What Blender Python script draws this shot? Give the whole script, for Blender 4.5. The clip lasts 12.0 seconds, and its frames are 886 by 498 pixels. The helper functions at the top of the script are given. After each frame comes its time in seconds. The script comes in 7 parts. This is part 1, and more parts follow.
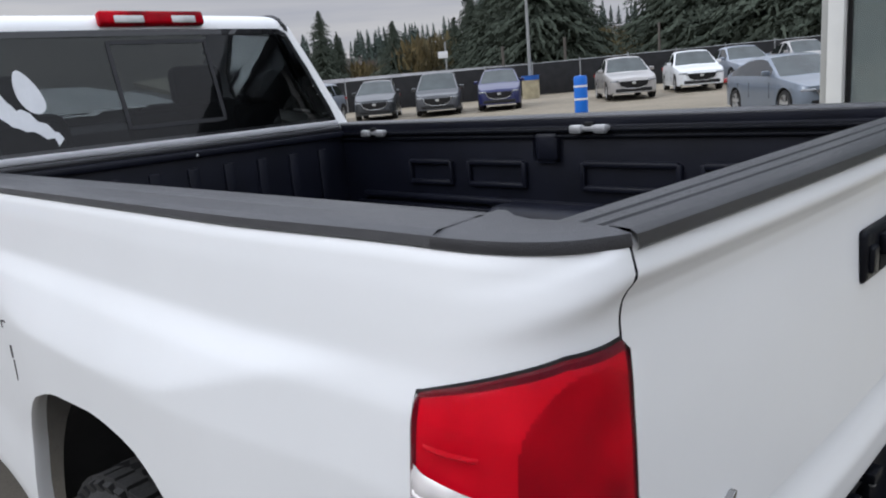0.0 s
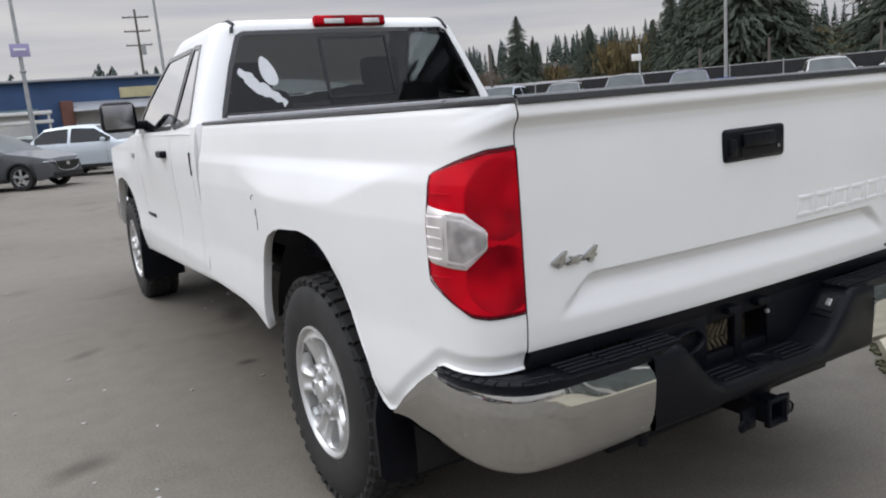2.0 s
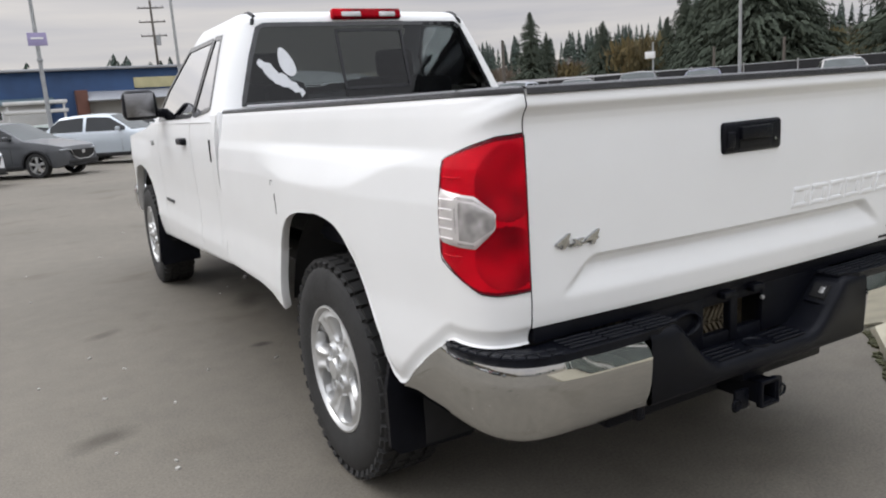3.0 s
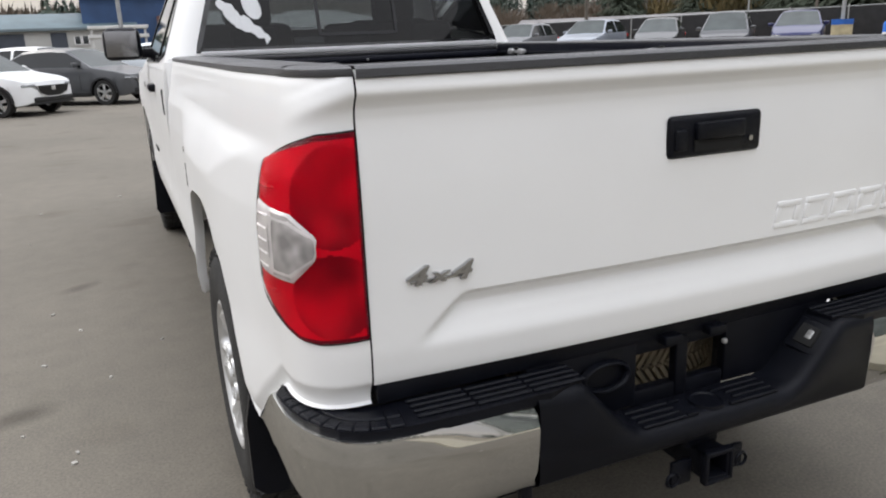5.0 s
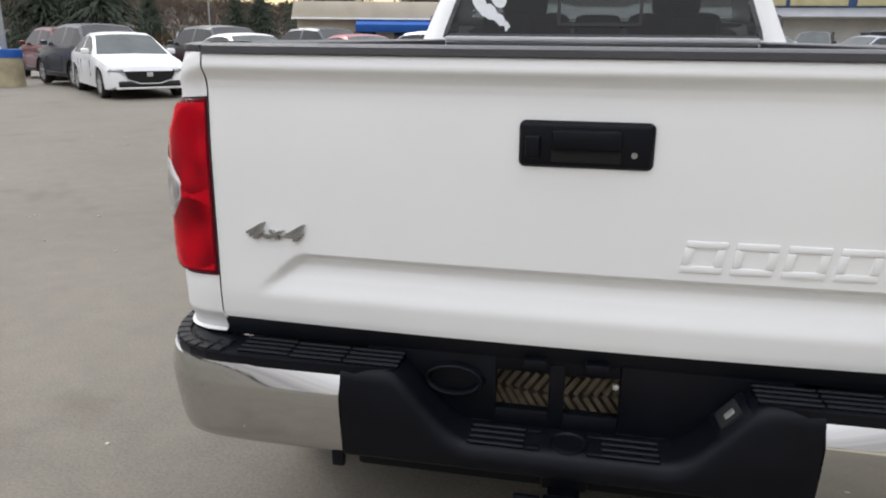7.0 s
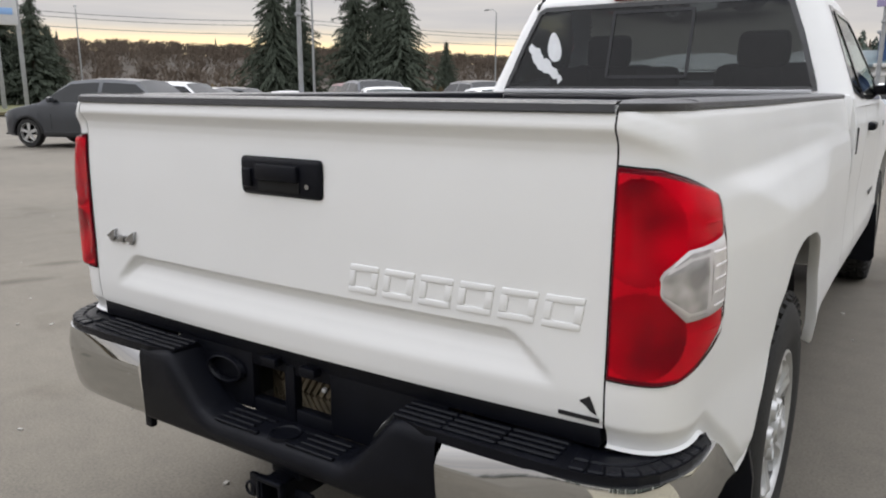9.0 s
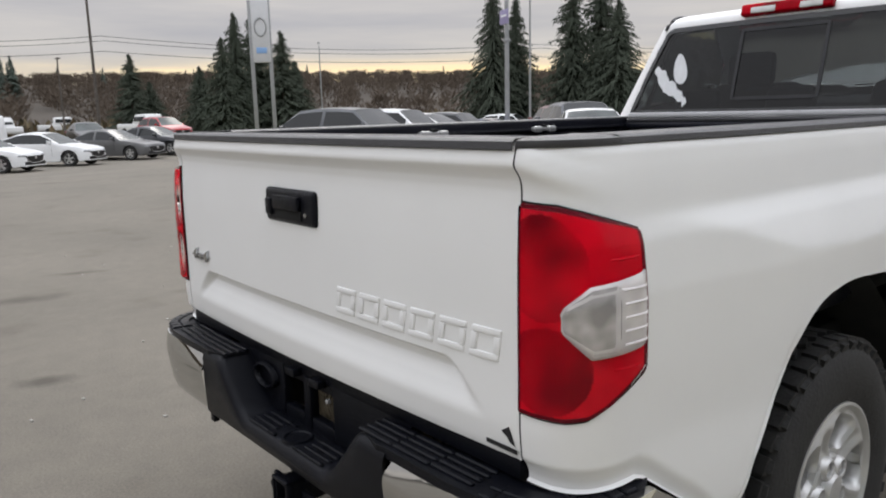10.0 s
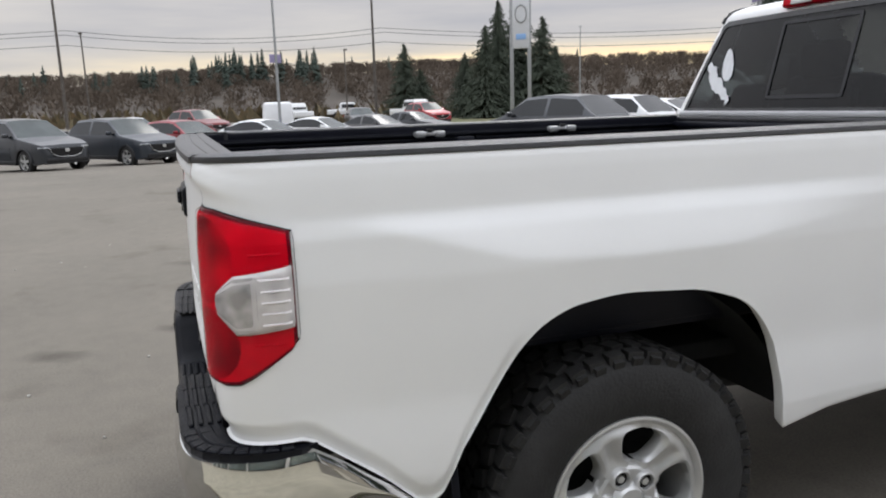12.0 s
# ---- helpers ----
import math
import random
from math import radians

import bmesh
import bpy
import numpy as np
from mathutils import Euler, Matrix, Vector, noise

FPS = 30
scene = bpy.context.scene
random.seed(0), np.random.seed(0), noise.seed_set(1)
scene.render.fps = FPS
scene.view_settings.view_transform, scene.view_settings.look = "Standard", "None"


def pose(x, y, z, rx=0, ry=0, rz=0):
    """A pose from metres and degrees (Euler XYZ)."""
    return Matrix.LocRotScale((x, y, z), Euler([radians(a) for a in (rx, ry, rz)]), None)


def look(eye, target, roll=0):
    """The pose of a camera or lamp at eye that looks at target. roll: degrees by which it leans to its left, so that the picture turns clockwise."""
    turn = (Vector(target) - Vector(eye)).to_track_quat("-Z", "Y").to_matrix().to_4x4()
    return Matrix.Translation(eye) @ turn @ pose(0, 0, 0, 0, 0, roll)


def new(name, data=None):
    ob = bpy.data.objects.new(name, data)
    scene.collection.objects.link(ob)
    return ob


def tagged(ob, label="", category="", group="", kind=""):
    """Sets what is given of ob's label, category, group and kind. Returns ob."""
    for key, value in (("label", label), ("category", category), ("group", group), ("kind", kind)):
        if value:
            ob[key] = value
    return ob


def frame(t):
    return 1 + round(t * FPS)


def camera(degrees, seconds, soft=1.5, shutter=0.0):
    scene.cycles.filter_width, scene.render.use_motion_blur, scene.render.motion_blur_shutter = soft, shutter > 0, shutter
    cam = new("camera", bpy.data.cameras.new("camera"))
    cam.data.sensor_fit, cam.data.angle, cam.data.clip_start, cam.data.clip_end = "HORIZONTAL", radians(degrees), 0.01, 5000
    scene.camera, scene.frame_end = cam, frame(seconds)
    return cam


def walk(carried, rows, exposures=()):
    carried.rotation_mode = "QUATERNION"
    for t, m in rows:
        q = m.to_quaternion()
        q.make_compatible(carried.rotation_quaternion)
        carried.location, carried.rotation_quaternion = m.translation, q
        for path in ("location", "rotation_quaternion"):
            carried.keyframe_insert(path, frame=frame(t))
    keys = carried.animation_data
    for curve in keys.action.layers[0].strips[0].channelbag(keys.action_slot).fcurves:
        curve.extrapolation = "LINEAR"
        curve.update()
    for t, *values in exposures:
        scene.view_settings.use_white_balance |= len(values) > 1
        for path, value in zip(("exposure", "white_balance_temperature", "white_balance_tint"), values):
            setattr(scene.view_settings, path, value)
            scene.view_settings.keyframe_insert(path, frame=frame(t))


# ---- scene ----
cam = camera(61.6, 12.0, soft=2.0)
PATH = [
    (0, (-1.405, -0.381, 1.542), (-0.037, 1.012, 1.106), -4.9),
    (0.5, (-1.566, -0.725, 1.514), (-0.382, 0.843, 1.143), -4.5),
    (1, (-1.567, -1.044, 1.454), (-0.533, 0.635, 1.117), -4.4),
    (1.5, (-1.63, -1.261, 1.445), (-0.635, 0.44, 1.101), -4.3),
    (2, (-1.8, -1.384, 1.387), (-0.821, 0.317, 1.004), -4.7),
    (2.5, (-1.876, -1.462, 1.345), (-0.903, 0.24, 0.947), -4.3),
    (2.7, (-1.893, -1.474, 1.353), (-0.922, 0.23, 0.961), -4.0),
    (4.3, (-1.448, -1.515, 1.437), (-0.618, 0.242, 0.962), -3.3),
    (4.5, (-1.388, -1.458, 1.43), (-0.57, 0.3, 0.938), -2.8),
    (5, (-1.175, -1.278, 1.434), (-0.425, 0.494, 0.886), -2.3),
    (5.5, (-0.88, -1.141, 1.372), (-0.332, 0.672, 0.732), -2.4),
    (6, (-0.595, -1.19, 1.417), (-0.419, 0.707, 0.809), -3.2),
    (6.5, (-0.322, -1.435, 1.434), (-0.377, 0.478, 0.853), -1.4),
    (7, (0.017, -1.48, 1.41), (-0.362, 0.405, 0.859), 0.5),
    (7.5, (0.37, -1.502, 1.454), (-0.242, 0.347, 0.999), -1.0),
    (7.7, (0.517, -1.523, 1.426), (-0.135, 0.318, 0.993), -1.0),
    (9.3, (1.399, -1.213, 1.413), (0.199, 0.332, 0.999), -0.0),
    (9.5, (1.5, -1.193, 1.446), (0.206, 0.279, 1.045), -0.3),
    (10, (1.712, -0.954, 1.441), (0.204, 0.309, 1.078), -1.4),
    (10.5, (1.955, -0.727, 1.464), (0.328, 0.375, 1.091), -1.7),
    (11, (2.236, -0.6, 1.474), (0.509, 0.331, 1.087), -1.6),
    (11.5, (2.385, -0.353, 1.474), (0.584, 0.421, 1.082), -1.7),
    (12, (2.532, -0.051, 1.489), (0.684, 0.607, 1.103), -1.7),
]
EXPOSURES = [(0, -0.26, 6000, 10), (0.5, -0.22, 6050, 10), (1.5, -0.17, 6150, 10), (2.5, -0.04, 6350, 10), (4.5, 0.01, 6500, 10), (5.5, 0.03, 6550, 10), (6.5, 0.03, 6500, 10), (7.0, 0.07, 6500, 10), (7.5, -0.07, 6500, 10), (9.5, 0.03, 6550, 10), (10.0, -0.17, 6500, 10), (11.0, -0.01, 6450, 10), (11.5, -0.15, 6400, 10), (12, -0.07, 6400, 10)]
walk(cam, [(t, look(eye, target, roll)) for t, eye, target, roll in PATH], EXPOSURES)

# ---- sky and sun ----
world = bpy.data.worlds.new("sky")
scene.world = world
world.use_nodes = True
wn, wl = world.node_tree.nodes, world.node_tree.links
wn.clear()
w_out = wn.new("ShaderNodeOutputWorld")
w_bg = wn.new("ShaderNodeBackground")
w_bg.inputs["Strength"].default_value = 1.0
w_sky = wn.new("ShaderNodeTexSky")
w_sky.sky_type, w_sky.sun_disc = "NISHITA", False
SUN_AZ, SUN_EL = -50.0, 42.0
w_sky.sun_elevation, w_sky.sun_rotation = radians(SUN_EL), radians(SUN_AZ)
w_skydim = wn.new("ShaderNodeMixRGB")
w_skydim.blend_type = "MULTIPLY"
w_skydim.inputs[0].default_value = 1.0
w_skydim.inputs[2].default_value = (0.08, 0.08, 0.08, 1)
wl.new(w_sky.outputs[0], w_skydim.inputs[1])
# the overcast: streaky layers of cloud, stretched along the horizon
w_co = wn.new("ShaderNodeTexCoord")
w_sep = wn.new("ShaderNodeSeparateXYZ")
wl.new(w_co.outputs["Generated"], w_sep.inputs[0])
w_map = wn.new("ShaderNodeMapping")
w_map.inputs["Scale"].default_value = (1.2, 1.6, 16.0)
w_map.inputs["Rotation"].default_value = (radians(4), radians(2), 0)
wl.new(w_co.outputs["Generated"], w_map.inputs[0])
w_noise = wn.new("ShaderNodeTexNoise")
w_noise.inputs["Scale"].default_value, w_noise.inputs["Detail"].default_value = 1.3, 6.0
w_noise.inputs["Roughness"].default_value = 0.55
wl.new(w_map.outputs[0], w_noise.inputs["Vector"])
w_ramp = wn.new("ShaderNodeValToRGB")
w_ramp.color_ramp.elements[0].position, w_ramp.color_ramp.elements[0].color = 0.30, (0.50, 0.49, 0.53, 1)
w_ramp.color_ramp.elements[1].position, w_ramp.color_ramp.elements[1].color = 0.66, (0.78, 0.73, 0.69, 1)
wl.new(w_noise.outputs[0], w_ramp.inputs[0])
# clouds thicken to a brighter, more even grey overhead
w_zen = wn.new("ShaderNodeMapRange")
w_zen.inputs[1].default_value, w_zen.inputs[2].default_value = 0.15, 1.0
wl.new(w_sep.outputs[2], w_zen.inputs[0])
w_up = wn.new("ShaderNodeMixRGB")
w_up.inputs[2].default_value = (2.75, 2.83, 3.05, 1)
wl.new(w_zen.outputs[0], w_up.inputs[0])
wl.new(w_ramp.outputs[0], w_up.inputs[1])
w_mix = wn.new("ShaderNodeMixRGB")
w_mix.inputs[0].default_value = 0.88
wl.new(w_skydim.outputs[0], w_mix.inputs[1])
wl.new(w_up.outputs[0], w_mix.inputs[2])
# the low sun shines through a gap above the horizon
w_dot = wn.new("ShaderNodeVectorMath")
w_dot.operation = "DOT_PRODUCT"
w_dot.inputs[1].default_value = (math.sin(radians(-52)), math.cos(radians(-52)), 0.07)
wl.new(w_co.outputs["Generated"], w_dot.inputs[0])
w_side = wn.new("ShaderNodeMapRange")
w_side.inputs[1].default_value, w_side.inputs[2].default_value = 0.60, 1.0
w_side.interpolation_type = "SMOOTHSTEP"
wl.new(w_dot.outputs["Value"], w_side.inputs[0])
w_low = wn.new("ShaderNodeMapRange")
w_low.inputs[1].default_value, w_low.inputs[2].default_value = 0.082, 0.046
w_low.interpolation_type = "SMOOTHSTEP"
wl.new(w_sep.outputs[2], w_low.inputs[0])
w_gap = wn.new("ShaderNodeMapRange")
w_gap.inputs[1].default_value, w_gap.inputs[2].default_value = 0.40, 0.62
wl.new(w_noise.outputs[0], w_gap.inputs[0])
w_m1, w_m2 = wn.new("ShaderNodeMath"), wn.new("ShaderNodeMath")
w_m1.operation = w_m2.operation = "MULTIPLY"
wl.new(w_side.outputs[0], w_m1.inputs[0])
wl.new(w_low.outputs[0], w_m1.inputs[1])
wl.new(w_m1.outputs[0], w_m2.inputs[0])
w_gap.inputs[3].default_value = 0.28
wl.new(w_gap.outputs[0], w_m2.inputs[1])
w_glow = wn.new("ShaderNodeMixRGB")
w_glow.inputs[2].default_value = (1.50, 1.18, 0.66, 1)
wl.new(w_m2.outputs[0], w_glow.inputs[0])
wl.new(w_mix.outputs[0], w_glow.inputs[1])
wl.new(w_glow.outputs[0], w_bg.inputs["Color"])
wl.new(w_bg.outputs[0], w_out.inputs[0])

sun = new("sun", bpy.data.lights.new("sun", "SUN"))
sun.data.energy, sun.data.angle, sun.data.color = 0.9, radians(24), (1.0, 0.96, 0.90)
SE = SUN_EL
sun.matrix_world = look((0, 0, 30), Vector((0, 0, 30)) - Vector((math.sin(radians(SUN_AZ)) * math.cos(radians(SE)), math.cos(radians(SUN_AZ)) * math.cos(radians(SE)), math.sin(radians(SE)))))

# ---- materials ----
def mat(name, color, rough=0.5, metal=0.0, coat=0.0, var=0.0, scale=8.0, bump=0.0, bump_scale=60.0, trans=0.0, ior=1.45, color2=None, spec=0.5, per=0.0, detail=4.0, rvar=0.0):
    m = bpy.data.materials.new(name)
    m.use_nodes = True
    nt = m.node_tree
    p = nt.nodes["Principled BSDF"]
    p.inputs["Base Color"].default_value = (*color, 1)
    p.inputs["Roughness"].default_value = rough
    p.inputs["Metallic"].default_value = metal
    p.inputs["Coat Weight"].default_value = coat
    p.inputs["Coat Roughness"].default_value = 0.04
    p.inputs["Transmission Weight"].default_value = trans
    p.inputs["IOR"].default_value = ior
    p.inputs["Specular IOR Level"].default_value = spec
    co = nt.nodes.new("ShaderNodeTexCoord")
    if var or color2:
        c2 = color2 or tuple(max(0, c * (1 - var)) for c in color)
        n = nt.nodes.new("ShaderNodeTexNoise")
        n.inputs["Scale"].default_value, n.inputs["Detail"].default_value = scale, detail
        nt.links.new(co.outputs["Object"], n.inputs["Vector"])
        r = nt.nodes.new("ShaderNodeValToRGB")
        r.color_ramp.elements[0].position, r.color_ramp.elements[0].color = 0.32, (*c2, 1)
        r.color_ramp.elements[1].position, r.color_ramp.elements[1].color = 0.68, (*color, 1)
        nt.links.new(n.outputs[0], r.inputs[0])
        last = r.outputs[0]
        if per:
            i = nt.nodes.new("ShaderNodeNewGeometry")
            h = nt.nodes.new("ShaderNodeHueSaturation")
            mr = nt.nodes.new("ShaderNodeMapRange")
            mr.inputs[3].default_value, mr.inputs[4].default_value = 1 - per, 1 + per
            nt.links.new(i.outputs["Random Per Island"], mr.inputs[0])
            nt.links.new(mr.outputs[0], h.inputs["Value"])
            nt.links.new(last, h.inputs["Color"])
            last = h.outputs[0]
        nt.links.new(last, p.inputs["Base Color"])
        if rvar:
            rr = nt.nodes.new("ShaderNodeMapRange")
            rr.inputs[3].default_value, rr.inputs[4].default_value = rough + rvar, max(0.02, rough - rvar)
            nt.links.new(n.outputs[0], rr.inputs[0])
            nt.links.new(rr.outputs[0], p.inputs["Roughness"])
    if bump:
        n2 = nt.nodes.new("ShaderNodeTexNoise")
        n2.inputs["Scale"].default_value, n2.inputs["Detail"].default_value = bump_scale, 5.0
        nt.links.new(co.outputs["Object"], n2.inputs["Vector"])
        b = nt.nodes.new("ShaderNodeBump")
        b.inputs["Strength"].default_value, b.inputs["Distance"].default_value = bump, 0.01
        nt.links.new(n2.outputs[0], b.inputs["Height"])
        nt.links.new(b.outputs[0], p.inputs["Normal"])
    return m


M_WHITE = mat("white_paint", (0.80, 0.80, 0.79), 0.45, coat=0.16, var=0.03, scale=3.0, bump=0.012, bump_scale=18)
M_BLACK = mat("black_plastic", (0.0056, 0.0063, 0.0098), 0.30, spec=0.17, var=0.35, scale=14, bump=0.25, bump_scale=500)
M_CAP = mat("grey_black_rail_plastic", (0.026, 0.026, 0.030), 0.30, spec=0.85, var=0.3, scale=9, bump=0.3, bump_scale=600)
M_LINER = mat("bed_liner_plastic", (0.0075, 0.0085, 0.0155), 0.38, spec=0.28, var=0.35, scale=6, bump=0.2, bump_scale=300)
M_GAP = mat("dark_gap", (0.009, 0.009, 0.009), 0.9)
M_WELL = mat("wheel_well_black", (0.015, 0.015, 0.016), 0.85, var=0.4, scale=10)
M_CHROME = mat("chrome", (0.56, 0.56, 0.55), 0.05, metal=1.0, rvar=0.01, var=0.02, scale=4)
M_SILVER = mat("silver_alloy", (0.60, 0.60, 0.59), 0.36, metal=0.55, var=0.12, scale=20)
M_BADGE = mat("badge_chrome", (0.42, 0.42, 0.42), 0.25, metal=0.95, var=0.15, scale=30)
M_ALU = mat("satin_aluminium", (0.50, 0.50, 0.50), 0.42, metal=0.6, var=0.15, scale=40)
M_RUBBER = mat("tyre_rubber", (0.026, 0.0255, 0.025), 0.74, var=0.4, scale=12, bump=0.3, bump_scale=120)
M_RUBBER_OLD = mat("dusty_spare_rubber", (0.05, 0.043, 0.034), 0.85, var=0.6, scale=18, bump=0.3, bump_scale=120)
M_RED = mat("red_lens", (0.54, 0.002, 0.012), 0.14, color2=(0.42, 0.0015, 0.009), spec=0.12, scale=14.0, detail=1.0)
M_OUTER = mat("clear_outer_lens", (1.0, 0.96, 0.96), 0.02, trans=1.0, ior=1.12)
M_RED_IN = mat("deep_red_lens", (0.48, 0.0015, 0.010), 0.20, color2=(0.15, 0.001, 0.005), spec=0.08, scale=9.0, detail=1.0)
M_MAROON = mat("maroon_lens_rim", (0.11, 0.001, 0.006), 0.18, color2=(0.08, 0.001, 0.005), spec=0.15, scale=20.0)
M_RIB = mat("white_lens_rib", (0.86, 0.86, 0.86), 0.25, var=0.05, scale=30)
M_BOWL = mat("reflector_bowl_grey", (0.47, 0.465, 0.45), 0.18, metal=0.3, coat=0.5, var=0.5, scale=28, detail=1.0)
M_CLEAR = mat("clear_lens_reflector", (0.56, 0.55, 0.53), 0.20, metal=0.15, coat=0.5, var=0.22, scale=22, detail=1.0)
M_GLASS = mat("tinted_rear_glass", (0.009, 0.0105, 0.0115), 0.02, trans=1.0, ior=1.37)
M_SIDEGLASS = mat("side_glass", (0.10, 0.125, 0.105), 0.02, trans=1.0, ior=1.07)
M_WSGLASS = mat("clear_windshield_glass", (0.62, 0.70, 0.64), 0.02, trans=1.0, ior=1.05)
M_DECAL = mat("white_vinyl", (0.74, 0.75, 0.76), 0.5, var=0.06, scale=30)
M_INK = mat("black_vinyl", (0.012, 0.012, 0.014), 0.4)
M_INTERIOR = mat("grey_cloth", (0.07, 0.07, 0.075), 0.9, var=0.3, scale=20)
M_RUST = mat("bare_primer_scratch", (0.05, 0.04, 0.04), 0.8, var=0.3, scale=60)
M_MIRROR = mat("mirror_glass", (0.24, 0.24, 0.245), 0.22, metal=0.9)


# ---- mesh helpers ----
def smooth01(a, b, x):
    t = np.clip((np.asarray(x, float) - a) / (b - a), 0, 1)
    return t * t * (3 - 2 * t)


def mesh_part(name, verts, faces, material, parent=None, label="", smooth=True, angle=None):
    me = bpy.data.meshes.new(name)
    me.from_pydata([tuple(map(float, v)) for v in verts], [], faces)
    if smooth:
        me.polygons.foreach_set("use_smooth", [True] * len(me.polygons))
        if angle:
            me.set_sharp_from_angle(angle=radians(angle))
    me.materials.append(material)
    ob = new(name, me)
    if parent:
        ob.parent = parent
    if label:
        tagged(ob, label=label)
    return ob


def part(name, bm, material, parent=None, label="", smooth=True, angle=35):
    me = bpy.data.meshes.new(name)
    bm.normal_update()
    bm.to_mesh(me)
    bm.free()
    if smooth:
        me.polygons.foreach_set("use_smooth", [True] * len(me.polygons))
        me.set_sharp_from_angle(angle=radians(angle))
    me.materials.append(material)
    ob = new(name, me)
    if parent:
        ob.parent = parent
    if label:
        tagged(ob, label=label)
    return ob


def empty(name, m, label, category, group="", kind=""):
    ob = new(name)
    ob.empty_display_size = 0.2
    ob.matrix_basis = m
    return tagged(ob, label, category, group, kind)


def add_box(bm, c, s, bevel=0.0, rot=None, taper=None, seg=2):
    """A bevelled box about c of size s; taper scales the top in x and y."""
    g = bmesh.ops.create_cube(bm, size=1.0)["verts"]
    for v in g:
        top = v.co.z > 0
        v.co = Vector((v.co.x * s[0], v.co.y * s[1], v.co.z * s[2]))
        if taper and top:
            v.co.x *= taper[0]
            v.co.y *= taper[1]
    if bevel:
        es = list({e for v in g for e in v.link_edges})
        r = bmesh.ops.bevel(bm, geom=es, offset=bevel, segments=seg, affect="EDGES", profile=0.5)
        g = list({v for f in r["faces"] for v in f.verts} | {v for v in g if v.is_valid})
    m = (rot or Matrix.Identity(4)).to_4x4()
    for v in g:
        v.co = m @ v.co + Vector(c)
    return g


def box_bm(c, s, bevel=0.0, rot=None, taper=None, seg=2):
    bm = bmesh.new()
    add_box(bm, c, s, bevel, rot, taper, seg)
    return bm


def grid(fn, us, vs, flip=False):
    """A sheet of quads: fn(u, v) for every u and v."""
    verts = [fn(u, v) for u in us for v in vs]
    n = len(vs)
    faces = []
    for i in range(len(us) - 1):
        for j in range(n - 1):
            q = (i * n + j, (i + 1) * n + j, (i + 1) * n + j + 1, i * n + j + 1)
            faces.append(q[::-1] if flip else q)
    return verts, faces


def lathe(profile, n=48, axis="X", a0=0.0, a1=2 * math.pi):
    """Turns (along, radius) pairs round an axis."""
    full = abs(a1 - a0 - 2 * math.pi) < 1e-6
    m = n if full else n + 1
    verts, faces = [], []
    for i in range(m):
        a = a0 + (a1 - a0) * i / n
        c, s = math.cos(a), math.sin(a)
        for h, r in profile:
            verts.append({"X": (h, r * c, r * s), "Y": (r * c, h, r * s), "Z": (r * c, r * s, h)}[axis])
    k = len(profile)
    for i in range(n):
        i2 = (i + 1) % m
        for j in range(k - 1):
            faces.append((i * k + j, i2 * k + j, i2 * k + j + 1, i * k + j + 1))
    return verts, faces


def tube_bm(points, r, n=8):
    bm = bmesh.new()
    rings = []
    for i, p in enumerate(points):
        p = Vector(p)
        d = (Vector(points[min(i + 1, len(points) - 1)]) - Vector(points[max(i - 1, 0)])).normalized()
        a = d.orthogonal().normalized()
        b = d.cross(a)
        rr = r[i] if isinstance(r, (list, tuple)) else r
        rings.append([bm.verts.new(p + (a * math.cos(2 * math.pi * k / n) + b * math.sin(2 * math.pi * k / n)) * rr) for k in range(n)])
    for r1, r2 in zip(rings, rings[1:]):
        for k in range(n):
            bm.faces.new((r1[k], r1[(k + 1) % n], r2[(k + 1) % n], r2[k]))
    bm.faces.new(rings[0][::-1])
    bm.faces.new(rings[-1])
    return bm


def slab(outline, thick, axis="Y", at=0.0):
    """A flat plate with the given outline in the plane across the axis, thick along it."""
    bm = bmesh.new()
    put = {"Y": lambda a, b, h: (a, h, b), "X": lambda a, b, h: (h, a, b), "Z": lambda a, b, h: (a, b, h)}[axis]
    lo = [bm.verts.new(put(a, b, at)) for a, b in outline]
    hi = [bm.verts.new(put(a, b, at + thick)) for a, b in outline]
    bm.faces.new(lo)
    bm.faces.new(hi[::-1])
    n = len(outline)
    for i in range(n):
        bm.faces.new((lo[i], hi[i], hi[(i + 1) % n], lo[(i + 1) % n]))
    bmesh.ops.recalc_face_normals(bm, faces=bm.faces)
    return bm

# ---- ground ----
G_X = [-3000, -60, -45, -36, -28, -21, -14, -6, 3, 10, 20, 30, 45, 3000]
G_Z = [0.0, 0.0, -0.12, -0.45, -0.42, -0.12, 0.0, 0.0, 0.0, 0.12, 0.30, 0.45, 0.70, 0.70]


def ground_z(x, y):
    """The lot rises gently to the north-east and dips to the west."""
    rise = float(np.interp(x, G_X, G_Z)) * float(smooth01(2.0, 14.0, math.hypot(x, y)))
    return rise * float(smooth01(3.0, 12.0, y)) if 0 < x < 40 else rise


STAINS = [(-1.73, 1.96, 0.16, 0.09, 20, 0.55), (-0.51, 3.97, 0.28, 0.12, 70, 0.5), (-0.76, 2.82, 0.07, 0.05, 0, 0.35), (-1.55, 3.74, 0.14, 0.07, 40, 0.6),
          (-4.33, 1.47, 0.30, 0.10, 60, 0.6), (-4.63, 1.99, 0.24, 0.09, 60, 0.62), (-5.10, 0.18, 0.42, 0.14, 75, 0.58), (-2.81, -0.12, 0.17, 0.10, 60, 0.5),
          (-2.48, -0.86, 0.22, 0.12, 70, 0.55), (-5.92, 0.85, 0.30, 0.08, 70, 0.66)]


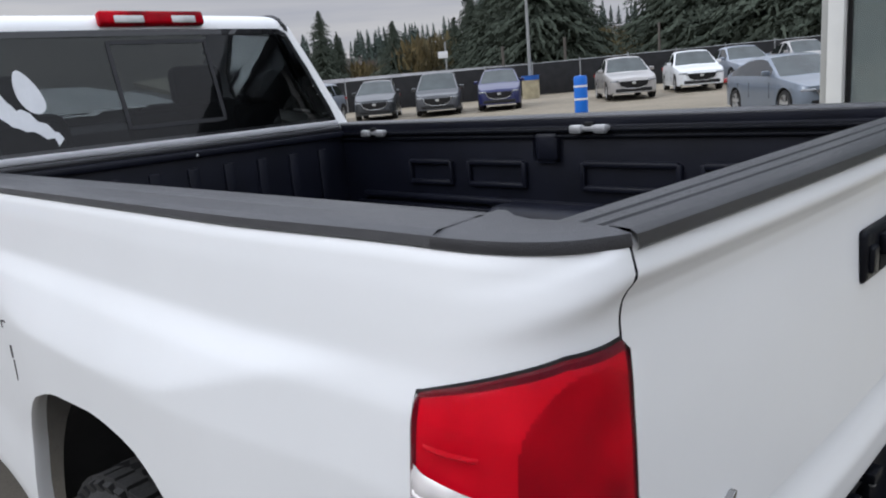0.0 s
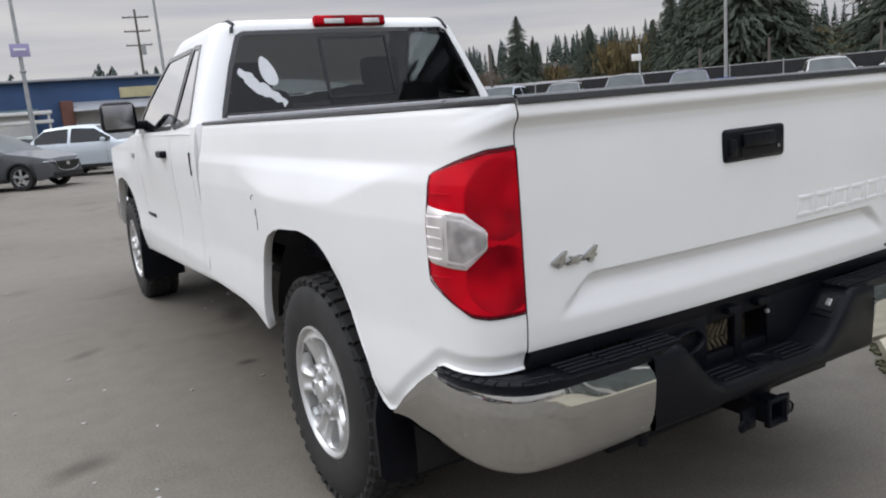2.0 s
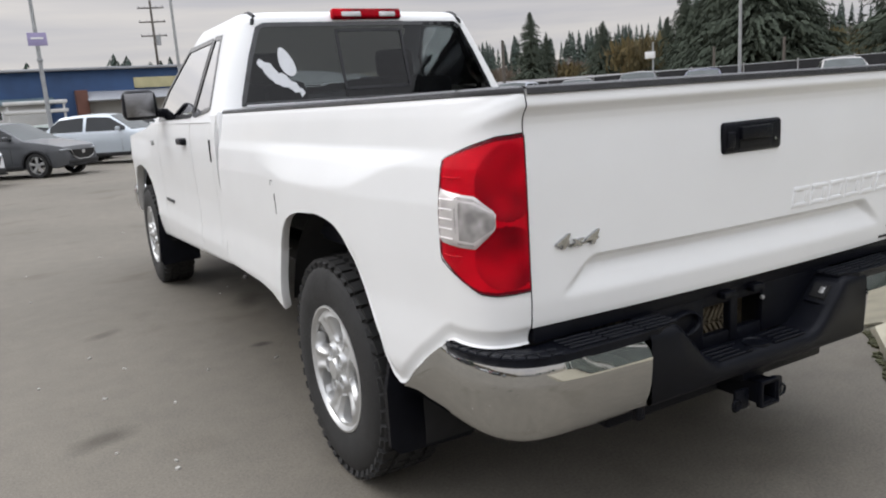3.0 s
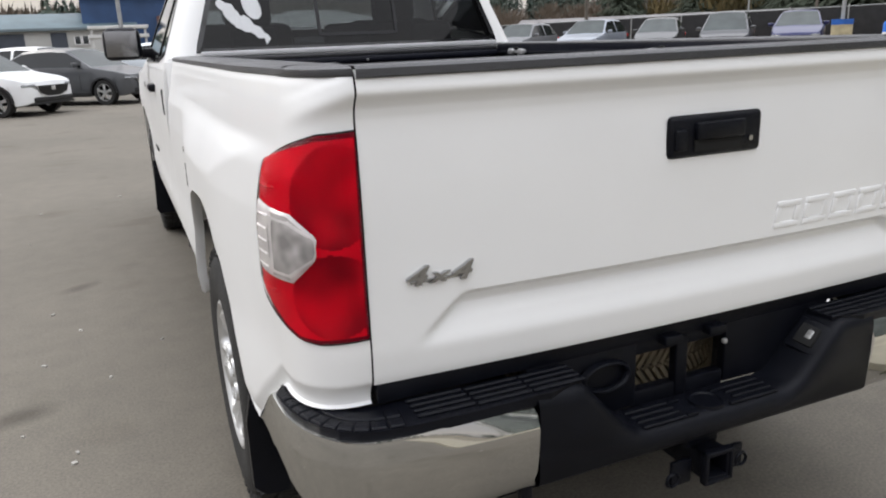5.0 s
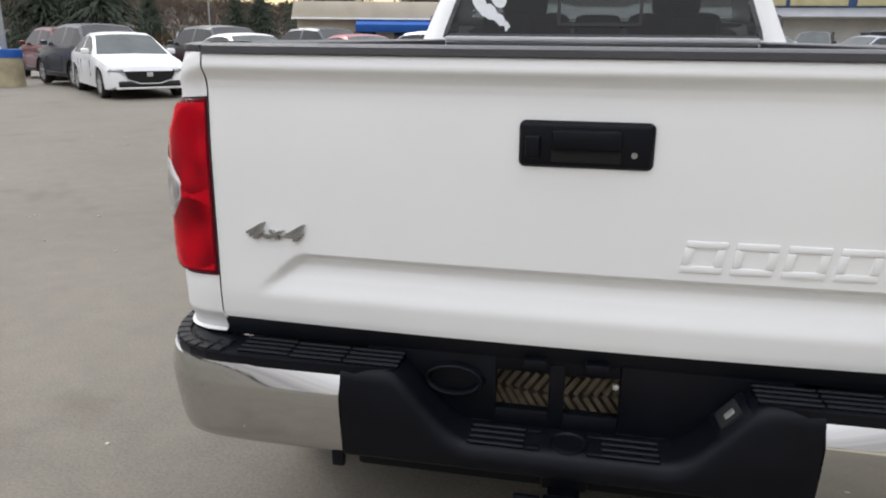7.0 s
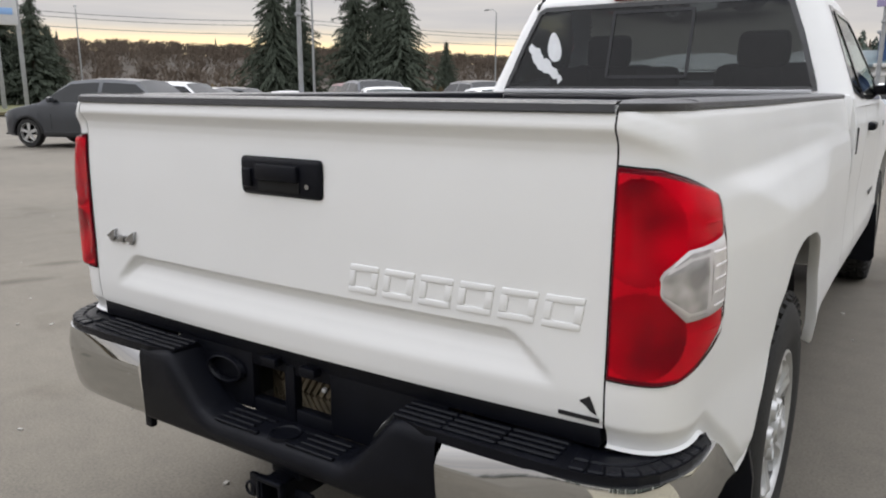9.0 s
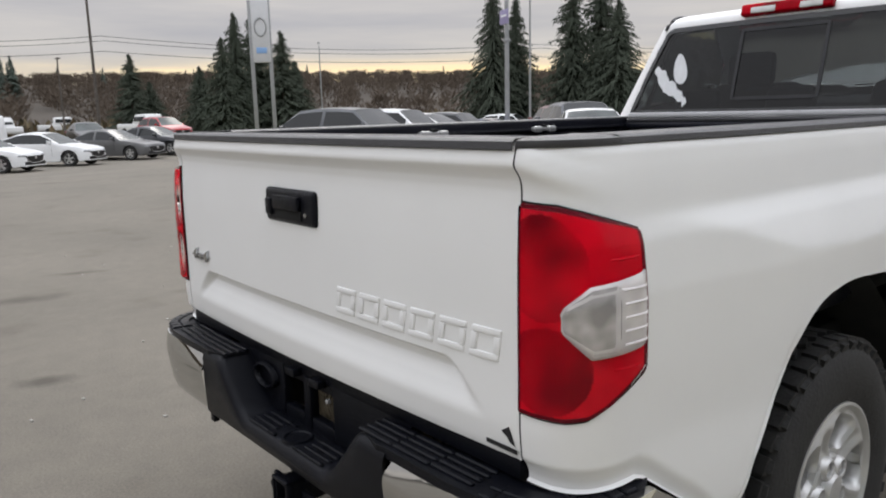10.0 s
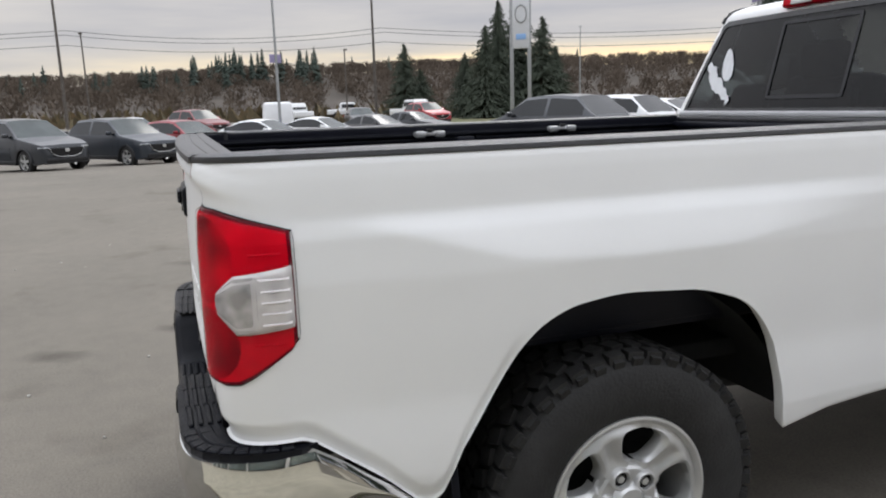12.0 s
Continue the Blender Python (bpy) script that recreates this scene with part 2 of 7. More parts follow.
def asphalt():
    m = bpy.data.materials.new("asphalt")
    m.use_nodes = True
    nt = m.node_tree
    p = nt.nodes["Principled BSDF"]
    co = nt.nodes.new("ShaderNodeTexCoord")

    def noise_node(scale, detail, rough=0.5):
        n = nt.nodes.new("ShaderNodeTexNoise")
        n.inputs["Scale"].default_value, n.inputs["Detail"].default_value, n.inputs["Roughness"].default_value = scale, detail, rough
        nt.links.new(co.outputs["Object"], n.inputs["Vector"])
        return n

    def ramp(src, a, ca, b, cb):
        r = nt.nodes.new("ShaderNodeValToRGB")
        r.color_ramp.elements[0].position, r.color_ramp.elements[0].color = a, ca
        r.color_ramp.elements[1].position, r.color_ramp.elements[1].color = b, cb
        nt.links.new(src, r.inputs[0])
        return r

    def mult(a, b, f=1.0):
        x = nt.nodes.new("ShaderNodeMixRGB")
        x.blend_type = "MULTIPLY"
        x.inputs[0].default_value = f
        nt.links.new(a, x.inputs[1])
        nt.links.new(b, x.inputs[2])
        return x.outputs[0]

    big = ramp(noise_node(0.35, 4).outputs[0], 0.3, (0.140, 0.127, 0.105, 1), 0.7, (0.182, 0.164, 0.136, 1))
    grain = ramp(noise_node(90, 3, 0.7).outputs[0], 0.3, (0.72, 0.72, 0.72, 1), 0.75, (1.22, 1.21, 1.19, 1))
    stain = ramp(noise_node(1.3, 3).outputs[0], 0.27, (0.76, 0.74, 0.71, 1), 0.42, (1, 1, 1, 1))
    wear = ramp(noise_node(6.0, 5, 0.65).outputs[0], 0.30, (0.90, 0.90, 0.90, 1), 0.70, (1.07, 1.065, 1.05, 1))
    tint = mult(mult(mult(big.outputs[0], grain.outputs[0]), stain.outputs[0]), wear.outputs[0])
    xyz = nt.nodes.new("ShaderNodeSeparateXYZ")
    nt.links.new(co.outputs["Object"], xyz.inputs[0])
    # old oil stains, each at its own spot
    ragged = noise_node(7.0, 4, 0.6)
    for x, y, rx, ry, turn, dark in STAINS:
        place = nt.nodes.new("ShaderNodeMapping")
        place.vector_type = "TEXTURE"
        place.inputs["Location"].default_value, place.inputs["Rotation"].default_value, place.inputs["Scale"].default_value = (x, y, 0), (0, 0, radians(turn)), (rx, ry, 1)
        nt.links.new(co.outputs["Object"], place.inputs[0])
        far = nt.nodes.new("ShaderNodeVectorMath")
        far.operation = "LENGTH"
        nt.links.new(place.outputs[0], far.inputs[0])
        edge = nt.nodes.new("ShaderNodeMath")
        edge.operation = "ADD"
        nt.links.new(far.outputs["Value"], edge.inputs[0])
        nt.links.new(ragged.outputs[0], edge.inputs[1])
        spot = ramp(edge.outputs[0], 0.0, (dark, dark * 0.98, dark * 0.95, 1), 1.0, (1, 1, 1, 1))
        spread = nt.nodes.new("ShaderNodeMapRange")
        spread.inputs[1].default_value, spread.inputs[2].default_value = 0.75, 1.7
        nt.links.new(edge.outputs[0], spread.inputs[0])
        nt.links.new(spread.outputs[0], spot.inputs[0])
        tint = mult(tint, spot.outputs[0])
    # asphalt turns paler and warmer eastwards, from x 5 to 14
    east_span = nt.nodes.new("ShaderNodeMapRange")
    east_span.inputs[1].default_value, east_span.inputs[2].default_value = 5.0, 14.0
    nt.links.new(xyz.outputs[0], east_span.inputs[0])
    pale_east = ramp(east_span.outputs[0], 0.0, (1, 1, 1, 1), 1.0, (1.50, 1.42, 1.26, 1))
    tint = mult(tint, pale_east.outputs[0])
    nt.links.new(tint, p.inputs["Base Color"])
    p.inputs["Roughness"].default_value = 0.8
    p.inputs["Specular IOR Level"].default_value = 0.35
    b = nt.nodes.new("ShaderNodeBump")
    b.inputs["Strength"].default_value, b.inputs["Distance"].default_value = 0.35, 0.004
    nt.links.new(noise_node(160, 3, 0.7).outputs[0], b.inputs["Height"])
    nt.links.new(b.outputs[0], p.inputs["Normal"])
    return m


M_ASPHALT = asphalt()
axis_pts = sorted({round(float(s * v), 3) for s in (-1, 1) for v in np.concatenate([np.linspace(0, 12, 25), np.linspace(14, 60, 24), np.geomspace(66, 3000, 24)])})
gv, gf = grid(lambda x, y: (x, y, float(ground_z(x, y))), axis_pts, axis_pts)
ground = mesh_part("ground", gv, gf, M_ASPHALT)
tagged(ground, "worn grey asphalt car park, faintly stained", "ground", kind="structure")

# pale concrete walk beside the showroom, its kerb mossy at the foot
M_WALK = mat("pale_yellowed_concrete", (0.46, 0.42, 0.32), 0.85, var=0.25, scale=5, bump=0.3, bump_scale=90)
M_MOSS = mat("moss_and_grit", (0.10, 0.10, 0.05), 0.95, var=0.6, scale=40)
KERB = [(8.06, 1.66), (2.00, 0.755), (1.40, 0.28), (1.28, -0.40), (1.28, -17.0), (8.06, -17.0)]
walk_top = part("pavement", slab(KERB, 0.07, "Z", -0.01), M_WALK, smooth=False)
tagged(walk_top, "pale yellowed concrete walk with a low kerb", "pavement", kind="structure")
walk_far = part("pavement", slab([(3.3, 2.0), (8.06, 2.7), (8.06, 13.0), (3.3, 13.0)], 0.07, "Z", -0.01), M_WALK, smooth=False)
tagged(walk_far, "pale yellowed concrete walk beside the showroom", "pavement", kind="structure")
bm = bmesh.new()
rng = random.Random(8)
for k in range(160):
    (x0, y0), (x1, y1) = (KERB[1], KERB[2]) if k % 2 else (KERB[2], KERB[3])
    t = rng.random()
    add_box(bm, (x0 + (x1 - x0) * t - rng.uniform(0, 0.04), y0 + (y1 - y0) * t + rng.uniform(0, 0.02), 0.006), (rng.uniform(0.005, 0.018), rng.uniform(0.008, 0.03), rng.uniform(0.004, 0.014)), 0, Matrix.Rotation(rng.uniform(0, 3), 4, "Z"))
moss = part("kerb_moss", bm, M_MOSS, smooth=False)
tagged(moss, "moss and grit along the kerb foot", "moss", kind="stuff")
# small stones and pale specks scattered on the asphalt
bm = bmesh.new()
for k in range(170):
    x, y = rng.uniform(-7, 2), rng.uniform(-3.5, 9)
    add_box(bm, (x, y, 0.003), (rng.uniform(0.006, 0.026), rng.uniform(0.005, 0.018), 0.008), 0, Matrix.Rotation(rng.uniform(0, 3), 4, "Z"))
specks = part("grit", bm, mat("pale_grit", (0.5, 0.48, 0.44), 0.9, var=0.4, scale=30), smooth=False)
tagged(specks, "pale bits of grit on the asphalt", "grit", kind="stuff")

# ---- the white pickup truck: tail at y = 0, nose towards +y ----
truck = empty("pickup_truck", pose(0, 0, 0), "white double-cab pickup truck with open empty bed and black bed liner", "pickup truck")

# bedside shape -----------------------------------------------------------
Z_SEC = [0.40, 0.50, 0.56, 0.62, 0.70, 0.80, 0.95, 1.10, 1.20, 1.241, 1.247, 1.33, 1.366, 1.382]
X_SEC = [0.930, 0.948, 0.957, 0.964, 0.962, 0.955, 0.957, 0.955, 0.944, 0.9315, 0.9303, 0.9185, 0.9105, 0.8995]


def bed_x(y, z):
    x = np.interp(z, Z_SEC, X_SEC) - 0.02 * (1 - smooth01(0.165, 0.6, y))
    amp = 0.034 * smooth01(0.22, 0.75, y) * (1 - smooth01(1.25, 1.95, y))
    zl = np.interp(y, [0.2, 0.38, 0.7, 1.0, 1.32, 1.6, 2.0], [1.235, 1.21, 1.122, 1.104, 1.108, 1.14, 1.19])
    t = np.clip((1.243 - z) / np.maximum(1.243 - zl, 0.008), 0, 1)
    x = x + 0.006 * smooth01(1.75, 2.4, y) * np.interp(z, [0.7, 1.0, 1.25, 1.34], [0, 1, 1, 0])
    return float(x + amp * (0.75 * t + 0.25 * t * t * (3 - 2 * t)))


TG_Z = [0.78, 0.79, 0.85, 0.95, 1.10, 1.18, 1.245, 1.280, 1.300, 1.318, 1.330, 1.337, 1.343, 1.350, 1.378, 1.386]
TG_Y = [0.002, -0.003, -0.008, -0.007, -0.007, -0.006, -0.003, 0.000, 0.001, -0.002, -0.009, -0.015, -0.0195, -0.020, -0.013, -0.003]


def tg_profile(z):
    return float(np.interp(z, TG_Z, TG_Y))


CORNER = 0.165


def corner_exp(z):
    return 2 / float(np.interp(z, [1.20, 1.35], [2.6, 2.25]))


def bed_point(side, a, z, out=0.0):
    """The rear corner for a in 0..1, from the tailgate seam round to the flank; beyond 1, a - 1 is the way forward from there."""
    # the tailgate's lip runs on round the corner, sinks to the flank's crease and fades out along it
    k = float(smooth01(1.12, 1.2, z))
    if a <= 1:
        th = a * math.pi / 2
        s, f = max(0.0, math.cos(th)) ** corner_exp(z), math.sin(th) ** corner_exp(z)
        y = CORNER * (1 - s)
        x = 0.7962 + (bed_x(CORNER, z) - 0.7962) * f
        nx, ny = math.sin(th), -math.cos(th)
        w = 0.97 * (1 - a) ** 1.7 + 0.03
        push = tg_profile(z + 0.060 * a * k) * ((1 - a) ** 1.8 * (1 - k) + w * k)
        push = max(push, -0.023 * (1 - a) ** 1.25 - 0.002)
    else:
        y = CORNER + a - 1
        x = bed_x(y, z)
        nx, ny = 1.0, 0.0
        push = max(tg_profile(z + 0.060) * k, -0.02) * 0.03 * (1 - float(smooth01(0.0, 0.60, a - 1)))
    x -= nx * push
    y -= ny * push
    return (side * (x + nx * out), y + ny * out, z)


BOT_Y = [0, 0.165, 0.19, 0.353, 0.43, 0.46, 0.49, 0.54, 0.62, 0.70, 0.81, 0.97, 1.22, 1.37, 1.43, 1.47, 1.505, 1.515, 1.53, 1.70, 1.94, 2.3, 2.6]
BOT_Z = [0.743, 0.743, 0.736, 0.618, 0.545, 0.535, 0.56, 0.67, 0.796, 0.925, 0.990, 1.011, 0.992, 0.941, 0.870, 0.80, 0.66, 0.56, 0.540, 0.570, 0.585, 0.590, 0.590]
a_corner = list(np.linspace(0, 1, 40))
y_side = sorted(set(list(np.round(np.linspace(CORNER + 0.01, 2.484, 110), 4)) + list(np.round(np.linspace(0.41, 0.66, 24), 4)) + list(np.round(np.linspace(1.36, 1.54, 20), 4))))
a_all = a_corner + [1 + y - CORNER for y in y_side]
V_LOW, V_UP = np.concatenate([np.linspace(0, 0.24, 15), np.linspace(0.27, 1, 18)]), np.linspace(0, 1, 40)


def bed_bottom(y):
    w = 0.045 * float(smooth01(0.56, 0.66, y)) * (1 - float(smooth01(1.38, 1.47, y)))
    return float(np.mean([np.interp(y + w * k, BOT_Y, BOT_Z) for k in (-1, -0.5, 0, 0.5, 1)]))


def bedside_column(side, a):
    y = CORNER * (1 - max(0.0, math.cos(a * math.pi / 2)) ** corner_exp(0.8)) if a <= 1 else CORNER + a - 1
    zb = bed_bottom(y)
    col = [bed_point(side, a, zb + 0.012, -0.034 if a > 1 else -0.018), bed_point(side, a, zb + 0.003, -0.016), bed_point(side, a, zb, -0.006)]
    # the sheet rolls in along the bumper and the arch
    tuck = 0.013 if y < 0.62 else 0.013 * (1 - float(smooth01(0.62, 0.72, y)))
    col += [bed_point(side, a, zb + (1.05 - zb) * v, -tuck * (1 - float(smooth01(0.010, 0.055, (1.05 - zb) * v)))) for v in V_LOW[1:]]
    col += [bed_point(side, a, 1.05 + (1.382 - 1.05) * v) for v in V_UP[1:]]
    return col


# how far round the corner a point lies, as a share of the tail light's width
LEN_A = [0.0]
prev = bed_point(1, 0, 1.08)
LA = np.linspace(0, 1.02, 103)
for a in LA[1:]:
    cur = bed_point(1, float(a), 1.08)
    LEN_A.append(LEN_A[-1] + math.dist(prev, cur))
    prev = cur
LEN_A = np.array(LEN_A) / LEN_A[-1] * 1.053


def lens_a(q):
    return float(np.interp(q, LEN_A, LA))


LT_TOP = ([0, 0.35, 0.55, 1.0], [1.281, 1.276, 1.262, 1.226])
LT_BOT = ([0, 0.35, 0.5, 0.62, 0.95, 1.0], [0.887, 0.884, 0.889, 0.906, 0.966, 0.987])


def behind_lamp(a, z):
    q = float(np.interp(a, LA, LEN_A))
    return a < 1 and 0.015 < q < 0.985 and float(np.interp(q, *LT_BOT)) + 0.006 < z < float(np.interp(q, *LT_TOP)) - 0.006


for side in (-1, 1):
    cols = [bedside_column(side, a) for a in a_all]
    n = len(cols[0])
    vs = [p for c in cols for p in c]
    fs = []
    for i in range(len(cols) - 1):
        for j in range(n - 1):
            q = (i * n + j, (i + 1) * n + j, (i + 1) * n + j + 1, i * n + j + 1)
            if not all(behind_lamp(a_all[k], vs[k * n + m][2]) for k in (i, i + 1) for m in (j, j + 1)):
                fs.append(q[::-1] if side < 0 else q)
    mesh_part("bedside", vs, fs, M_WHITE, truck, angle=50)

# tail lights ---------------------------------------------------------------
def lens_patch(name, side, q0, q1, top, bot, material, parent, out, edge=-0.006, nq=36, nz=40, label="", bend=0.0):
    """A lens that hugs the corner; bend pulls its inner edge outwards towards the foot."""
    qs, vs_ = np.linspace(q0, q1, nq), np.linspace(0, 1, nz)
    verts, faces = [], []
    for i, q in enumerate(qs):
        for j, v in enumerate(vs_):
            qq = q + bend * (1 - v) ** 0.5 * (q1 - q) / (q1 - q0)
            zt, zb = float(np.interp(qq, *top)), float(np.interp(qq, *bot))
            rim = i in (0, nq - 1) or j in (0, nz - 1)
            soft = min(1.0, min(i, nq - 1 - i, j, nz - 1 - j) / 2.0)
            zz = zb + (zt - zb) * v
            belly = 0.010 * float(smooth01(0.35, 0.75, qq)) * (1 - float(smooth01(0.90, 1.0, qq))) * float(np.interp(zz, [0.90, 1.0, 1.15, 1.25], [0, 1, 1, 0]))
            verts.append(bed_point(side, lens_a(qq), zz, (edge if rim else out * (0.7 + 0.3 * soft)) + belly))
    for i in range(nq - 1):
        for j in range(nz - 1):
            f = (i * nz + j, (i + 1) * nz + j, (i + 1) * nz + j + 1, i * nz + j + 1)
            faces.append(f[::-1] if side < 0 else f)
    return mesh_part(name, verts, faces, material, parent, label, angle=60)


# two round reflectors sunk behind the outer lens: share round the corner, height, and their half sizes
BOWLS = [(0.205, 1.166, 0.310, 0.094), (0.225, 0.978, 0.300, 0.080)]


def bowl_r(k, q, z):
    qc, zc, rq, rz = BOWLS[k]
    return math.sqrt(((q - qc) / rq) ** 2 + ((z - zc) / rz) ** 2)


def lamp_shell(side):
    """The red lamp body with its sunken reflectors, each a mesh of its own."""
    nq, nz = 76, 110
    verts, kinds = [], []
    for i in range(nq):
        for j in range(nz):
            q, v = i / (nq - 1), j / (nz - 1)
            zt, zb = float(np.interp(q, *LT_TOP)), float(np.interp(q, *LT_BOT))
            z = zb + (zt - zb) * v
            out, kind = 0.006, -1
            if v > 0.978 or v < 0.02 or q < 0.018 or q > 0.972:
                kind = 2
            for k in (0, 1):
                r = bowl_r(k, q, z)
                if r < 1 and kind != 2:
                    out, kind = 0.006 - 0.012 * (1 - r * r) ** 1.2 * float(smooth01(0.02, 0.14, q)), k
            if i in (0, nq - 1) or j in (0, nz - 1):
                out, kind = 0.0005, 2
            verts.append(bed_point(side, lens_a(q), z, out))
            kinds.append(kind)
    groups = {-1: [], 0: [], 1: [], 2: []}
    for i in range(nq - 1):
        for j in range(nz - 1):
            f = (i * nz + j, (i + 1) * nz + j, (i + 1) * nz + j + 1, i * nz + j + 1)
            ks = [kinds[m] for m in f]
            groups[ks[0] if len(set(ks)) == 1 else max(ks)].append(f[::-1] if side < 0 else f)
    made = None
    for k, name, material in ((-1, "tail_light", M_RED), (0, "upper_reflector", M_RED_IN), (1, "lower_reflector", M_RED_IN), (2, "lens_rim", M_MAROON)):
        used = sorted({m for f in groups[k] for m in f})
        at = {m: n for n, m in enumerate(used)}
        ob = mesh_part(name, [verts[m] for m in used], [tuple(at[m] for m in f) for f in groups[k]], material, made or truck, "" if made else "red tail light with a clear reversing lens", angle=50)
        made = made or ob
    return made


for side in (-1, 1):
    light = lamp_shell(side)
    outer = lens_patch("outer_lens", side, 0.0, 1.0, LT_TOP, LT_BOT, M_OUTER, light, 0.0165, edge=0.001, nq=48, nz=56)
    outer.visible_shadow = False
    rim = [(-0.010, v) for v in np.linspace(0, 1, 24)] + [(q, 1.0) for q in np.linspace(-0.010, 1.010, 40)] + [(1.010, v) for v in np.linspace(1, 0, 24)] + [(q, 0.0) for q in np.linspace(1.010, -0.010, 40)]
    gv_, gf_ = [], []
    for q, v in rim:
        zt, zb = float(np.interp(q, *LT_TOP)), float(np.interp(q, *LT_BOT))
        z, mid = zb + (zt - zb) * v, (zt + zb) / 2
        for d, out in ((0.0022, 0.0006), (0.0022, 0.0026), (-0.003, 0.0026)):
            dz, dq = (d if v > 0.5 else -d) if v in (0.0, 1.0) else 0.0, 0.0
            if v not in (0.0, 1.0):
                dq = math.copysign(d, q - 0.5) * 3.5
            gv_.append(bed_point(side, lens_a(q + dq), z + dz, out))
    m_ = len(rim)
    for k in range(m_):
        for e in (0, 1):
            gf_.append((k * 3 + e, ((k + 1) % m_) * 3 + e, ((k + 1) % m_) * 3 + e + 1, k * 3 + e + 1))
    mesh_part("gasket", gv_, gf_, M_GAP, light, angle=40)
    CL_TOP = ([0.315, 0.335, 0.52, 1.0], [1.088, 1.098, 1.136, 1.154])
    CL_BOT = ([0.315, 0.335, 0.52, 1.0], [1.062, 1.050, 1.004, 1.018])
    clear = lens_patch("reversing_lens", side, 0.315, 0.985, CL_TOP, CL_BOT, M_CLEAR, light, 0.0112, edge=0.004, nq=24, nz=16, label="clear ribbed reversing lens")
    lens_patch("reflector_bowl", side, 0.332, 0.69, ([0.332, 0.355, 0.53, 0.69], [1.084, 1.098, 1.131, 1.136]), ([0.332, 0.355, 0.53, 0.69], [1.066, 1.050, 1.010, 1.016]), M_BOWL, clear, 0.0124, edge=0.0095, nq=22, nz=14)
    lens_patch("rib", side, 0.700, 0.708, ([0, 1], [1.134] * 2), ([0, 1], [1.020] * 2), M_BOWL, clear, 0.0126, edge=0.010, nq=5, nz=8)
    for k in range(5):
        z = 1.029 + 0.0245 * k
        lens_patch("rib", side, 0.715, 0.955, ([0, 1], [z + 0.0040] * 2), ([0, 1], [z - 0.0024] * 2), M_RIB, clear, 0.0138, edge=0.0105, nq=8, nz=5)
    for z in (1.180, 0.984):
        lens_patch("ridge", side, 0.66, 0.90, ([0, 1], [z + 0.004] * 2), ([0, 1], [z - 0.002] * 2), M_RED, light, 0.0130, edge=0.009, nq=8, nz=5)

# tailgate ------------------------------------------------------------------
def tailgate_y(x, z):
    y = tg_profile(z) - 0.022 * (1 - (x / 0.80) ** 2)
    # a scoop along the foot, its upper edge undercut, its ends running out at a slant
    d = 0.030 * float(np.interp(z, [0.85, 0.89, 0.920, 0.937, 0.952], [0, 0.45, 0.92, 0.82, 0]))
    edge = 0.600 + max(0.0, 0.950 - z) * 1.15
    d *= 1 - float(smooth01(edge - 0.035, edge + 0.006, abs(x)))
    return y + d


tx = sorted(set(np.round(np.concatenate([np.linspace(-0.7925, 0.7925, 90), np.linspace(-0.74, -0.54, 26), np.linspace(0.54, 0.74, 26)]), 4)))
tz = sorted(set(np.round(np.concatenate([np.linspace(0.785, 1.386, 60), np.linspace(0.88, 0.96, 22), np.linspace(1.27, 1.386, 30)]), 4)))
tv, tf = grid(lambda x, z: (x, tailgate_y(x, z), z), tx, tz)
gate = mesh_part("tailgate", tv, tf, M_WHITE, truck, "white stamped steel tailgate with embossed lettering bars", angle=45)
bm = box_bm((0, 0.058, 1.08), (1.566, 0.03, 0.57), 0.006)
part("inner_panel", bm, M_LINER, gate)
bm = box_bm((0, 0.038, 0.785), (1.56, 0.06, 0.012), 0.003)
part("lower_edge", bm, M_GAP, gate)
for s in (-1, 1):
    part("seam_backing", box_bm((s * 0.794, 0.055, 1.07), (0.03, 0.035, 0.63), 0.003), M_GAP, truck)
# capping strip on the tailgate, ribbed along
capx = np.linspace(-0.792, 0.792, 60)
prof = [(-0.0190, 1.371), (-0.0215, 1.374), (-0.0200, 1.387), (-0.012, 1.392), (0.010, 1.393), (0.012, 1.3905), (0.022, 1.3905), (0.024, 1.393), (0.036, 1.393), (0.038, 1.3905), (0.048, 1.3905), (0.050, 1.393), (0.074, 1.393), (0.080, 1.386), (0.081, 1.36)]
tv, tf = grid(lambda x, k: (x, prof[k][0] - 0.022 * (1 - (x / 0.80) ** 2) * max(0, 1 - max(0, prof[k][0]) / 0.07), prof[k][1]), capx, range(len(prof)))
mesh_part("tailgate_cap", tv, tf, M_CAP, gate, "dark grey ribbed plastic cap", angle=30)

# handle with camera and lock
HY = -0.030
bezel = part("handle_bezel", box_bm((0.003, HY + 0.002, 1.211), (0.256, 0.020, 0.090), 0.012, seg=3), M_BLACK, gate, "black plastic tailgate handle surround")
part("grip", box_bm((0.004, HY - 0.014, 1.222), (0.132, 0.016, 0.038), 0.006), M_BLACK, bezel)
part("cup", box_bm((0.004, HY - 0.0095, 1.192), (0.130, 0.004, 0.028), 0.0015), M_GAP, bezel)
part("camera_housing", box_bm((-0.098, HY - 0.010, 1.206), (0.030, 0.012, 0.046), 0.0055, seg=3), M_BLACK, bezel)
lv, lf = lathe([(0, 0.0), (0, 0.006), (-0.004, 0.006), (-0.004, 0.0)], 16, "Y")
mesh_part("lock", [(x + 0.094, y + HY - 0.009, z + 1.196) for x, y, z in lv], lf, M_BADGE, bezel, angle=30)

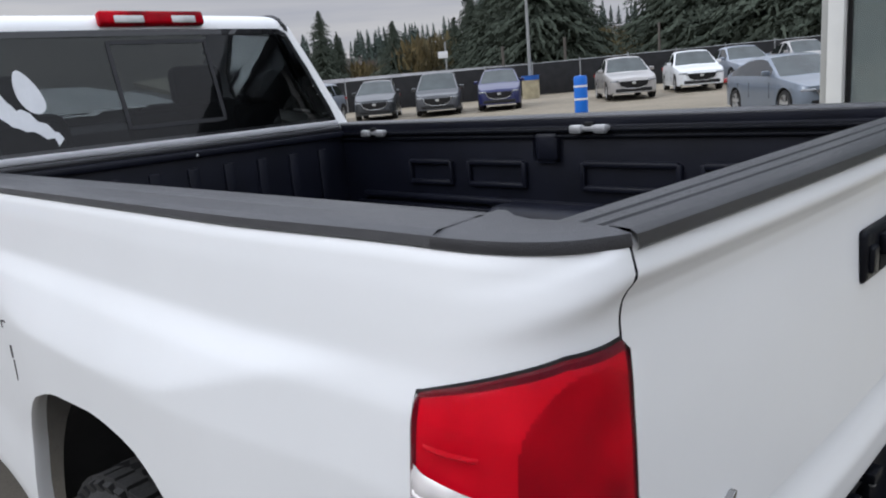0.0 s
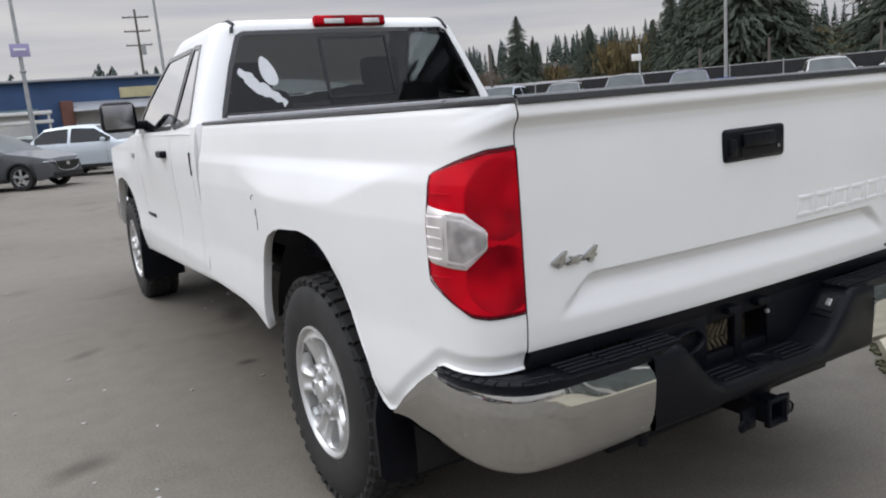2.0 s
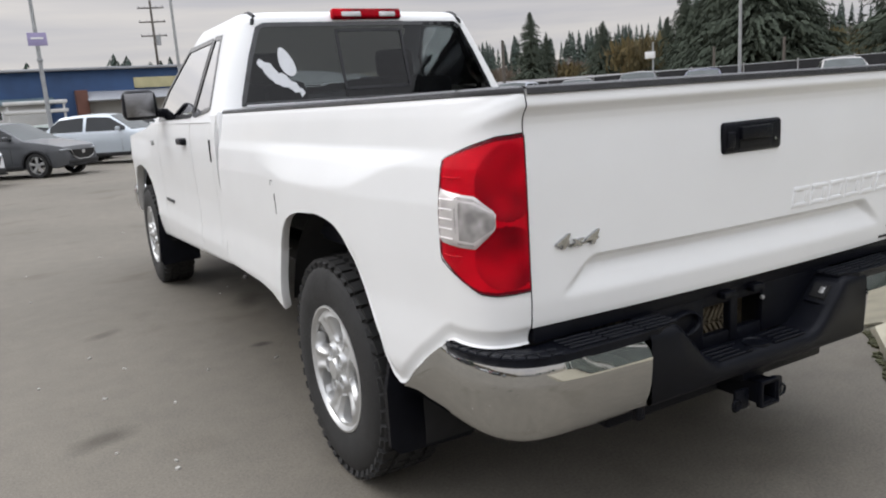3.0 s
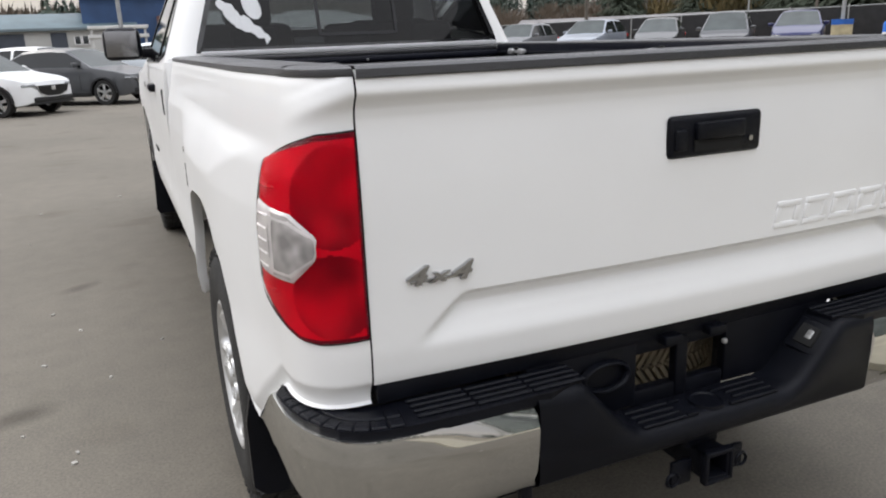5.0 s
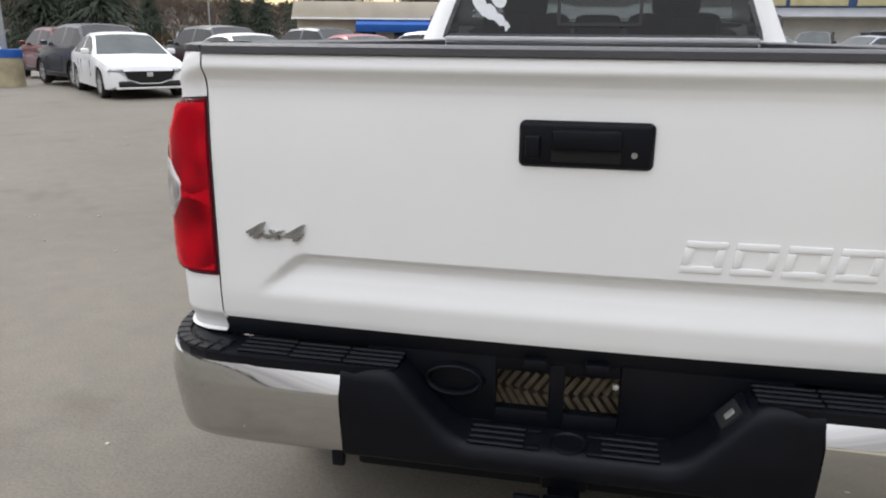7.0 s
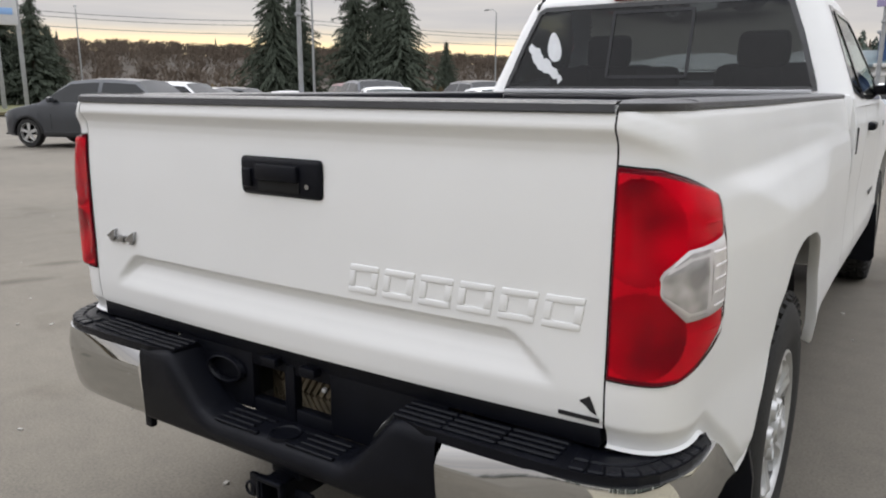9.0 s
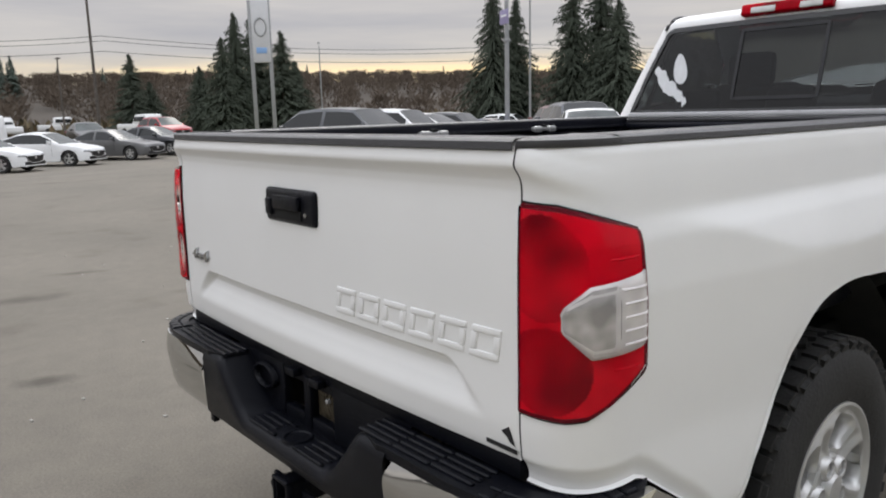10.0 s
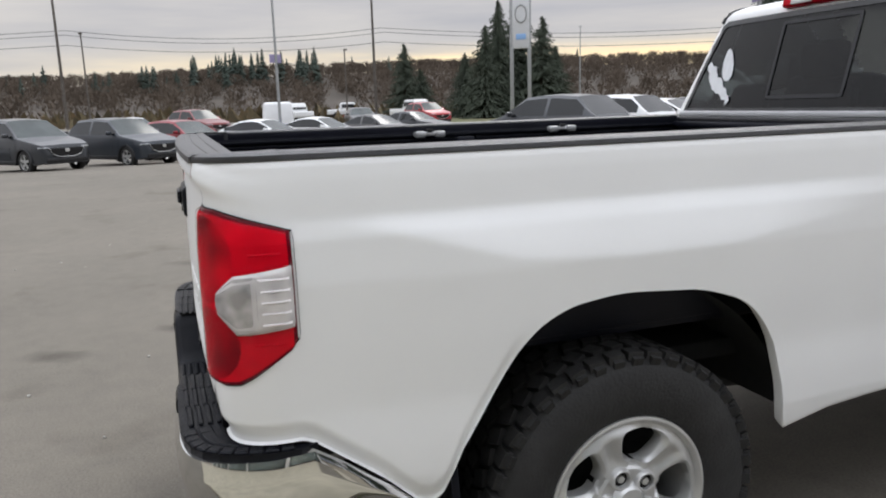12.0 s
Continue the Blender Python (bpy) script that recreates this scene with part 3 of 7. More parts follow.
# embossed lettering bars: six raised blocks, hollow in the middle
def bar_block(x0, w):
    bm = bmesh.new()
    z0, z1, lean = 0.970, 1.034, 0.16
    for c, d, e, f in ((0, w, z1 - 0.014, z1), (0, w, z0, z0 + 0.014), (0, 0.017, z0 + 0.014, z1 - 0.014), (w - 0.017, w, z0 + 0.014, z1 - 0.014)):
        g = add_box(bm, ((c + d) / 2, 0, (e + f) / 2), (d - c, 0.006, f - e), 0.0028)
        for v in g:
            x = x0 + v.co.x + (v.co.z - z0) * lean
            v.co = Vector((x, v.co.y + tailgate_y(x, 1.0) - 0.0005, v.co.z))
    return bm


for k in range(6):
    part("embossed_bar", bar_block(0.196 + 0.0935 * k, 0.078), M_WHITE, gate)


def text_mesh(name, words, size, depth, material, parent, m, shear=0.0, bold=0.0, label=""):
    cu = bpy.data.curves.new(name, "FONT")
    cu.body, cu.size, cu.extrude, cu.shear, cu.offset, cu.bevel_depth = words, size, depth, shear, bold, 0.0006
    cu.align_x = "CENTER"
    tmp = bpy.data.objects.new(name, cu)
    scene.collection.objects.link(tmp)
    me = bpy.data.meshes.new_from_object(tmp.evaluated_get(bpy.context.evaluated_depsgraph_get()))
    bpy.data.objects.remove(tmp)
    bpy.data.curves.remove(cu)
    me.transform(m)
    me.materials.clear()
    me.materials.append(material)
    ob = new(name, me)
    ob.parent = parent
    if label:
        tagged(ob, label=label)
    return ob


badge = None
for glyph, gx, gz, size in (("4", -0.703, 0.981, 0.050), ("x", -0.655, 0.983, 0.036), ("4", -0.610, 0.981, 0.050)):
    m = pose(gx, tailgate_y(gx, 1.0) - 0.004, gz, 90, 0, math.degrees(0.022 * 2 * gx / 0.64)) @ Matrix.Diagonal((1.55, 1.0, 1, 1))
    ob = text_mesh("badge" if badge is None else "numeral", glyph, size, 0.004, M_BADGE, badge or gate, m, shear=0.30, bold=0.0009, label="" if badge else "chrome 4x4 badge")
    badge = badge or ob
part("badge_bar", box_bm((-0.652, tailgate_y(-0.65, 0.99) - 0.002, 0.9865), (0.12, 0.003, 0.006), 0.001), M_BADGE, badge)
# dealer sticker: a plain dark shape over two bars
stx, sty = 0.752, tailgate_y(0.752, 0.82) - 0.0015
sticker = part("sticker", slab([(stx - 0.020, 0.862), (stx - 0.010, 0.868), (stx - 0.006, 0.858), (stx + 0.004, 0.866), (stx + 0.006, 0.874), (stx + 0.014, 0.870), (stx + 0.012, 0.852), (stx + 0.020, 0.836), (stx + 0.030, 0.812), (stx + 0.018, 0.816), (stx + 0.008, 0.826), (stx - 0.004, 0.832), (stx - 0.012, 0.846)], 0.001, "Y", sty), M_INK, gate, "small black vinyl sticker", smooth=False)
part("text_bar", slab([(stx - 0.048, 0.806), (stx + 0.036, 0.806), (stx + 0.036, 0.797), (stx - 0.048, 0.797)], 0.001, "Y", sty), M_INK, sticker, smooth=False)

# bed: liner, rails, cleats ----------------------------------------------------
FLOOR_Z = 0.875
bm = bmesh.new()
add_box(bm, (0, 1.25, FLOOR_Z - 0.02), (1.60, 2.44, 0.04), 0.004)
bed_floor = part("bed_floor", bm, M_LINER, truck, "ribbed black bed floor")
for k in range(13):
    part("floor_rib", box_bm((-0.60 + 0.1 * k, 1.25, FLOOR_Z + 0.004), (0.045, 2.36, 0.012), 0.004), M_LINER, bed_floor)
for s in (-1, 1):
    bm = bmesh.new()
    add_box(bm, (s * 0.795, 1.255, 1.11), (0.05, 2.42, 0.50), 0.004)
    # raised frames and hollows pressed into the liner
    for y0, y1 in ((0.20, 0.66), (0.74, 1.10), (1.36, 1.64), (1.74, 1.98)):
        for z in (1.225, 1.14):
            add_box(bm, (s * 0.764, (y0 + y1) / 2, z), (0.022, y1 - y0, 0.022), 0.008)
        for yy in (y0, y1):
            add_box(bm, (s * 0.764, yy, 1.18), (0.022, 0.022, 0.10), 0.008)
    add_box(bm, (s * 0.762, 1.25, 1.285), (0.02, 0.11, 0.11), 0.02, seg=3)
    add_box(bm, (s * 0.758, 1.25, 1.075), (0.03, 2.1, 0.028), 0.012)
    add_box(bm, (s * 0.758, 1.9, 1.035), (0.03, 0.9, 0.02), 0.008)
    part("bed_wall", bm, M_LINER, truck, "black moulded bed liner wall")
    bm = bmesh.new()
    add_box(bm, (s * 0.675, 1.03, FLOOR_Z + 0.105), (0.21, 0.92, 0.22), 0.05, taper=(0.9, 0.86), seg=4)
    part("wheel_housing", bm, M_LINER, truck)
    # rail cap
    yy = np.linspace(0.1635, 2.485, 50)
    rp = [(0.9070, 1.375), (0.9085, 1.378), (0.9065, 1.3885), (0.896, 1.3935), (0.850, 1.395), (0.846, 1.3935), (0.836, 1.3935), (0.832, 1.395), (0.800, 1.395), (0.778, 1.393), (0.772, 1.389), (0.771, 1.384)]

    def rail_pt(y, k, s=s):
        x, z = rp[k]
        pull = 0.021 * (1 - float(smooth01(0.165, 0.6, y))) if k < 5 else 0.0
        return (s * (x - pull), y, z)

    tv, tf = grid(rail_pt, yy, range(len(rp)), flip=s > 0)
    mesh_part("rail_cap", tv, tf, M_CAP, truck, "dark grey plastic bed rail cap", angle=30)
    # corner piece that joins the rail cap to the tailgate cap
    cv, cf = [], []
    ca = list(np.linspace(0, 1, 16))
    inn = [(0.797, 0.082)] * 9 + [(0.80, 0.10), (0.79, 0.13), (0.775, 0.15), (0.768, 0.16), (0.768, 0.165), (0.768, 0.168), (0.768, 0.172)]
    for a_, (ix, iy) in zip(ca, inn):
        o_ = [bed_point(s, float(a_), 1.377, d) for d in (0.0035, 0.0050, 0.0030)]
        q_ = bed_point(s, float(a_), 1.377, -0.0167)
        cv += [(o_[0][0], o_[0][1], 1.375), (o_[1][0], o_[1][1], 1.378), (o_[2][0], o_[2][1], 1.3885), (q_[0], q_[1], 1.393), ((q_[0] + s * ix) / 2, (q_[1] + iy) / 2, 1.395), (s * ix, iy, 1.395), (s * ix, iy, 1.36)]
    for i in range(15):
        for j in range(6):
            f_ = (i * 7 + j, (i + 1) * 7 + j, (i + 1) * 7 + j + 1, i * 7 + j + 1)
            cf.append(f_ if s > 0 else f_[::-1])
    mesh_part("corner_cap", cv, cf, M_CAP, truck, angle=40)
    part("rail_skirt", box_bm((s * 0.776, 1.27, 1.366), (0.010, 2.36, 0.040), 0.002), M_LINER, truck)
    # slotted deck rail under the cap
    rail = part("deck_rail", box_bm((s * 0.772, 1.27, 1.333), (0.010, 2.34, 0.04), 0.002), M_BLACK, truck, "black slotted deck rail")
    for z in (1.343, 1.322):
        part("rail_lip", box_bm((s * 0.762, 1.27, z), (0.016, 2.34, 0.011), 0.003), M_BLACK, rail)
    for y in ((1.066, 1.752) if s < 0 else (1.055, 2.18)):
        bm = bmesh.new()
        add_box(bm, (s * 0.746, y, 1.350), (0.026, 0.150, 0.020), 0.006)
        add_box(bm, (s * 0.738, y - 0.048, 1.348), (0.026, 0.050, 0.030), 0.008)
        add_box(bm, (s * 0.738, y + 0.048, 1.348), (0.026, 0.050, 0.030), 0.008)
        cleat = part("tie_down_cleat", bm, M_ALU, truck, "silver tie-down cleat")
        part("latch", box_bm((s * 0.742, y, 1.364), (0.02, 0.03, 0.016), 0.004), M_GAP, cleat)
bulk = part("bulkhead", box_bm((0, 2.455, 1.115), (1.58, 0.03, 0.50), 0.004), M_LINER, truck, "black ribbed bed front panel")
for k in range(9):
    part("bulkhead_rib", box_bm((-0.64 + 0.16 * k, 2.438, 1.09), (0.05, 0.02, 0.40), 0.008), M_LINER, bulk)
part("bulkhead_beam", box_bm((0, 2.446, 1.345), (1.55, 0.05, 0.028), 0.008), M_LINER, bulk)
for s in (-1, 1):
    part("bed_front_panel", box_bm((s * 0.846, 2.476, 0.998), (0.190, 0.012, 0.75), 0.003), M_WHITE, truck)
part("bulkhead_bolt", box_bm((0.02, 2.418, 1.340), (0.012, 0.008, 0.012), 0.003), M_ALU, truck)
part("bulkhead_cap", box_bm((0, 2.462, 1.372), (1.53, 0.05, 0.024), 0.008), M_CAP, truck)

# wheel wells, underbody, frame -----------------------------------------------
for s in (-1, 1):
    for yc, r in ((1.02, 0.60), (5.17, 0.56)):
        lv, lf = lathe([(s * 0.52, 0.0), (s * 0.52, r), (s * 0.905, r)], 40, "X", 0.0 if yc > 3 else 0.24, math.pi + (0.0 if yc > 3 else 0.15))
        mesh_part("wheel_well", [(x, y + yc, z + 0.42) for x, y, z in lv], lf, M_WELL, truck)
bm = bmesh.new()
for s in (-1, 1):
    add_box(bm, (s * 0.45, 3.0, 0.56), (0.10, 5.9, 0.16), 0.01)
add_box(bm, (0, 3.4, 0.72), (1.5, 4.6, 0.06), 0.01)
add_box(bm, (0, 0.32, 0.76), (1.5, 0.5, 0.05), 0.01)
add_box(bm, (-0.15, 2.2, 0.57), (0.45, 1.1, 0.16), 0.05)
part("chassis_frame", bm, M_WELL, truck, "black steel underbody frame")
bm = tube_bm([(-0.80, 1.02, 0.42), (0.80, 1.02, 0.42)], 0.05, 14)
add_box(bm, (0.0, 1.02, 0.42), (0.30, 0.30, 0.30), 0.10, seg=3)
part("rear_axle", bm, M_WELL, truck)
bm = tube_bm([(0.55, 2.4, 0.47), (0.55, 0.75, 0.60), (0.62, 0.45, 0.52), (0.66, 0.22, 0.47)], 0.035, 12)
part("exhaust_pipe", bm, M_WELL, truck)
# spare wheel under the bed
lv, lf = lathe([(-0.12, 0.20), (-0.13, 0.33), (-0.10, 0.395), (0.10, 0.395), (0.13, 0.33), (0.12, 0.20), (-0.12, 0.20)], 48, "Z")
spare = mesh_part("spare_wheel", [(x - 0.02, y + 0.50, z + 0.62) for x, y, z in lv], lf, M_RUBBER_OLD, truck, "dusty spare tyre under the bed", angle=40)
bm = bmesh.new()
for k in range(112):
    a = 2 * math.pi * k / 112
    for row in range(4):
        h = -0.075 + 0.05 * row
        R = Matrix.Rotation(a, 4, "Z") @ Matrix.Rotation(radians(34 if row % 2 else -34), 4, "X")
        add_box(bm, Matrix.Rotation(a, 4, "Z") @ Vector((0.400, 0, h)) + Vector((-0.02, 0.50, 0.62)), (0.016, 0.011, 0.052), 0, R)
part("tread", bm, mat("dusty_pale_tread", (0.26, 0.215, 0.145), 0.9, var=0.5, scale=20), spare, smooth=False)

# wheels --------------------------------------------------------------------
TR, TW = 0.418, 0.275


def tyre_mesh():
    prof = [(-0.085, 0.232), (-0.122, 0.243), (-0.133, 0.28), (-0.134, 0.325), (-0.127, 0.365), (-0.108, 0.394), (-0.085, 0.402), (-0.05, 0.4055), (0.05, 0.4055), (0.085, 0.402), (0.108, 0.394), (0.127, 0.365), (0.134, 0.325), (0.133, 0.28), (0.122, 0.243), (0.085, 0.232)]
    return lathe(prof, 64, "X")


def make_wheel(outward):
    w = mesh_part("wheel", *tyre_mesh(), M_RUBBER, truck, "black all-terrain tyre on a silver five-spoke alloy rim", angle=50)
    bm = bmesh.new()
    for k in range(44):
        a = 2 * math.pi * k / 44
        for row, (h, wd, tw) in enumerate(((-0.090, 0.044, 0.10), (-0.031, 0.048, -0.35), (0.031, 0.048, 0.35), (0.090, 0.044, -0.10))):
            b = a + (math.pi / 44 if row in (1, 3) else 0)
            R = Matrix.Rotation(b, 4, "X") @ Matrix.Rotation(tw, 4, "Z")
            c = Matrix.Rotation(b, 4, "X") @ Vector((h, 0, TR - 0.010 - (0.003 if row in (0, 3) else 0)))
            add_box(bm, c, (wd, 0.044, 0.022), 0, R)
            if row in (0, 3):
                c2 = Matrix.Rotation(b, 4, "X") @ Vector((h + math.copysign(0.022, h), 0, TR - 0.028))
                add_box(bm, c2, (0.014, 0.030, 0.030), 0, Matrix.Rotation(b, 4, "X") @ Matrix.Rotation(math.copysign(0.35, h), 4, "Y"))
    part("tread", bm, M_RUBBER, w, smooth=False)
    o = outward
    # rim: barrel, lip, five spokes in pairs, hub with lug nuts
    lv, lf = lathe([(o * -0.05, 0.205), (o * 0.085, 0.208), (o * 0.118, 0.222), (o * 0.126, 0.232), (o * 0.124, 0.240), (o * 0.110, 0.242), (o * 0.08, 0.236)], 64, "X")
    rim = mesh_part("rim", lv, lf, M_SILVER, w, "silver alloy rim", angle=40)
    # near-black disc put behind the openings as the shade inside the barrel
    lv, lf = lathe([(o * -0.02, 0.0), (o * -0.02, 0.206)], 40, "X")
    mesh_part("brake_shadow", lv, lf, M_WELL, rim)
    # face: broad spokes between five rounded openings near the lip
    rs = np.concatenate([np.linspace(0.070, 0.103, 6), np.linspace(0.106, 0.206, 19), np.linspace(0.209, 0.226, 5)])
    us = np.concatenate([np.linspace(-1, -0.5, 8), np.linspace(-0.46, 0.46, 9), np.linspace(0.5, 1, 8)])

    def rim_pt(k, u, r):
        t = abs((r - 0.156) / 0.0501)
        wid = (0.044 + 0.42 * (r - 0.13)) / r * max(0.0, 1 - t ** 3.2) ** (1 / 3.2) if t < 1 else 0.0
        wid = max(wid, 0.10 if t >= 1 else 0.0)
        au = abs(u)
        ang = wid * au / 0.5 if au <= 0.5 else wid + (math.pi / 5 - wid) * (au - 0.5) / 0.5
        ang = math.copysign(ang, u) + 2 * math.pi * k / 5
        spoke = smooth01(0.48, 0.64, au)
        h = 0.090 + 0.022 * float(smooth01(0.10, 0.22, r)) + 0.016 * float(spoke) * (1 - float(smooth01(0.19, 0.222, r))) - 0.012 * float(smooth01(0.74, 0.9, au)) * float(smooth01(0.09, 0.13, r)) * (1 - float(smooth01(0.17, 0.21, r)))
        return (o * h, r * math.sin(ang), r * math.cos(ang))

    bm = bmesh.new()
    for k in range(5):
        g = [[bm.verts.new(rim_pt(k, float(u), float(r))) for r in rs] for u in us]
        for i in range(len(us) - 1):
            for j in range(len(rs) - 1):
                hole = abs(us[i] + us[i + 1]) / 2 < 0.5 and 0.1059 < (rs[j] + rs[j + 1]) / 2 < 0.2061
                if not hole:
                    bm.faces.new((g[i][j], g[i + 1][j], g[i + 1][j + 1], g[i][j + 1]))
        for i in [n for n, u in enumerate(us) if abs(abs(u) - 0.5) < 1e-6]:
            inner = [bm.verts.new(g[i][j].co * 1.0 + Vector((-o * 0.035, 0, 0))) for j in range(len(rs)) if 0.1059 < rs[j] < 0.2061]
            outer_ = [g[i][j] for j in range(len(rs)) if 0.1059 < rs[j] < 0.2061]
            for j in range(len(inner) - 1):
                bm.faces.new((outer_[j], outer_[j + 1], inner[j + 1], inner[j]))
    bmesh.ops.remove_doubles(bm, verts=bm.verts, dist=0.0004)
    part("spokes", bm, M_SILVER, rim, angle=38)
    lv, lf = lathe([(o * 0.07, 0.098), (o * 0.104, 0.094), (o * 0.110, 0.086), (o * 0.108, 0.050), (o * 0.120, 0.043), (o * 0.130, 0.036), (o * 0.132, 0.0)], 40, "X")
    mesh_part("hub_cap", lv, lf, M_SILVER, rim, angle=30)
    # lug_recess is a black disc that colours in the hole's shade
    for k in range(5):
        a = 2 * math.pi * (k + 0.5) / 5
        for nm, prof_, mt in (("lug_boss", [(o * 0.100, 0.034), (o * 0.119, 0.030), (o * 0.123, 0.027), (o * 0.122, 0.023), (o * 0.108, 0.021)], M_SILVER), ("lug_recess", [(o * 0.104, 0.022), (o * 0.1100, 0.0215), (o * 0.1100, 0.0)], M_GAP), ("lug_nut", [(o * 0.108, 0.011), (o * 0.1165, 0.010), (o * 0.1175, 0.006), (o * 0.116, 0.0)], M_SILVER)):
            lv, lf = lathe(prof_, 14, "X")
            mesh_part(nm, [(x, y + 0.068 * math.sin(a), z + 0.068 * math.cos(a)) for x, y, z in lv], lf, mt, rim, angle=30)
    return w


for s in (-1, 1):
    wr = make_wheel(s)
    wr.matrix_basis = pose(s * 0.838, 1.025, TR - 0.002, -15 * s)
    wf = make_wheel(s)
    wf.matrix_basis = pose(s * 0.835, 5.165, TR - 0.004, 50 * s)
    # mud flaps
    bm = bmesh.new()
    outl = [(s * 0.66, 0.66), (s * 0.66, 0.29), (s * 0.70, 0.270), (s * 0.955, 0.280), (s * 0.985, 0.31), (s * 0.985, 0.50), (s * 0.95, 0.66)]
    flap = part("mud_flap", slab(outl, 0.02, "Y", 0.51), M_BLACK, truck, "black plastic mud flap", smooth=False)
    outl = [(s * 0.70, 0.64), (s * 0.70, 0.25), (s * 0.985, 0.235), (s * 1.005, 0.27), (s * 0.985, 0.64)]
    part("mud_flap", slab(outl, 0.02, "Y", 4.62), M_BLACK, truck, "black plastic mud flap", smooth=False)

# rear bumper ---------------------------------------------------------------
CHR_PLAN = [(0.484, -0.106), (0.60, -0.107), (0.72, -0.105), (0.80, -0.099), (0.865, -0.080), (0.910, -0.038), (0.940, 0.020), (0.956, 0.08), (0.964, 0.15), (0.966, 0.24), (0.964, 0.33), (0.962, 0.415)]
CHR_SEC = [(0.0, 0.016), (0.01, 0.003), (0.06, 0.0), (0.12, -0.002), (0.22, -0.006), (0.26, -0.007), (0.40, -0.005), (0.62, 0.000), (0.82, 0.007), (0.93, 0.014), (0.98, 0.024), (1.0, 0.036)]


def plan_path(pts, n):
    p = np.array(pts)
    d = np.concatenate([[0], np.cumsum(np.hypot(*np.diff(p, axis=0).T))])
    t = np.linspace(0, d[-1], n)
    k = np.ones(5) / 5
    xs, ys = np.interp(t, d, p[:, 0]), np.interp(t, d, p[:, 1])
    xs[2:-2], ys[2:-2] = np.convolve(xs, k, "valid"), np.convolve(ys, k, "valid")
    return np.stack([xs, ys], 1)


def data_of(bm, material):
    me = bpy.data.meshes.new("piece")
    bm.to_mesh(me)
    bm.free()
    me.materials.append(material)
    return me


RIB = data_of(box_bm((0, 0, 0), (0.108, 0.013, 0.008), 0.003, seg=1), M_BLACK)
BLOCK = data_of(box_bm((0, 0, 0), (0.031, 0.031, 0.008), 0.003, seg=1), M_BLACK)
for s in (-1, 1):
    pp = plan_path(CHR_PLAN, 60)
    tang = np.gradient(pp, axis=0)
    tang /= np.linalg.norm(tang, axis=1)[:, None]
    verts, faces = [], []
    for (x, y), (tx_, ty_) in zip(pp, tang):
        zt = float(np.interp(y, [-0.2, 0.10, 0.185, 0.25, 0.30, 0.353, 0.415], [0.716, 0.719, 0.728, 0.686, 0.650, 0.612, 0.556]))
        zb = float(np.interp(y, [-0.11, -0.07, 0.0, 0.15, 0.30, 0.415], [0.512, 0.508, 0.508, 0.520, 0.524, 0.524]))
        for v, inn in CHR_SEC:
            nx, ny = ty_, -tx_
            inn = inn + 0.015 * float(np.interp(x, [0.48, 0.76], [1, 0.0])) * max(0.0, 1 - v / 0.24)
            verts.append((s * (x - nx * inn), y - ny * inn, zt + (zb - zt) * v))
    k = len(CHR_SEC)
    for i in range(len(pp) - 1):
        for j in range(k - 1):
            q = (i * k + j, (i + 1) * k + j, (i + 1) * k + j + 1, i * k + j + 1)
            faces.append(q if s < 0 else q[::-1])
    bumper_end = mesh_part("bumper_end", verts, faces, M_CHROME, truck, "chrome rear bumper corner", angle=40)
    # tread pad on top of the corner
    inner = [(0.36, -0.01), (0.60, 0.012), (0.79, 0.012), (0.85, 0.03), (0.90, 0.075), (0.918, 0.14), (0.935, 0.20)]
    outer = [(float(x) - 0.006, float(y) + 0.006) for x, y in pp[::3] if y < 0.19][::-1]
    pad_out = [(s * x, y) for x, y in inner + outer + [(0.45, -0.102), (0.365, -0.080)]]
    pad = part("step_pad", slab(pad_out, 0.022, "Z", 0.712), M_BLACK, truck, "black ribbed plastic bumper step pad", smooth=False)
    for r in range(4):
        yv = -0.080 + 0.022 * r
        for x0, x1 in ((0.365, 0.475), (0.49, 0.60), (0.615, 0.725)):
            o = new("tread_rib", RIB)
            o.parent = pad
            o.matrix_basis = pose(s * (x0 + x1) / 2, yv + 0.05 * max(0, x0 - 0.45), 0.7365, 0, 0, s * 6 * max(0, x0 - 0.4)) @ Matrix.Diagonal((1.14, 1, 1, 1))
    dist = np.concatenate([[0], np.cumsum(np.hypot(*np.diff(pp, axis=0).T))])
    for d in np.arange(0.295, 0.72, 0.036):
        x, y = np.interp(d, dist, pp[:, 0]), np.interp(d, dist, pp[:, 1])
        tx_, ty_ = np.interp(d, dist, tang[:, 0]), np.interp(d, dist, tang[:, 1])
        for inn_ in (0.026, 0.062):
            bx_, by_ = x - ty_ * inn_, y + tx_ * inn_
            if by_ > 0.16:
                continue
            o = new("tread_block", BLOCK)
            o.parent = pad
            o.matrix_basis = pose(s * bx_, by_, 0.7355, 0, 0, math.degrees(s * math.atan2(ty_, tx_)))

# centre section: dropped step between two sloping cheeks
def step_top(x):
    return float(np.interp(abs(x), [0, 0.200, 0.225, 0.255, 0.30, 0.34, 0.36, 0.38, 0.485], [0.582, 0.582, 0.587, 0.606, 0.654, 0.700, 0.722, 0.731, 0.733]))


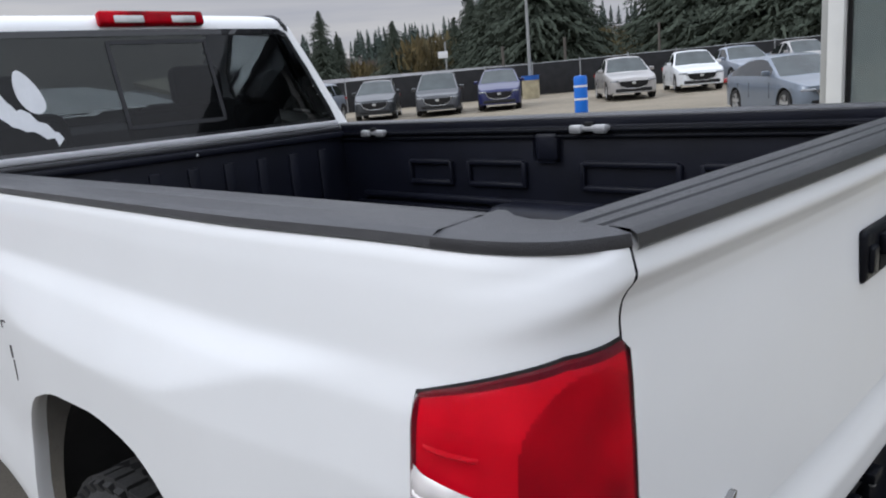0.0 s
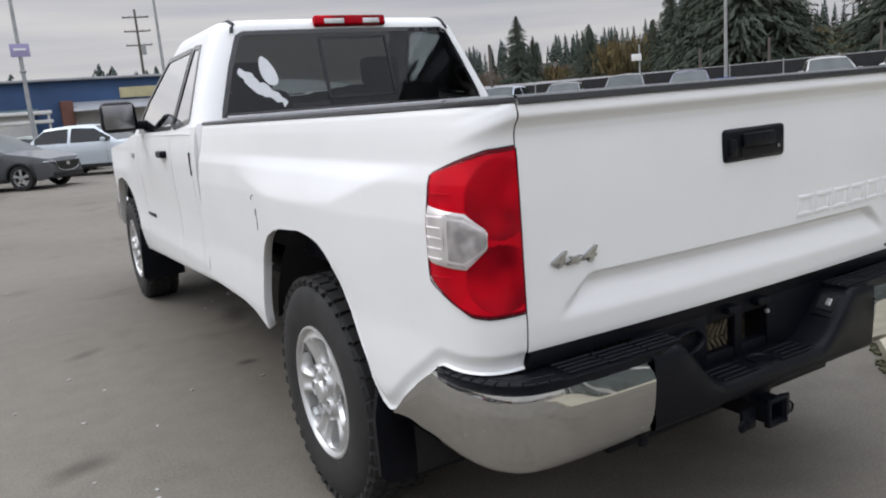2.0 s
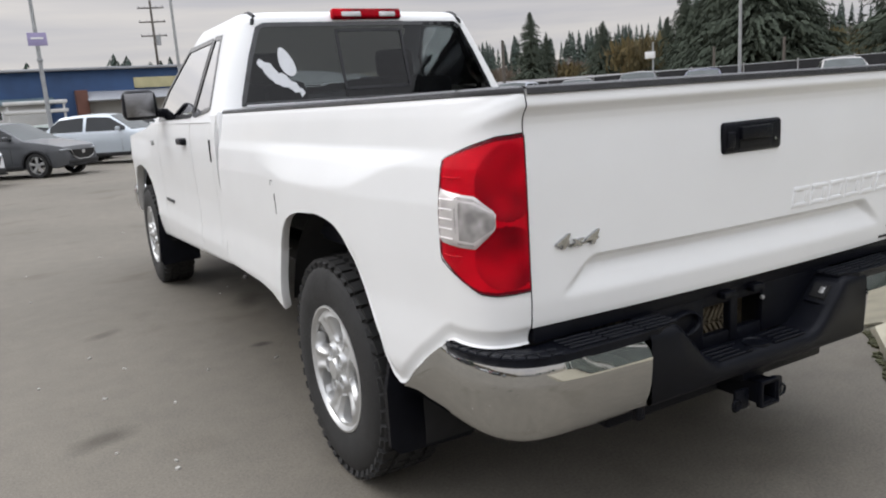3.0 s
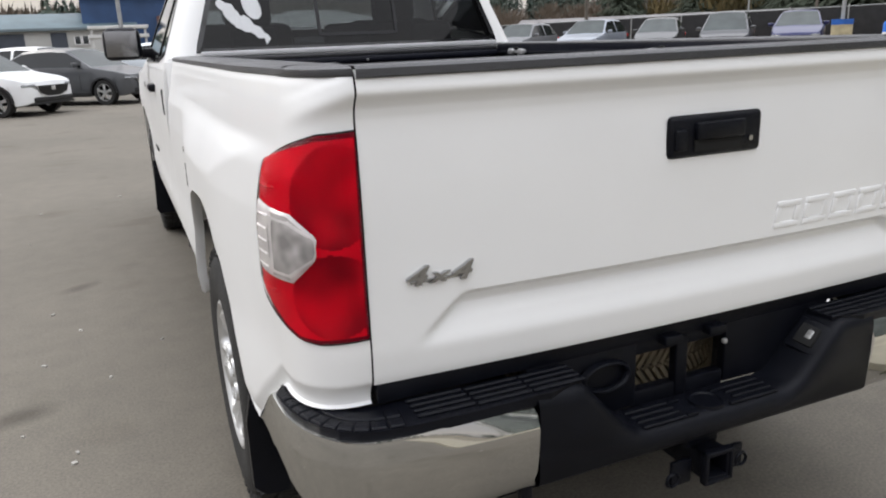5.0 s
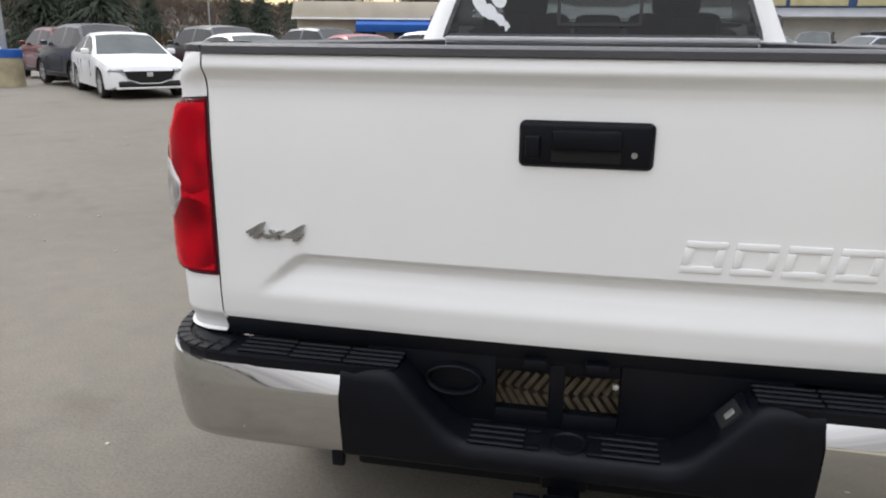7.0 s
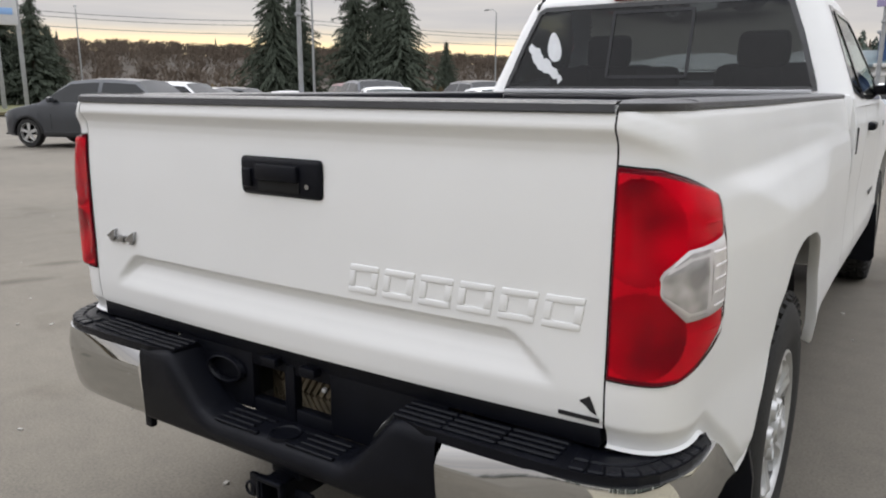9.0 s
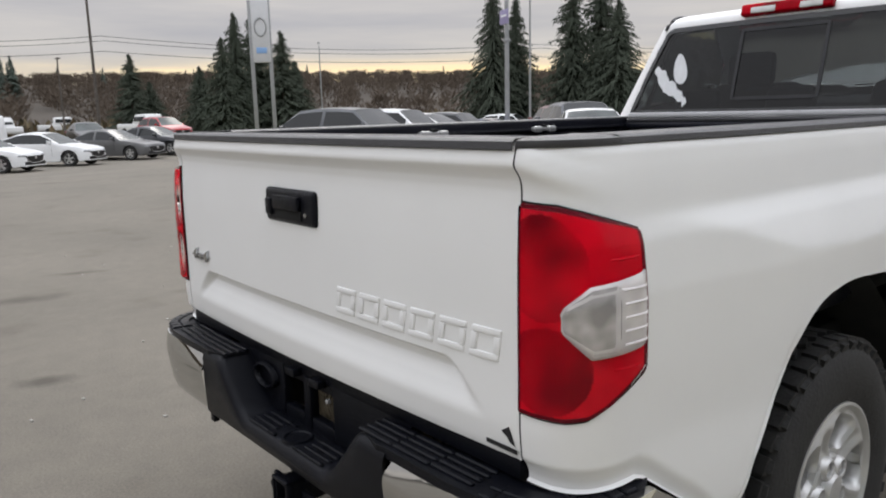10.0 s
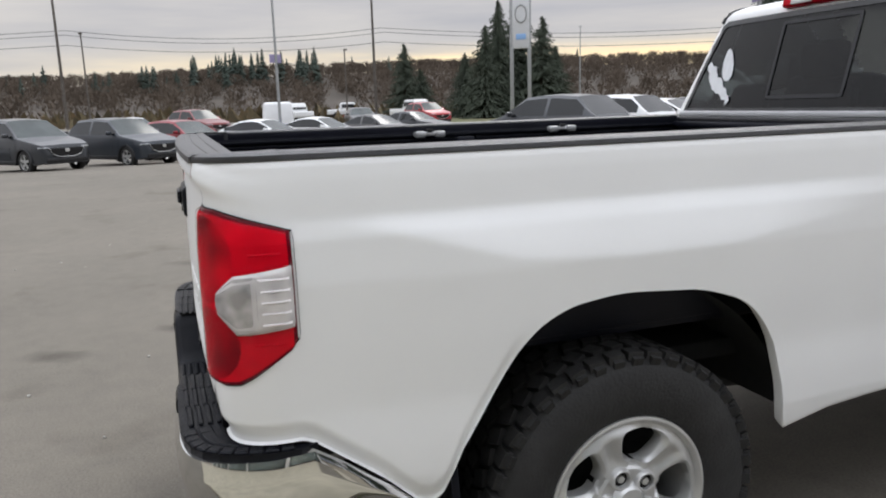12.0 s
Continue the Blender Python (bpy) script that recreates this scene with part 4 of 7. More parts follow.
SEC = [(0.005, 0.0, 1), (-0.080, 0.0, 1), (-0.094, -0.004, 1), (-0.103, -0.014, 1), (-0.108, -0.03, 1), (-0.108, 0.0, 0.5), (-0.104, 0.012, 0), (-0.096, 0.002, 0), (-0.075, 0.0, 0), (-0.02, 0.0, 0)]
tv, tf = grid(lambda x, k: (x, SEC[k][0], step_top(x) * SEC[k][2] + 0.518 * (1 - SEC[k][2]) + SEC[k][1]), np.linspace(-0.481, 0.481, 90), range(len(SEC)), flip=True)
bumper = mesh_part("bumper_centre", tv, tf, M_BLACK, truck, "black moulded bumper centre with a dropped step", angle=40)
for c_, s_ in (((0, 0.024, 0.762), (1.574, 0.05, 0.042)), ((-0.03, 0.019, 0.597), (0.27, 0.03, 0.045)), ((-0.03, 0.019, 0.735), (0.27, 0.03, 0.05)), ((-0.028, 0.014, 0.66), (0.034, 0.03, 0.15)), ((0.275, 0.016, 0.68), (0.34, 0.03, 0.19)), ((-0.305, 0.016, 0.68), (0.29, 0.03, 0.19))):
    part("plate_mount", box_bm(c_, s_, 0.005), M_BLACK, bumper)
for r in range(4):
    for x0, x1 in ((-0.205, -0.088), (0.072, 0.190)):
        o = new("tread_rib", RIB)
        o.parent = bumper
        o.matrix_basis = pose((x0 + x1) / 2, -0.088 + 0.023 * r, 0.584) @ Matrix.Diagonal((1.12, 1, 1, 1))
    for x0 in (-0.069, 0.058):
        if r not in (1, 2):
            o = new("tread_block", BLOCK)
            o.parent = bumper
            o.matrix_basis = pose(x0, -0.088 + 0.023 * r, 0.584) @ Matrix.Diagonal((1, 0.42, 1, 1))
lv, lf = lathe([(0, 0.0), (0, 0.036), (0.004, 0.040), (0.004, 0.046), (-0.004, 0.048)], 24, "Z")
mesh_part("ball_mount_hole", [(x * 0.9 + 0.004, y * 0.9 - 0.052, z + 0.5835) for x, y, z in lv], lf, M_BLACK, bumper, angle=30)
for ca in (-0.075, 0.055):
    part("number_plate_lamp", box_bm((ca, -0.012, 0.742), (0.05, 0.03, 0.022), 0.004), M_BLACK, bumper)
part("loose_bolt", box_bm((0.095, -0.006, 0.700), (0.012, 0.012, 0.012), 0.003), M_ALU, bumper)
lv, lf = lathe([(0.004, 0.046), (-0.006, 0.048), (-0.011, 0.053), (-0.009, 0.058), (0.004, 0.062)], 36, "Y")
mesh_part("socket_ring", [(x * 1.12 - 0.252, y - 0.008, z * 0.62 + 0.684) for x, y, z in lv], lf, M_BLACK, bumper, angle=30)
R = Matrix.Rotation(radians(-49), 4, "Y") @ Matrix.Rotation(radians(12), 4, "X")
lamp = part("bumper_lamp", box_bm((0.322, -0.052, 0.682), (0.086, 0.080, 0.012), 0.005, R), M_BLACK, bumper, "small clear lamp in a square black pocket")
part("pocket", box_bm((0.3165, -0.054, 0.6865), (0.052, 0.050, 0.012), 0.003, R), M_GAP, lamp)
part("lamp_lens", box_bm((0.3185, -0.060, 0.6895), (0.026, 0.018, 0.012), 0.004, R), M_BOWL, lamp)

# tow hitch
bm = bmesh.new()
for dx, dz, sx, sz in ((-0.030, 0, 0.008, 0.068), (0.030, 0, 0.008, 0.068), (0, -0.030, 0.068, 0.008), (0, 0.030, 0.068, 0.008)):
    add_box(bm, (0.0 + dx, -0.02, 0.440 + dz), (sx, 0.18, sz), 0.003)
for dx, dz, sx, sz in ((-0.037, 0, 0.010, 0.084), (0.037, 0, 0.010, 0.084), (0, -0.037, 0.084, 0.010), (0, 0.037, 0.084, 0.010)):
    add_box(bm, (dx, -0.105, 0.440 + dz), (sx, 0.022, sz), 0.004)
add_box(bm, (0, 0.10, 0.445), (1.0, 0.09, 0.09), 0.01)
add_box(bm, (0.0, -0.015, 0.500), (0.10, 0.08, 0.07), 0.008)
hitch = part("tow_hitch", bm, M_BLACK, truck, "black steel tow hitch receiver")
for s in (-1, 1):
    part("chain_plate", box_bm((s * 0.078, -0.07, 0.425), (0.06, 0.014, 0.065), 0.006), M_BLACK, hitch)
    lv, lf = lathe([(-0.005, 0.017), (0.0, 0.012), (0.005, 0.017), (0.0, 0.022), (-0.005, 0.017)], 18, "Y")
    mesh_part("chain_loop", [(x + s * 0.104, y - 0.075, z + 0.412) for x, y, z in lv], lf, M_BLACK, hitch)
part("hitch_hook", box_bm((-0.50, -0.075, 0.505), (0.028, 0.02, 0.05), 0.004), M_BLACK, truck)

# ---- cab --------------------------------------------------------------------
ZC = [0.42, 0.48, 0.58, 0.66, 0.75, 0.90, 1.05, 1.18, 1.26, 1.32, 1.365]
XC = [0.90, 0.940, 0.957, 0.964, 0.956, 0.955, 0.964, 0.966, 0.962, 0.952, 0.940]


def cab_x(y, z):
    x = np.interp(z, ZC, XC)
    x += 0.018 * float(smooth01(4.5, 4.9, y)) * (1 - float(smooth01(5.5, 5.9, y))) * float(smooth01(1.25, 1.05, z) if z > 1.05 else 1)
    x *= 1 - 0.10 * float(smooth01(5.55, 6.25, y)) ** 1.5
    return float(x)


CB_Y = [2.4, 4.50, 4.58, 4.60, 4.66, 4.76, 4.90, 5.17, 5.44, 5.58, 5.68, 5.74, 5.76, 6.3]
CB_Z = [0.585, 0.49, 0.485, 0.52, 0.72, 0.88, 0.975, 1.01, 0.975, 0.88, 0.72, 0.60, 0.56, 0.56]


def belt(y):
    return float(np.interp(y, [2.4, 3.9, 4.5, 4.8, 5.4, 5.9, 6.2], [1.372, 1.352, 1.345, 1.30, 1.26, 1.22, 1.12]))


def cab_panel(name, side, y0, y1, label=""):
    ys = np.linspace(y0, y1, max(4, int((y1 - y0) / 0.03)))
    verts, faces = [], []
    for y in ys:
        zb, zt = float(np.interp(y, CB_Y, CB_Z)), belt(y)
        edge = 0.0
        col = [(side * (cab_x(y, zb) - 0.06), y, zb + 0.01), (side * (cab_x(y, zb) - 0.008), y, zb)]
        col += [(side * cab_x(y, zb + (zt - zb) * v), y, zb + (zt - zb) * v) for v in np.linspace(0.01, 1, 40)]
        verts += col
    # the rear edge is folded inwards
    verts = [(x - side * 0.05, y + 0.002, z) for x, y, z in verts[:42]] + verts
    n = 42
    for i in range(len(ys)):
        for j in range(n - 1):
            q = (i * n + j, (i + 1) * n + j, (i + 1) * n + j + 1, i * n + j + 1)
            faces.append(q[::-1] if side < 0 else q)
    return mesh_part(name, verts, faces, M_WHITE, truck, label, angle=50)


for s in (-1, 1):
    cab_panel("cab_corner", s, 2.496, 2.588)
    rd = cab_panel("rear_door", s, 2.592, 3.10)
    fd = cab_panel("front_door", s, 3.107, 4.25)
    cab_panel("front_fender", s, 4.257, 6.20)
    part("door_gap_backing", box_bm((s * 0.925, 3.45, 0.94), (0.02, 1.70, 0.76), 0.002), M_GAP, truck)
    # handles: the front one across, the rear one upright at the door edge
    part("door_handle", box_bm((s * 0.978, 3.30, 1.225), (0.045, 0.16, 0.042), 0.014, seg=3), M_BLACK, fd, "black door handle")
    part("door_handle", box_bm((s * 0.966, 2.604, 1.185), (0.010, 0.014, 0.12), 0.005, seg=3), M_BLACK, rd, "upright black door handle")
    part("side_badge", box_bm((s * 0.963, 4.05, 0.80), (0.006, 0.26, 0.022), 0.002), M_INK, fd)
    part("fender_badge", box_bm((s * 0.972, 4.47, 1.20), (0.006, 0.10, 0.035), 0.002), M_SILVER, truck)

# upper shell: rings from the belt line to the roof
N_RING = 260


def y_back(z):
    return 2.497 + 0.265 * (z - 1.41)


def y_front(z):
    return 4.62 - (z - 1.33) * 1.62


def half_w(z):
    return 0.941 - (z - 1.365) * 0.40 - 0.12 * max(0.0, z - 1.70) ** 1.5


def ring(z, inset=0.0):
    w, b, f = half_w(min(z, 1.88)) - inset, y_back(min(z, 1.90)) + inset, y_front(min(z, 1.86)) - inset
    r_b, r_f = min(0.13, w * 0.9), min(0.22, w * 0.9)
    corners = [(w - r_f, f - r_f, r_f, 0), (-(w - r_f), f - r_f, r_f, 90), (-(w - r_b), b + r_b, r_b, 180), (w - r_b, b + r_b, r_b, 270)]
    pts = []
    for cx, cy, r, a0 in corners:
        for k in range(9):
            a = radians(a0 + 90 * k / 8)
            pts.append((cx + r * math.cos(a), cy + r * math.sin(a)))
    # the rear and front run slightly bowed
    p = np.array(pts + pts[:1])
    bow = 0.045 * max(0.0, 1 - inset / 0.25)
    d = np.concatenate([[0], np.cumsum(np.hypot(*np.diff(p, axis=0).T))])
    t = np.linspace(0, d[-1], N_RING + 1)[:-1]
    q = np.stack([np.interp(t, d, p[:, 0]), np.interp(t, d, p[:, 1])], 1)
    q[:, 1] -= np.where(q[:, 1] < b + 0.2, bow * (1 - np.clip(np.abs(q[:, 0]) / w, 0, 1) ** 2) - bow * 0.5, 0)
    return [(float(x), float(y), z) for x, y in q]


zs = list(np.linspace(1.335, 1.86, 42))
levels = [(z, 0.0) for z in zs] + [(1.880, 0.008), (1.894, 0.022), (1.904, 0.045), (1.912, 0.10), (1.918, 0.20), (1.923, 0.33), (1.926, 0.45)]
rings = [ring(z, i) for z, i in levels]


def in_poly(u, v, poly):
    c = False
    for (x1, y1), (x2, y2) in zip(poly, poly[1:] + poly[:1]):
        if (y1 > v) != (y2 > v) and u < (x2 - x1) * (v - y1) / (y2 - y1) + x1:
            c = not c
    return c


W_BACK = [(-0.785, 1.412), (0.785, 1.412), (0.765, 1.47), (0.700, 1.66), (0.635, 1.815), (0.600, 1.832), (-0.600, 1.832), (-0.635, 1.815), (-0.700, 1.66), (-0.765, 1.47)]
W_REAR = [(2.66, 1.405), (2.86, 1.795), (3.02, 1.805), (3.06, 1.385), (2.98, 1.375)]
W_DOOR = [(3.10, 1.375), (3.07, 1.80), (3.70, 1.795), (4.10, 1.56), (4.20, 1.44), (4.18, 1.365)]
W_WIND = [(-0.86, 1.38), (0.86, 1.38), (0.66, 1.82), (-0.66, 1.82)]


def window_at(p):
    x, y, z = p
    if y < y_back(z) + 0.12 and in_poly(x, z, W_BACK):
        return "rear_window"
    if abs(x) > half_w(z) - 0.06 and (in_poly(y, z, W_REAR) or in_poly(y, z, W_DOOR)):
        return "side_window"
    if y > y_front(z) - 0.30 and abs(x) < half_w(z) - 0.10 and in_poly(x, z, W_WIND):
        return "windshield"
    return ""


verts = [p for r in rings for p in r]
shell, glass = [], {"rear_window": [], "side_l": [], "side_r": [], "windshield": []}
for i in range(len(rings) - 1):
    for k in range(N_RING):
        q = (i * N_RING + k, i * N_RING + (k + 1) % N_RING, (i + 1) * N_RING + (k + 1) % N_RING, (i + 1) * N_RING + k)
        c = np.mean([verts[j] for j in q], axis=0)
        w = window_at(c)
        if not w:
            shell.append(q)
        else:
            glass[w if w != "side_window" else ("side_l" if c[0] < 0 else "side_r")].append(q)
verts.append((0.0, 3.2, 1.928))
shell += [((len(rings) - 1) * N_RING + k, (len(rings) - 1) * N_RING + (k + 1) % N_RING, len(verts) - 1) for k in range(N_RING)]
cab = mesh_part("cab_shell", verts, shell, M_WHITE, truck, "white cab roof and pillars", angle=40)


def surf(kind, u, z, out):
    """A point on the upper shell: u is x at the back, y at the flanks."""
    if kind == "back":
        w = half_w(z)
        cand = ring(z)
        ys_ = [(abs(p[0] - u), p) for p in cand if p[1] < y_back(z) + 0.13]
        p = min(ys_)[1]
        return (u, p[1] - out, z)
    s = -1 if kind == "left" else 1
    return (s * (half_w(z) + out), u, z)


def border(poly, kind, width, out, name, material, parent):
    """A thin raised band that follows a window's edge."""
    pts = []
    for (x1, y1), (x2, y2) in zip(poly, poly[1:] + poly[:1]):
        n = max(2, int(math.hypot(x2 - x1, y2 - y1) / 0.03))
        pts += [(x1 + (x2 - x1) * k / n, y1 + (y2 - y1) * k / n) for k in range(n)]
    c = np.mean(poly, axis=0)
    verts_, faces_ = [], []
    m = len(pts)
    for i, (u, z) in enumerate(pts):
        a, b = np.array(pts[i - 1]), np.array(pts[(i + 1) % m])
        t = (b - a) / max(1e-6, np.linalg.norm(b - a))
        nrm = np.array((-t[1], t[0]))
        if np.dot(nrm, c - np.array((u, z))) < 0:
            nrm = -nrm
        o, i_ = np.array((u, z)) - nrm * 0.012, np.array((u, z)) + nrm * width
        verts_ += [surf(kind, *o, -0.004), surf(kind, *o, out), surf(kind, *i_, out), surf(kind, *i_, -0.012)]
    for i in range(m):
        j = (i + 1) % m
        for k in range(3):
            faces_.append((i * 4 + k, j * 4 + k, j * 4 + k + 1, i * 4 + k + 1))
    return mesh_part(name, verts_, faces_, material, parent, smooth=False)


M_FRIT = mat("black_glass_border", (0.008, 0.008, 0.009), 0.15, coat=0.5)


def pane(name, poly, kind, out, material, parent, label, step=0.045):
    us, zs_ = [p[0] for p in poly], [p[1] for p in poly]
    rows = np.linspace(min(zs_) + 0.004, max(zs_) - 0.004, 14)
    verts_, faces_ = [], []
    for z in rows:
        xs = []
        for (x1, y1), (x2, y2) in zip(poly, poly[1:] + poly[:1]):
            if (y1 <= z < y2) or (y2 <= z < y1):
                xs.append(x1 + (x2 - x1) * (z - y1) / (y2 - y1))
        lo, hi = min(xs), max(xs)
        for k in range(25):
            u = lo + (hi - lo) * k / 24
            verts_.append(surf(kind, u, float(z), out))
    for i in range(13):
        for k in range(24):
            faces_.append((i * 25 + k, i * 25 + k + 1, (i + 1) * 25 + k + 1, (i + 1) * 25 + k))
    ob = mesh_part(name, verts_, faces_, material, parent, label)
    ob.visible_shadow = False
    return ob


rw = pane("rear_window", W_BACK, "back", -0.002, M_GLASS, cab, "dark tinted rear window with sliding centre pane")
border(W_BACK, "back", 0.012, 0.003, "seal", M_FRIT, rw)
SL = [(-0.192, 1.475), (0.205, 1.475), (0.205, 1.792), (-0.192, 1.792)]
border(SL, "back", 0.004, 0.003, "slider_frame", M_INK, rw)
part("sill_strip", box_bm((0, 2.478, 1.398), (1.55, 0.03, 0.026), 0.008), mat("light_grey_sill", (0.55, 0.55, 0.56), 0.4, var=0.1, scale=12), cab)
for s, kind in ((-1, "left"), (1, "right")):
    p1 = pane("side_window", W_DOOR, kind, -0.002, M_SIDEGLASS, cab, "clear door glass")
    border(W_DOOR, kind, 0.014, 0.004, "seal", M_FRIT, p1)
    p2 = pane("side_window", W_REAR, kind, -0.002, M_SIDEGLASS, cab, "clear rear door glass")
    border(W_REAR, kind, 0.014, 0.004, "seal", M_FRIT, p2)
    path_ = []
    for (z_, inset_), r_ in zip(levels, rings):
        if z_ < 1.825 or inset_ > 0.05:
            continue
        back_ = [q for q in r_ if q[1] < y_back(min(z_, 1.90)) + inset_ + 0.2 and q[0] * s > 0.4]
        q = min(back_, key=lambda v: abs(v[0] - s * (0.652 - (z_ - 1.83) * 0.2)))
        path_.append((q[0], q[1] - 0.001, z_ + 0.002))
    path_ += [(s * 0.630, 2.85, 1.9105), (s * 0.628, 3.2, 1.9105), (s * 0.625, 3.62, 1.905)]
    part("roof_ditch", tube_bm(path_, 0.011, 8), M_INK, cab, "black roof moulding")
    # tow mirror on a black arm
    mirror = part("door_mirror", box_bm((s * 1.085, 4.02, 1.470), (0.23, 0.12, 0.20), 0.045, seg=4, taper=(0.95, 0.9)), M_BLACK, truck, "large black door mirror")
    part("mirror_glass", box_bm((s * 1.09, 3.957, 1.470), (0.185, 0.006, 0.155), 0.002), M_MIRROR, mirror)
    part("mirror_arm", box_bm((s * 0.95, 4.05, 1.41), (0.12, 0.07, 0.06), 0.015), M_BLACK, mirror)

ws = mesh_part("windshield", verts, glass["windshield"], M_WSGLASS, cab, "clear windshield")
ws.visible_shadow = False

# high brake light between glass and roof
ch = part("high_brake_light", box_bm((0.004, y_back(1.885) - 0.033, 1.884), (0.430, 0.045, 0.056), 0.012, Matrix.Rotation(radians(-15), 4, "X"), seg=3), M_RED_IN, cab, "red high brake light with two clear cargo lamps")
for x, w_ in ((-0.098, 0.120), (0.127, 0.104)):
    part("cargo_lamp", box_bm((x, y_back(1.885) - 0.054, 1.881), (w_, 0.012, 0.030), 0.005, Matrix.Rotation(radians(-15), 4, "X")), M_CLEAR, ch)

# vinyl shapes on the rear window: a ragged branch and a plain oval above it
rng = random.Random(4)
branch = []
for k in range(15):
    t = k / 14
    branch.append((-0.655 + 0.215 * t + rng.uniform(-0.008, 0.008), 1.660 - 0.195 * t + rng.uniform(-0.010, 0.012)))
for k in range(15):
    t = 1 - k / 14
    wd = 0.030 + 0.028 * math.sin(math.pi * min(1, t * 1.1))
    branch.append((-0.655 + 0.215 * t - wd * 0.72 + rng.uniform(-0.01, 0.008), 1.660 - 0.195 * t - wd * 0.7 + rng.uniform(-0.012, 0.008)))


def decal(name, outline, label):
    bm = bmesh.new()
    c = np.mean(outline, axis=0)
    vs_ = [bm.verts.new(surf("back", float(u), float(z), 0.004)) for u, z in outline]
    bm.faces.new(vs_)
    bmesh.ops.triangulate(bm, faces=bm.faces)
    bmesh.ops.solidify(bm, geom=bm.faces, thickness=0.001)
    return part(name, bm, M_DECAL, rw, label, smooth=False)


decal("window_sticker", branch, "white vinyl sticker in a ragged strip")
decal("window_sticker", [(-0.515 + 0.040 * math.cos(a) * (1 - 0.25 * math.sin(a)) + 0.018 * -math.sin(a), 1.630 + 0.078 * math.sin(a)) for a in np.linspace(0, 2 * math.pi, 28)[:-1]], "white oval vinyl sticker")

# inside: bench, headrests, wheel, dark floor
bm = bmesh.new()
add_box(bm, (0, 3.4, 0.80), (1.78, 2.0, 0.04), 0.01)
add_box(bm, (0, 2.75, 1.12), (1.55, 0.14, 0.50), 0.05)
add_box(bm, (0, 4.30, 1.22), (1.70, 0.40, 0.22), 0.06)
for x in (-0.42, 0.42):
    add_box(bm, (x, 3.45, 1.18), (0.52, 0.16, 0.60), 0.06, Matrix.Rotation(radians(-12), 4, "X"))
    add_box(bm, (x, 3.38, 1.56), (0.26, 0.09, 0.19), 0.04)
for x in (-0.48, 0.0, 0.48):
    add_box(bm, (x, 2.78, 1.43), (0.24, 0.09, 0.15), 0.04)
part("cab_interior", bm, M_INTERIOR, truck, "dark grey cloth seats and dashboard")
part("cab_back_wall", box_bm((0, 2.512, 1.00), (1.86, 0.03, 0.78), 0.01), M_WHITE, truck)

# hood and nose
hv, hf = grid(lambda x, y: (x * (0.90 - 0.08 * float(smooth01(5.5, 6.2, y))), y, belt(y) + 0.035 * (1 - x ** 4) + (0.02 if 0.25 < abs(x) < 0.75 else 0) * (1 - float(smooth01(5.8, 6.15, y)))), np.linspace(-1, 1, 40), np.linspace(4.36, 6.20, 40))
mesh_part("hood", hv, hf, M_WHITE, truck, angle=40)
bm = bmesh.new()
add_box(bm, (0, 6.17, 0.98), (1.10, 0.10, 0.36), 0.04)
for k in range(4):
    add_box(bm, (0, 6.225, 0.86 + 0.075 * k), (1.0, 0.02, 0.03), 0.008)
part("grille", bm, M_CHROME, truck, "chrome front grille")
part("front_bumper", box_bm((0, 6.16, 0.66), (1.86, 0.22, 0.26), 0.07, seg=3), M_CHROME, truck, "chrome front bumper")
part("front_valance", box_bm((0, 6.10, 0.48), (1.7, 0.15, 0.14), 0.04), M_BLACK, truck)
part("nose_panel", box_bm((0, 6.12, 0.95), (1.72, 0.12, 0.44), 0.05), M_WHITE, truck)
for s in (-1, 1):
    part("headlight", box_bm((s * 0.70, 6.16, 1.0), (0.26, 0.10, 0.24), 0.05, seg=3), M_CLEAR, truck, "clear headlight")

# scratches in the paint of the bedside
for y, z, ly, lz in ((1.475, 1.028, 0.010, 0.030), (1.468, 0.985, 0.004, 0.05), (1.50, 1.095, 0.026, 0.004), (1.53, 1.083, 0.004, 0.018)):
    part("paint_scratch", box_bm((-bed_x(y, z) - 0.0005, y, z), (0.003, ly, lz), 0.001), M_RUST, truck)
part("paint_chip", box_bm((-0.868, 0.048, 1.318), (0.004, 0.010, 0.005), 0.001), M_RUST, truck)
part("paint_chip", box_bm((-bed_x(2.2, 0.58), 2.2, 0.565), (0.006, 0.05, 0.012), 0.002), M_RUST, truck)

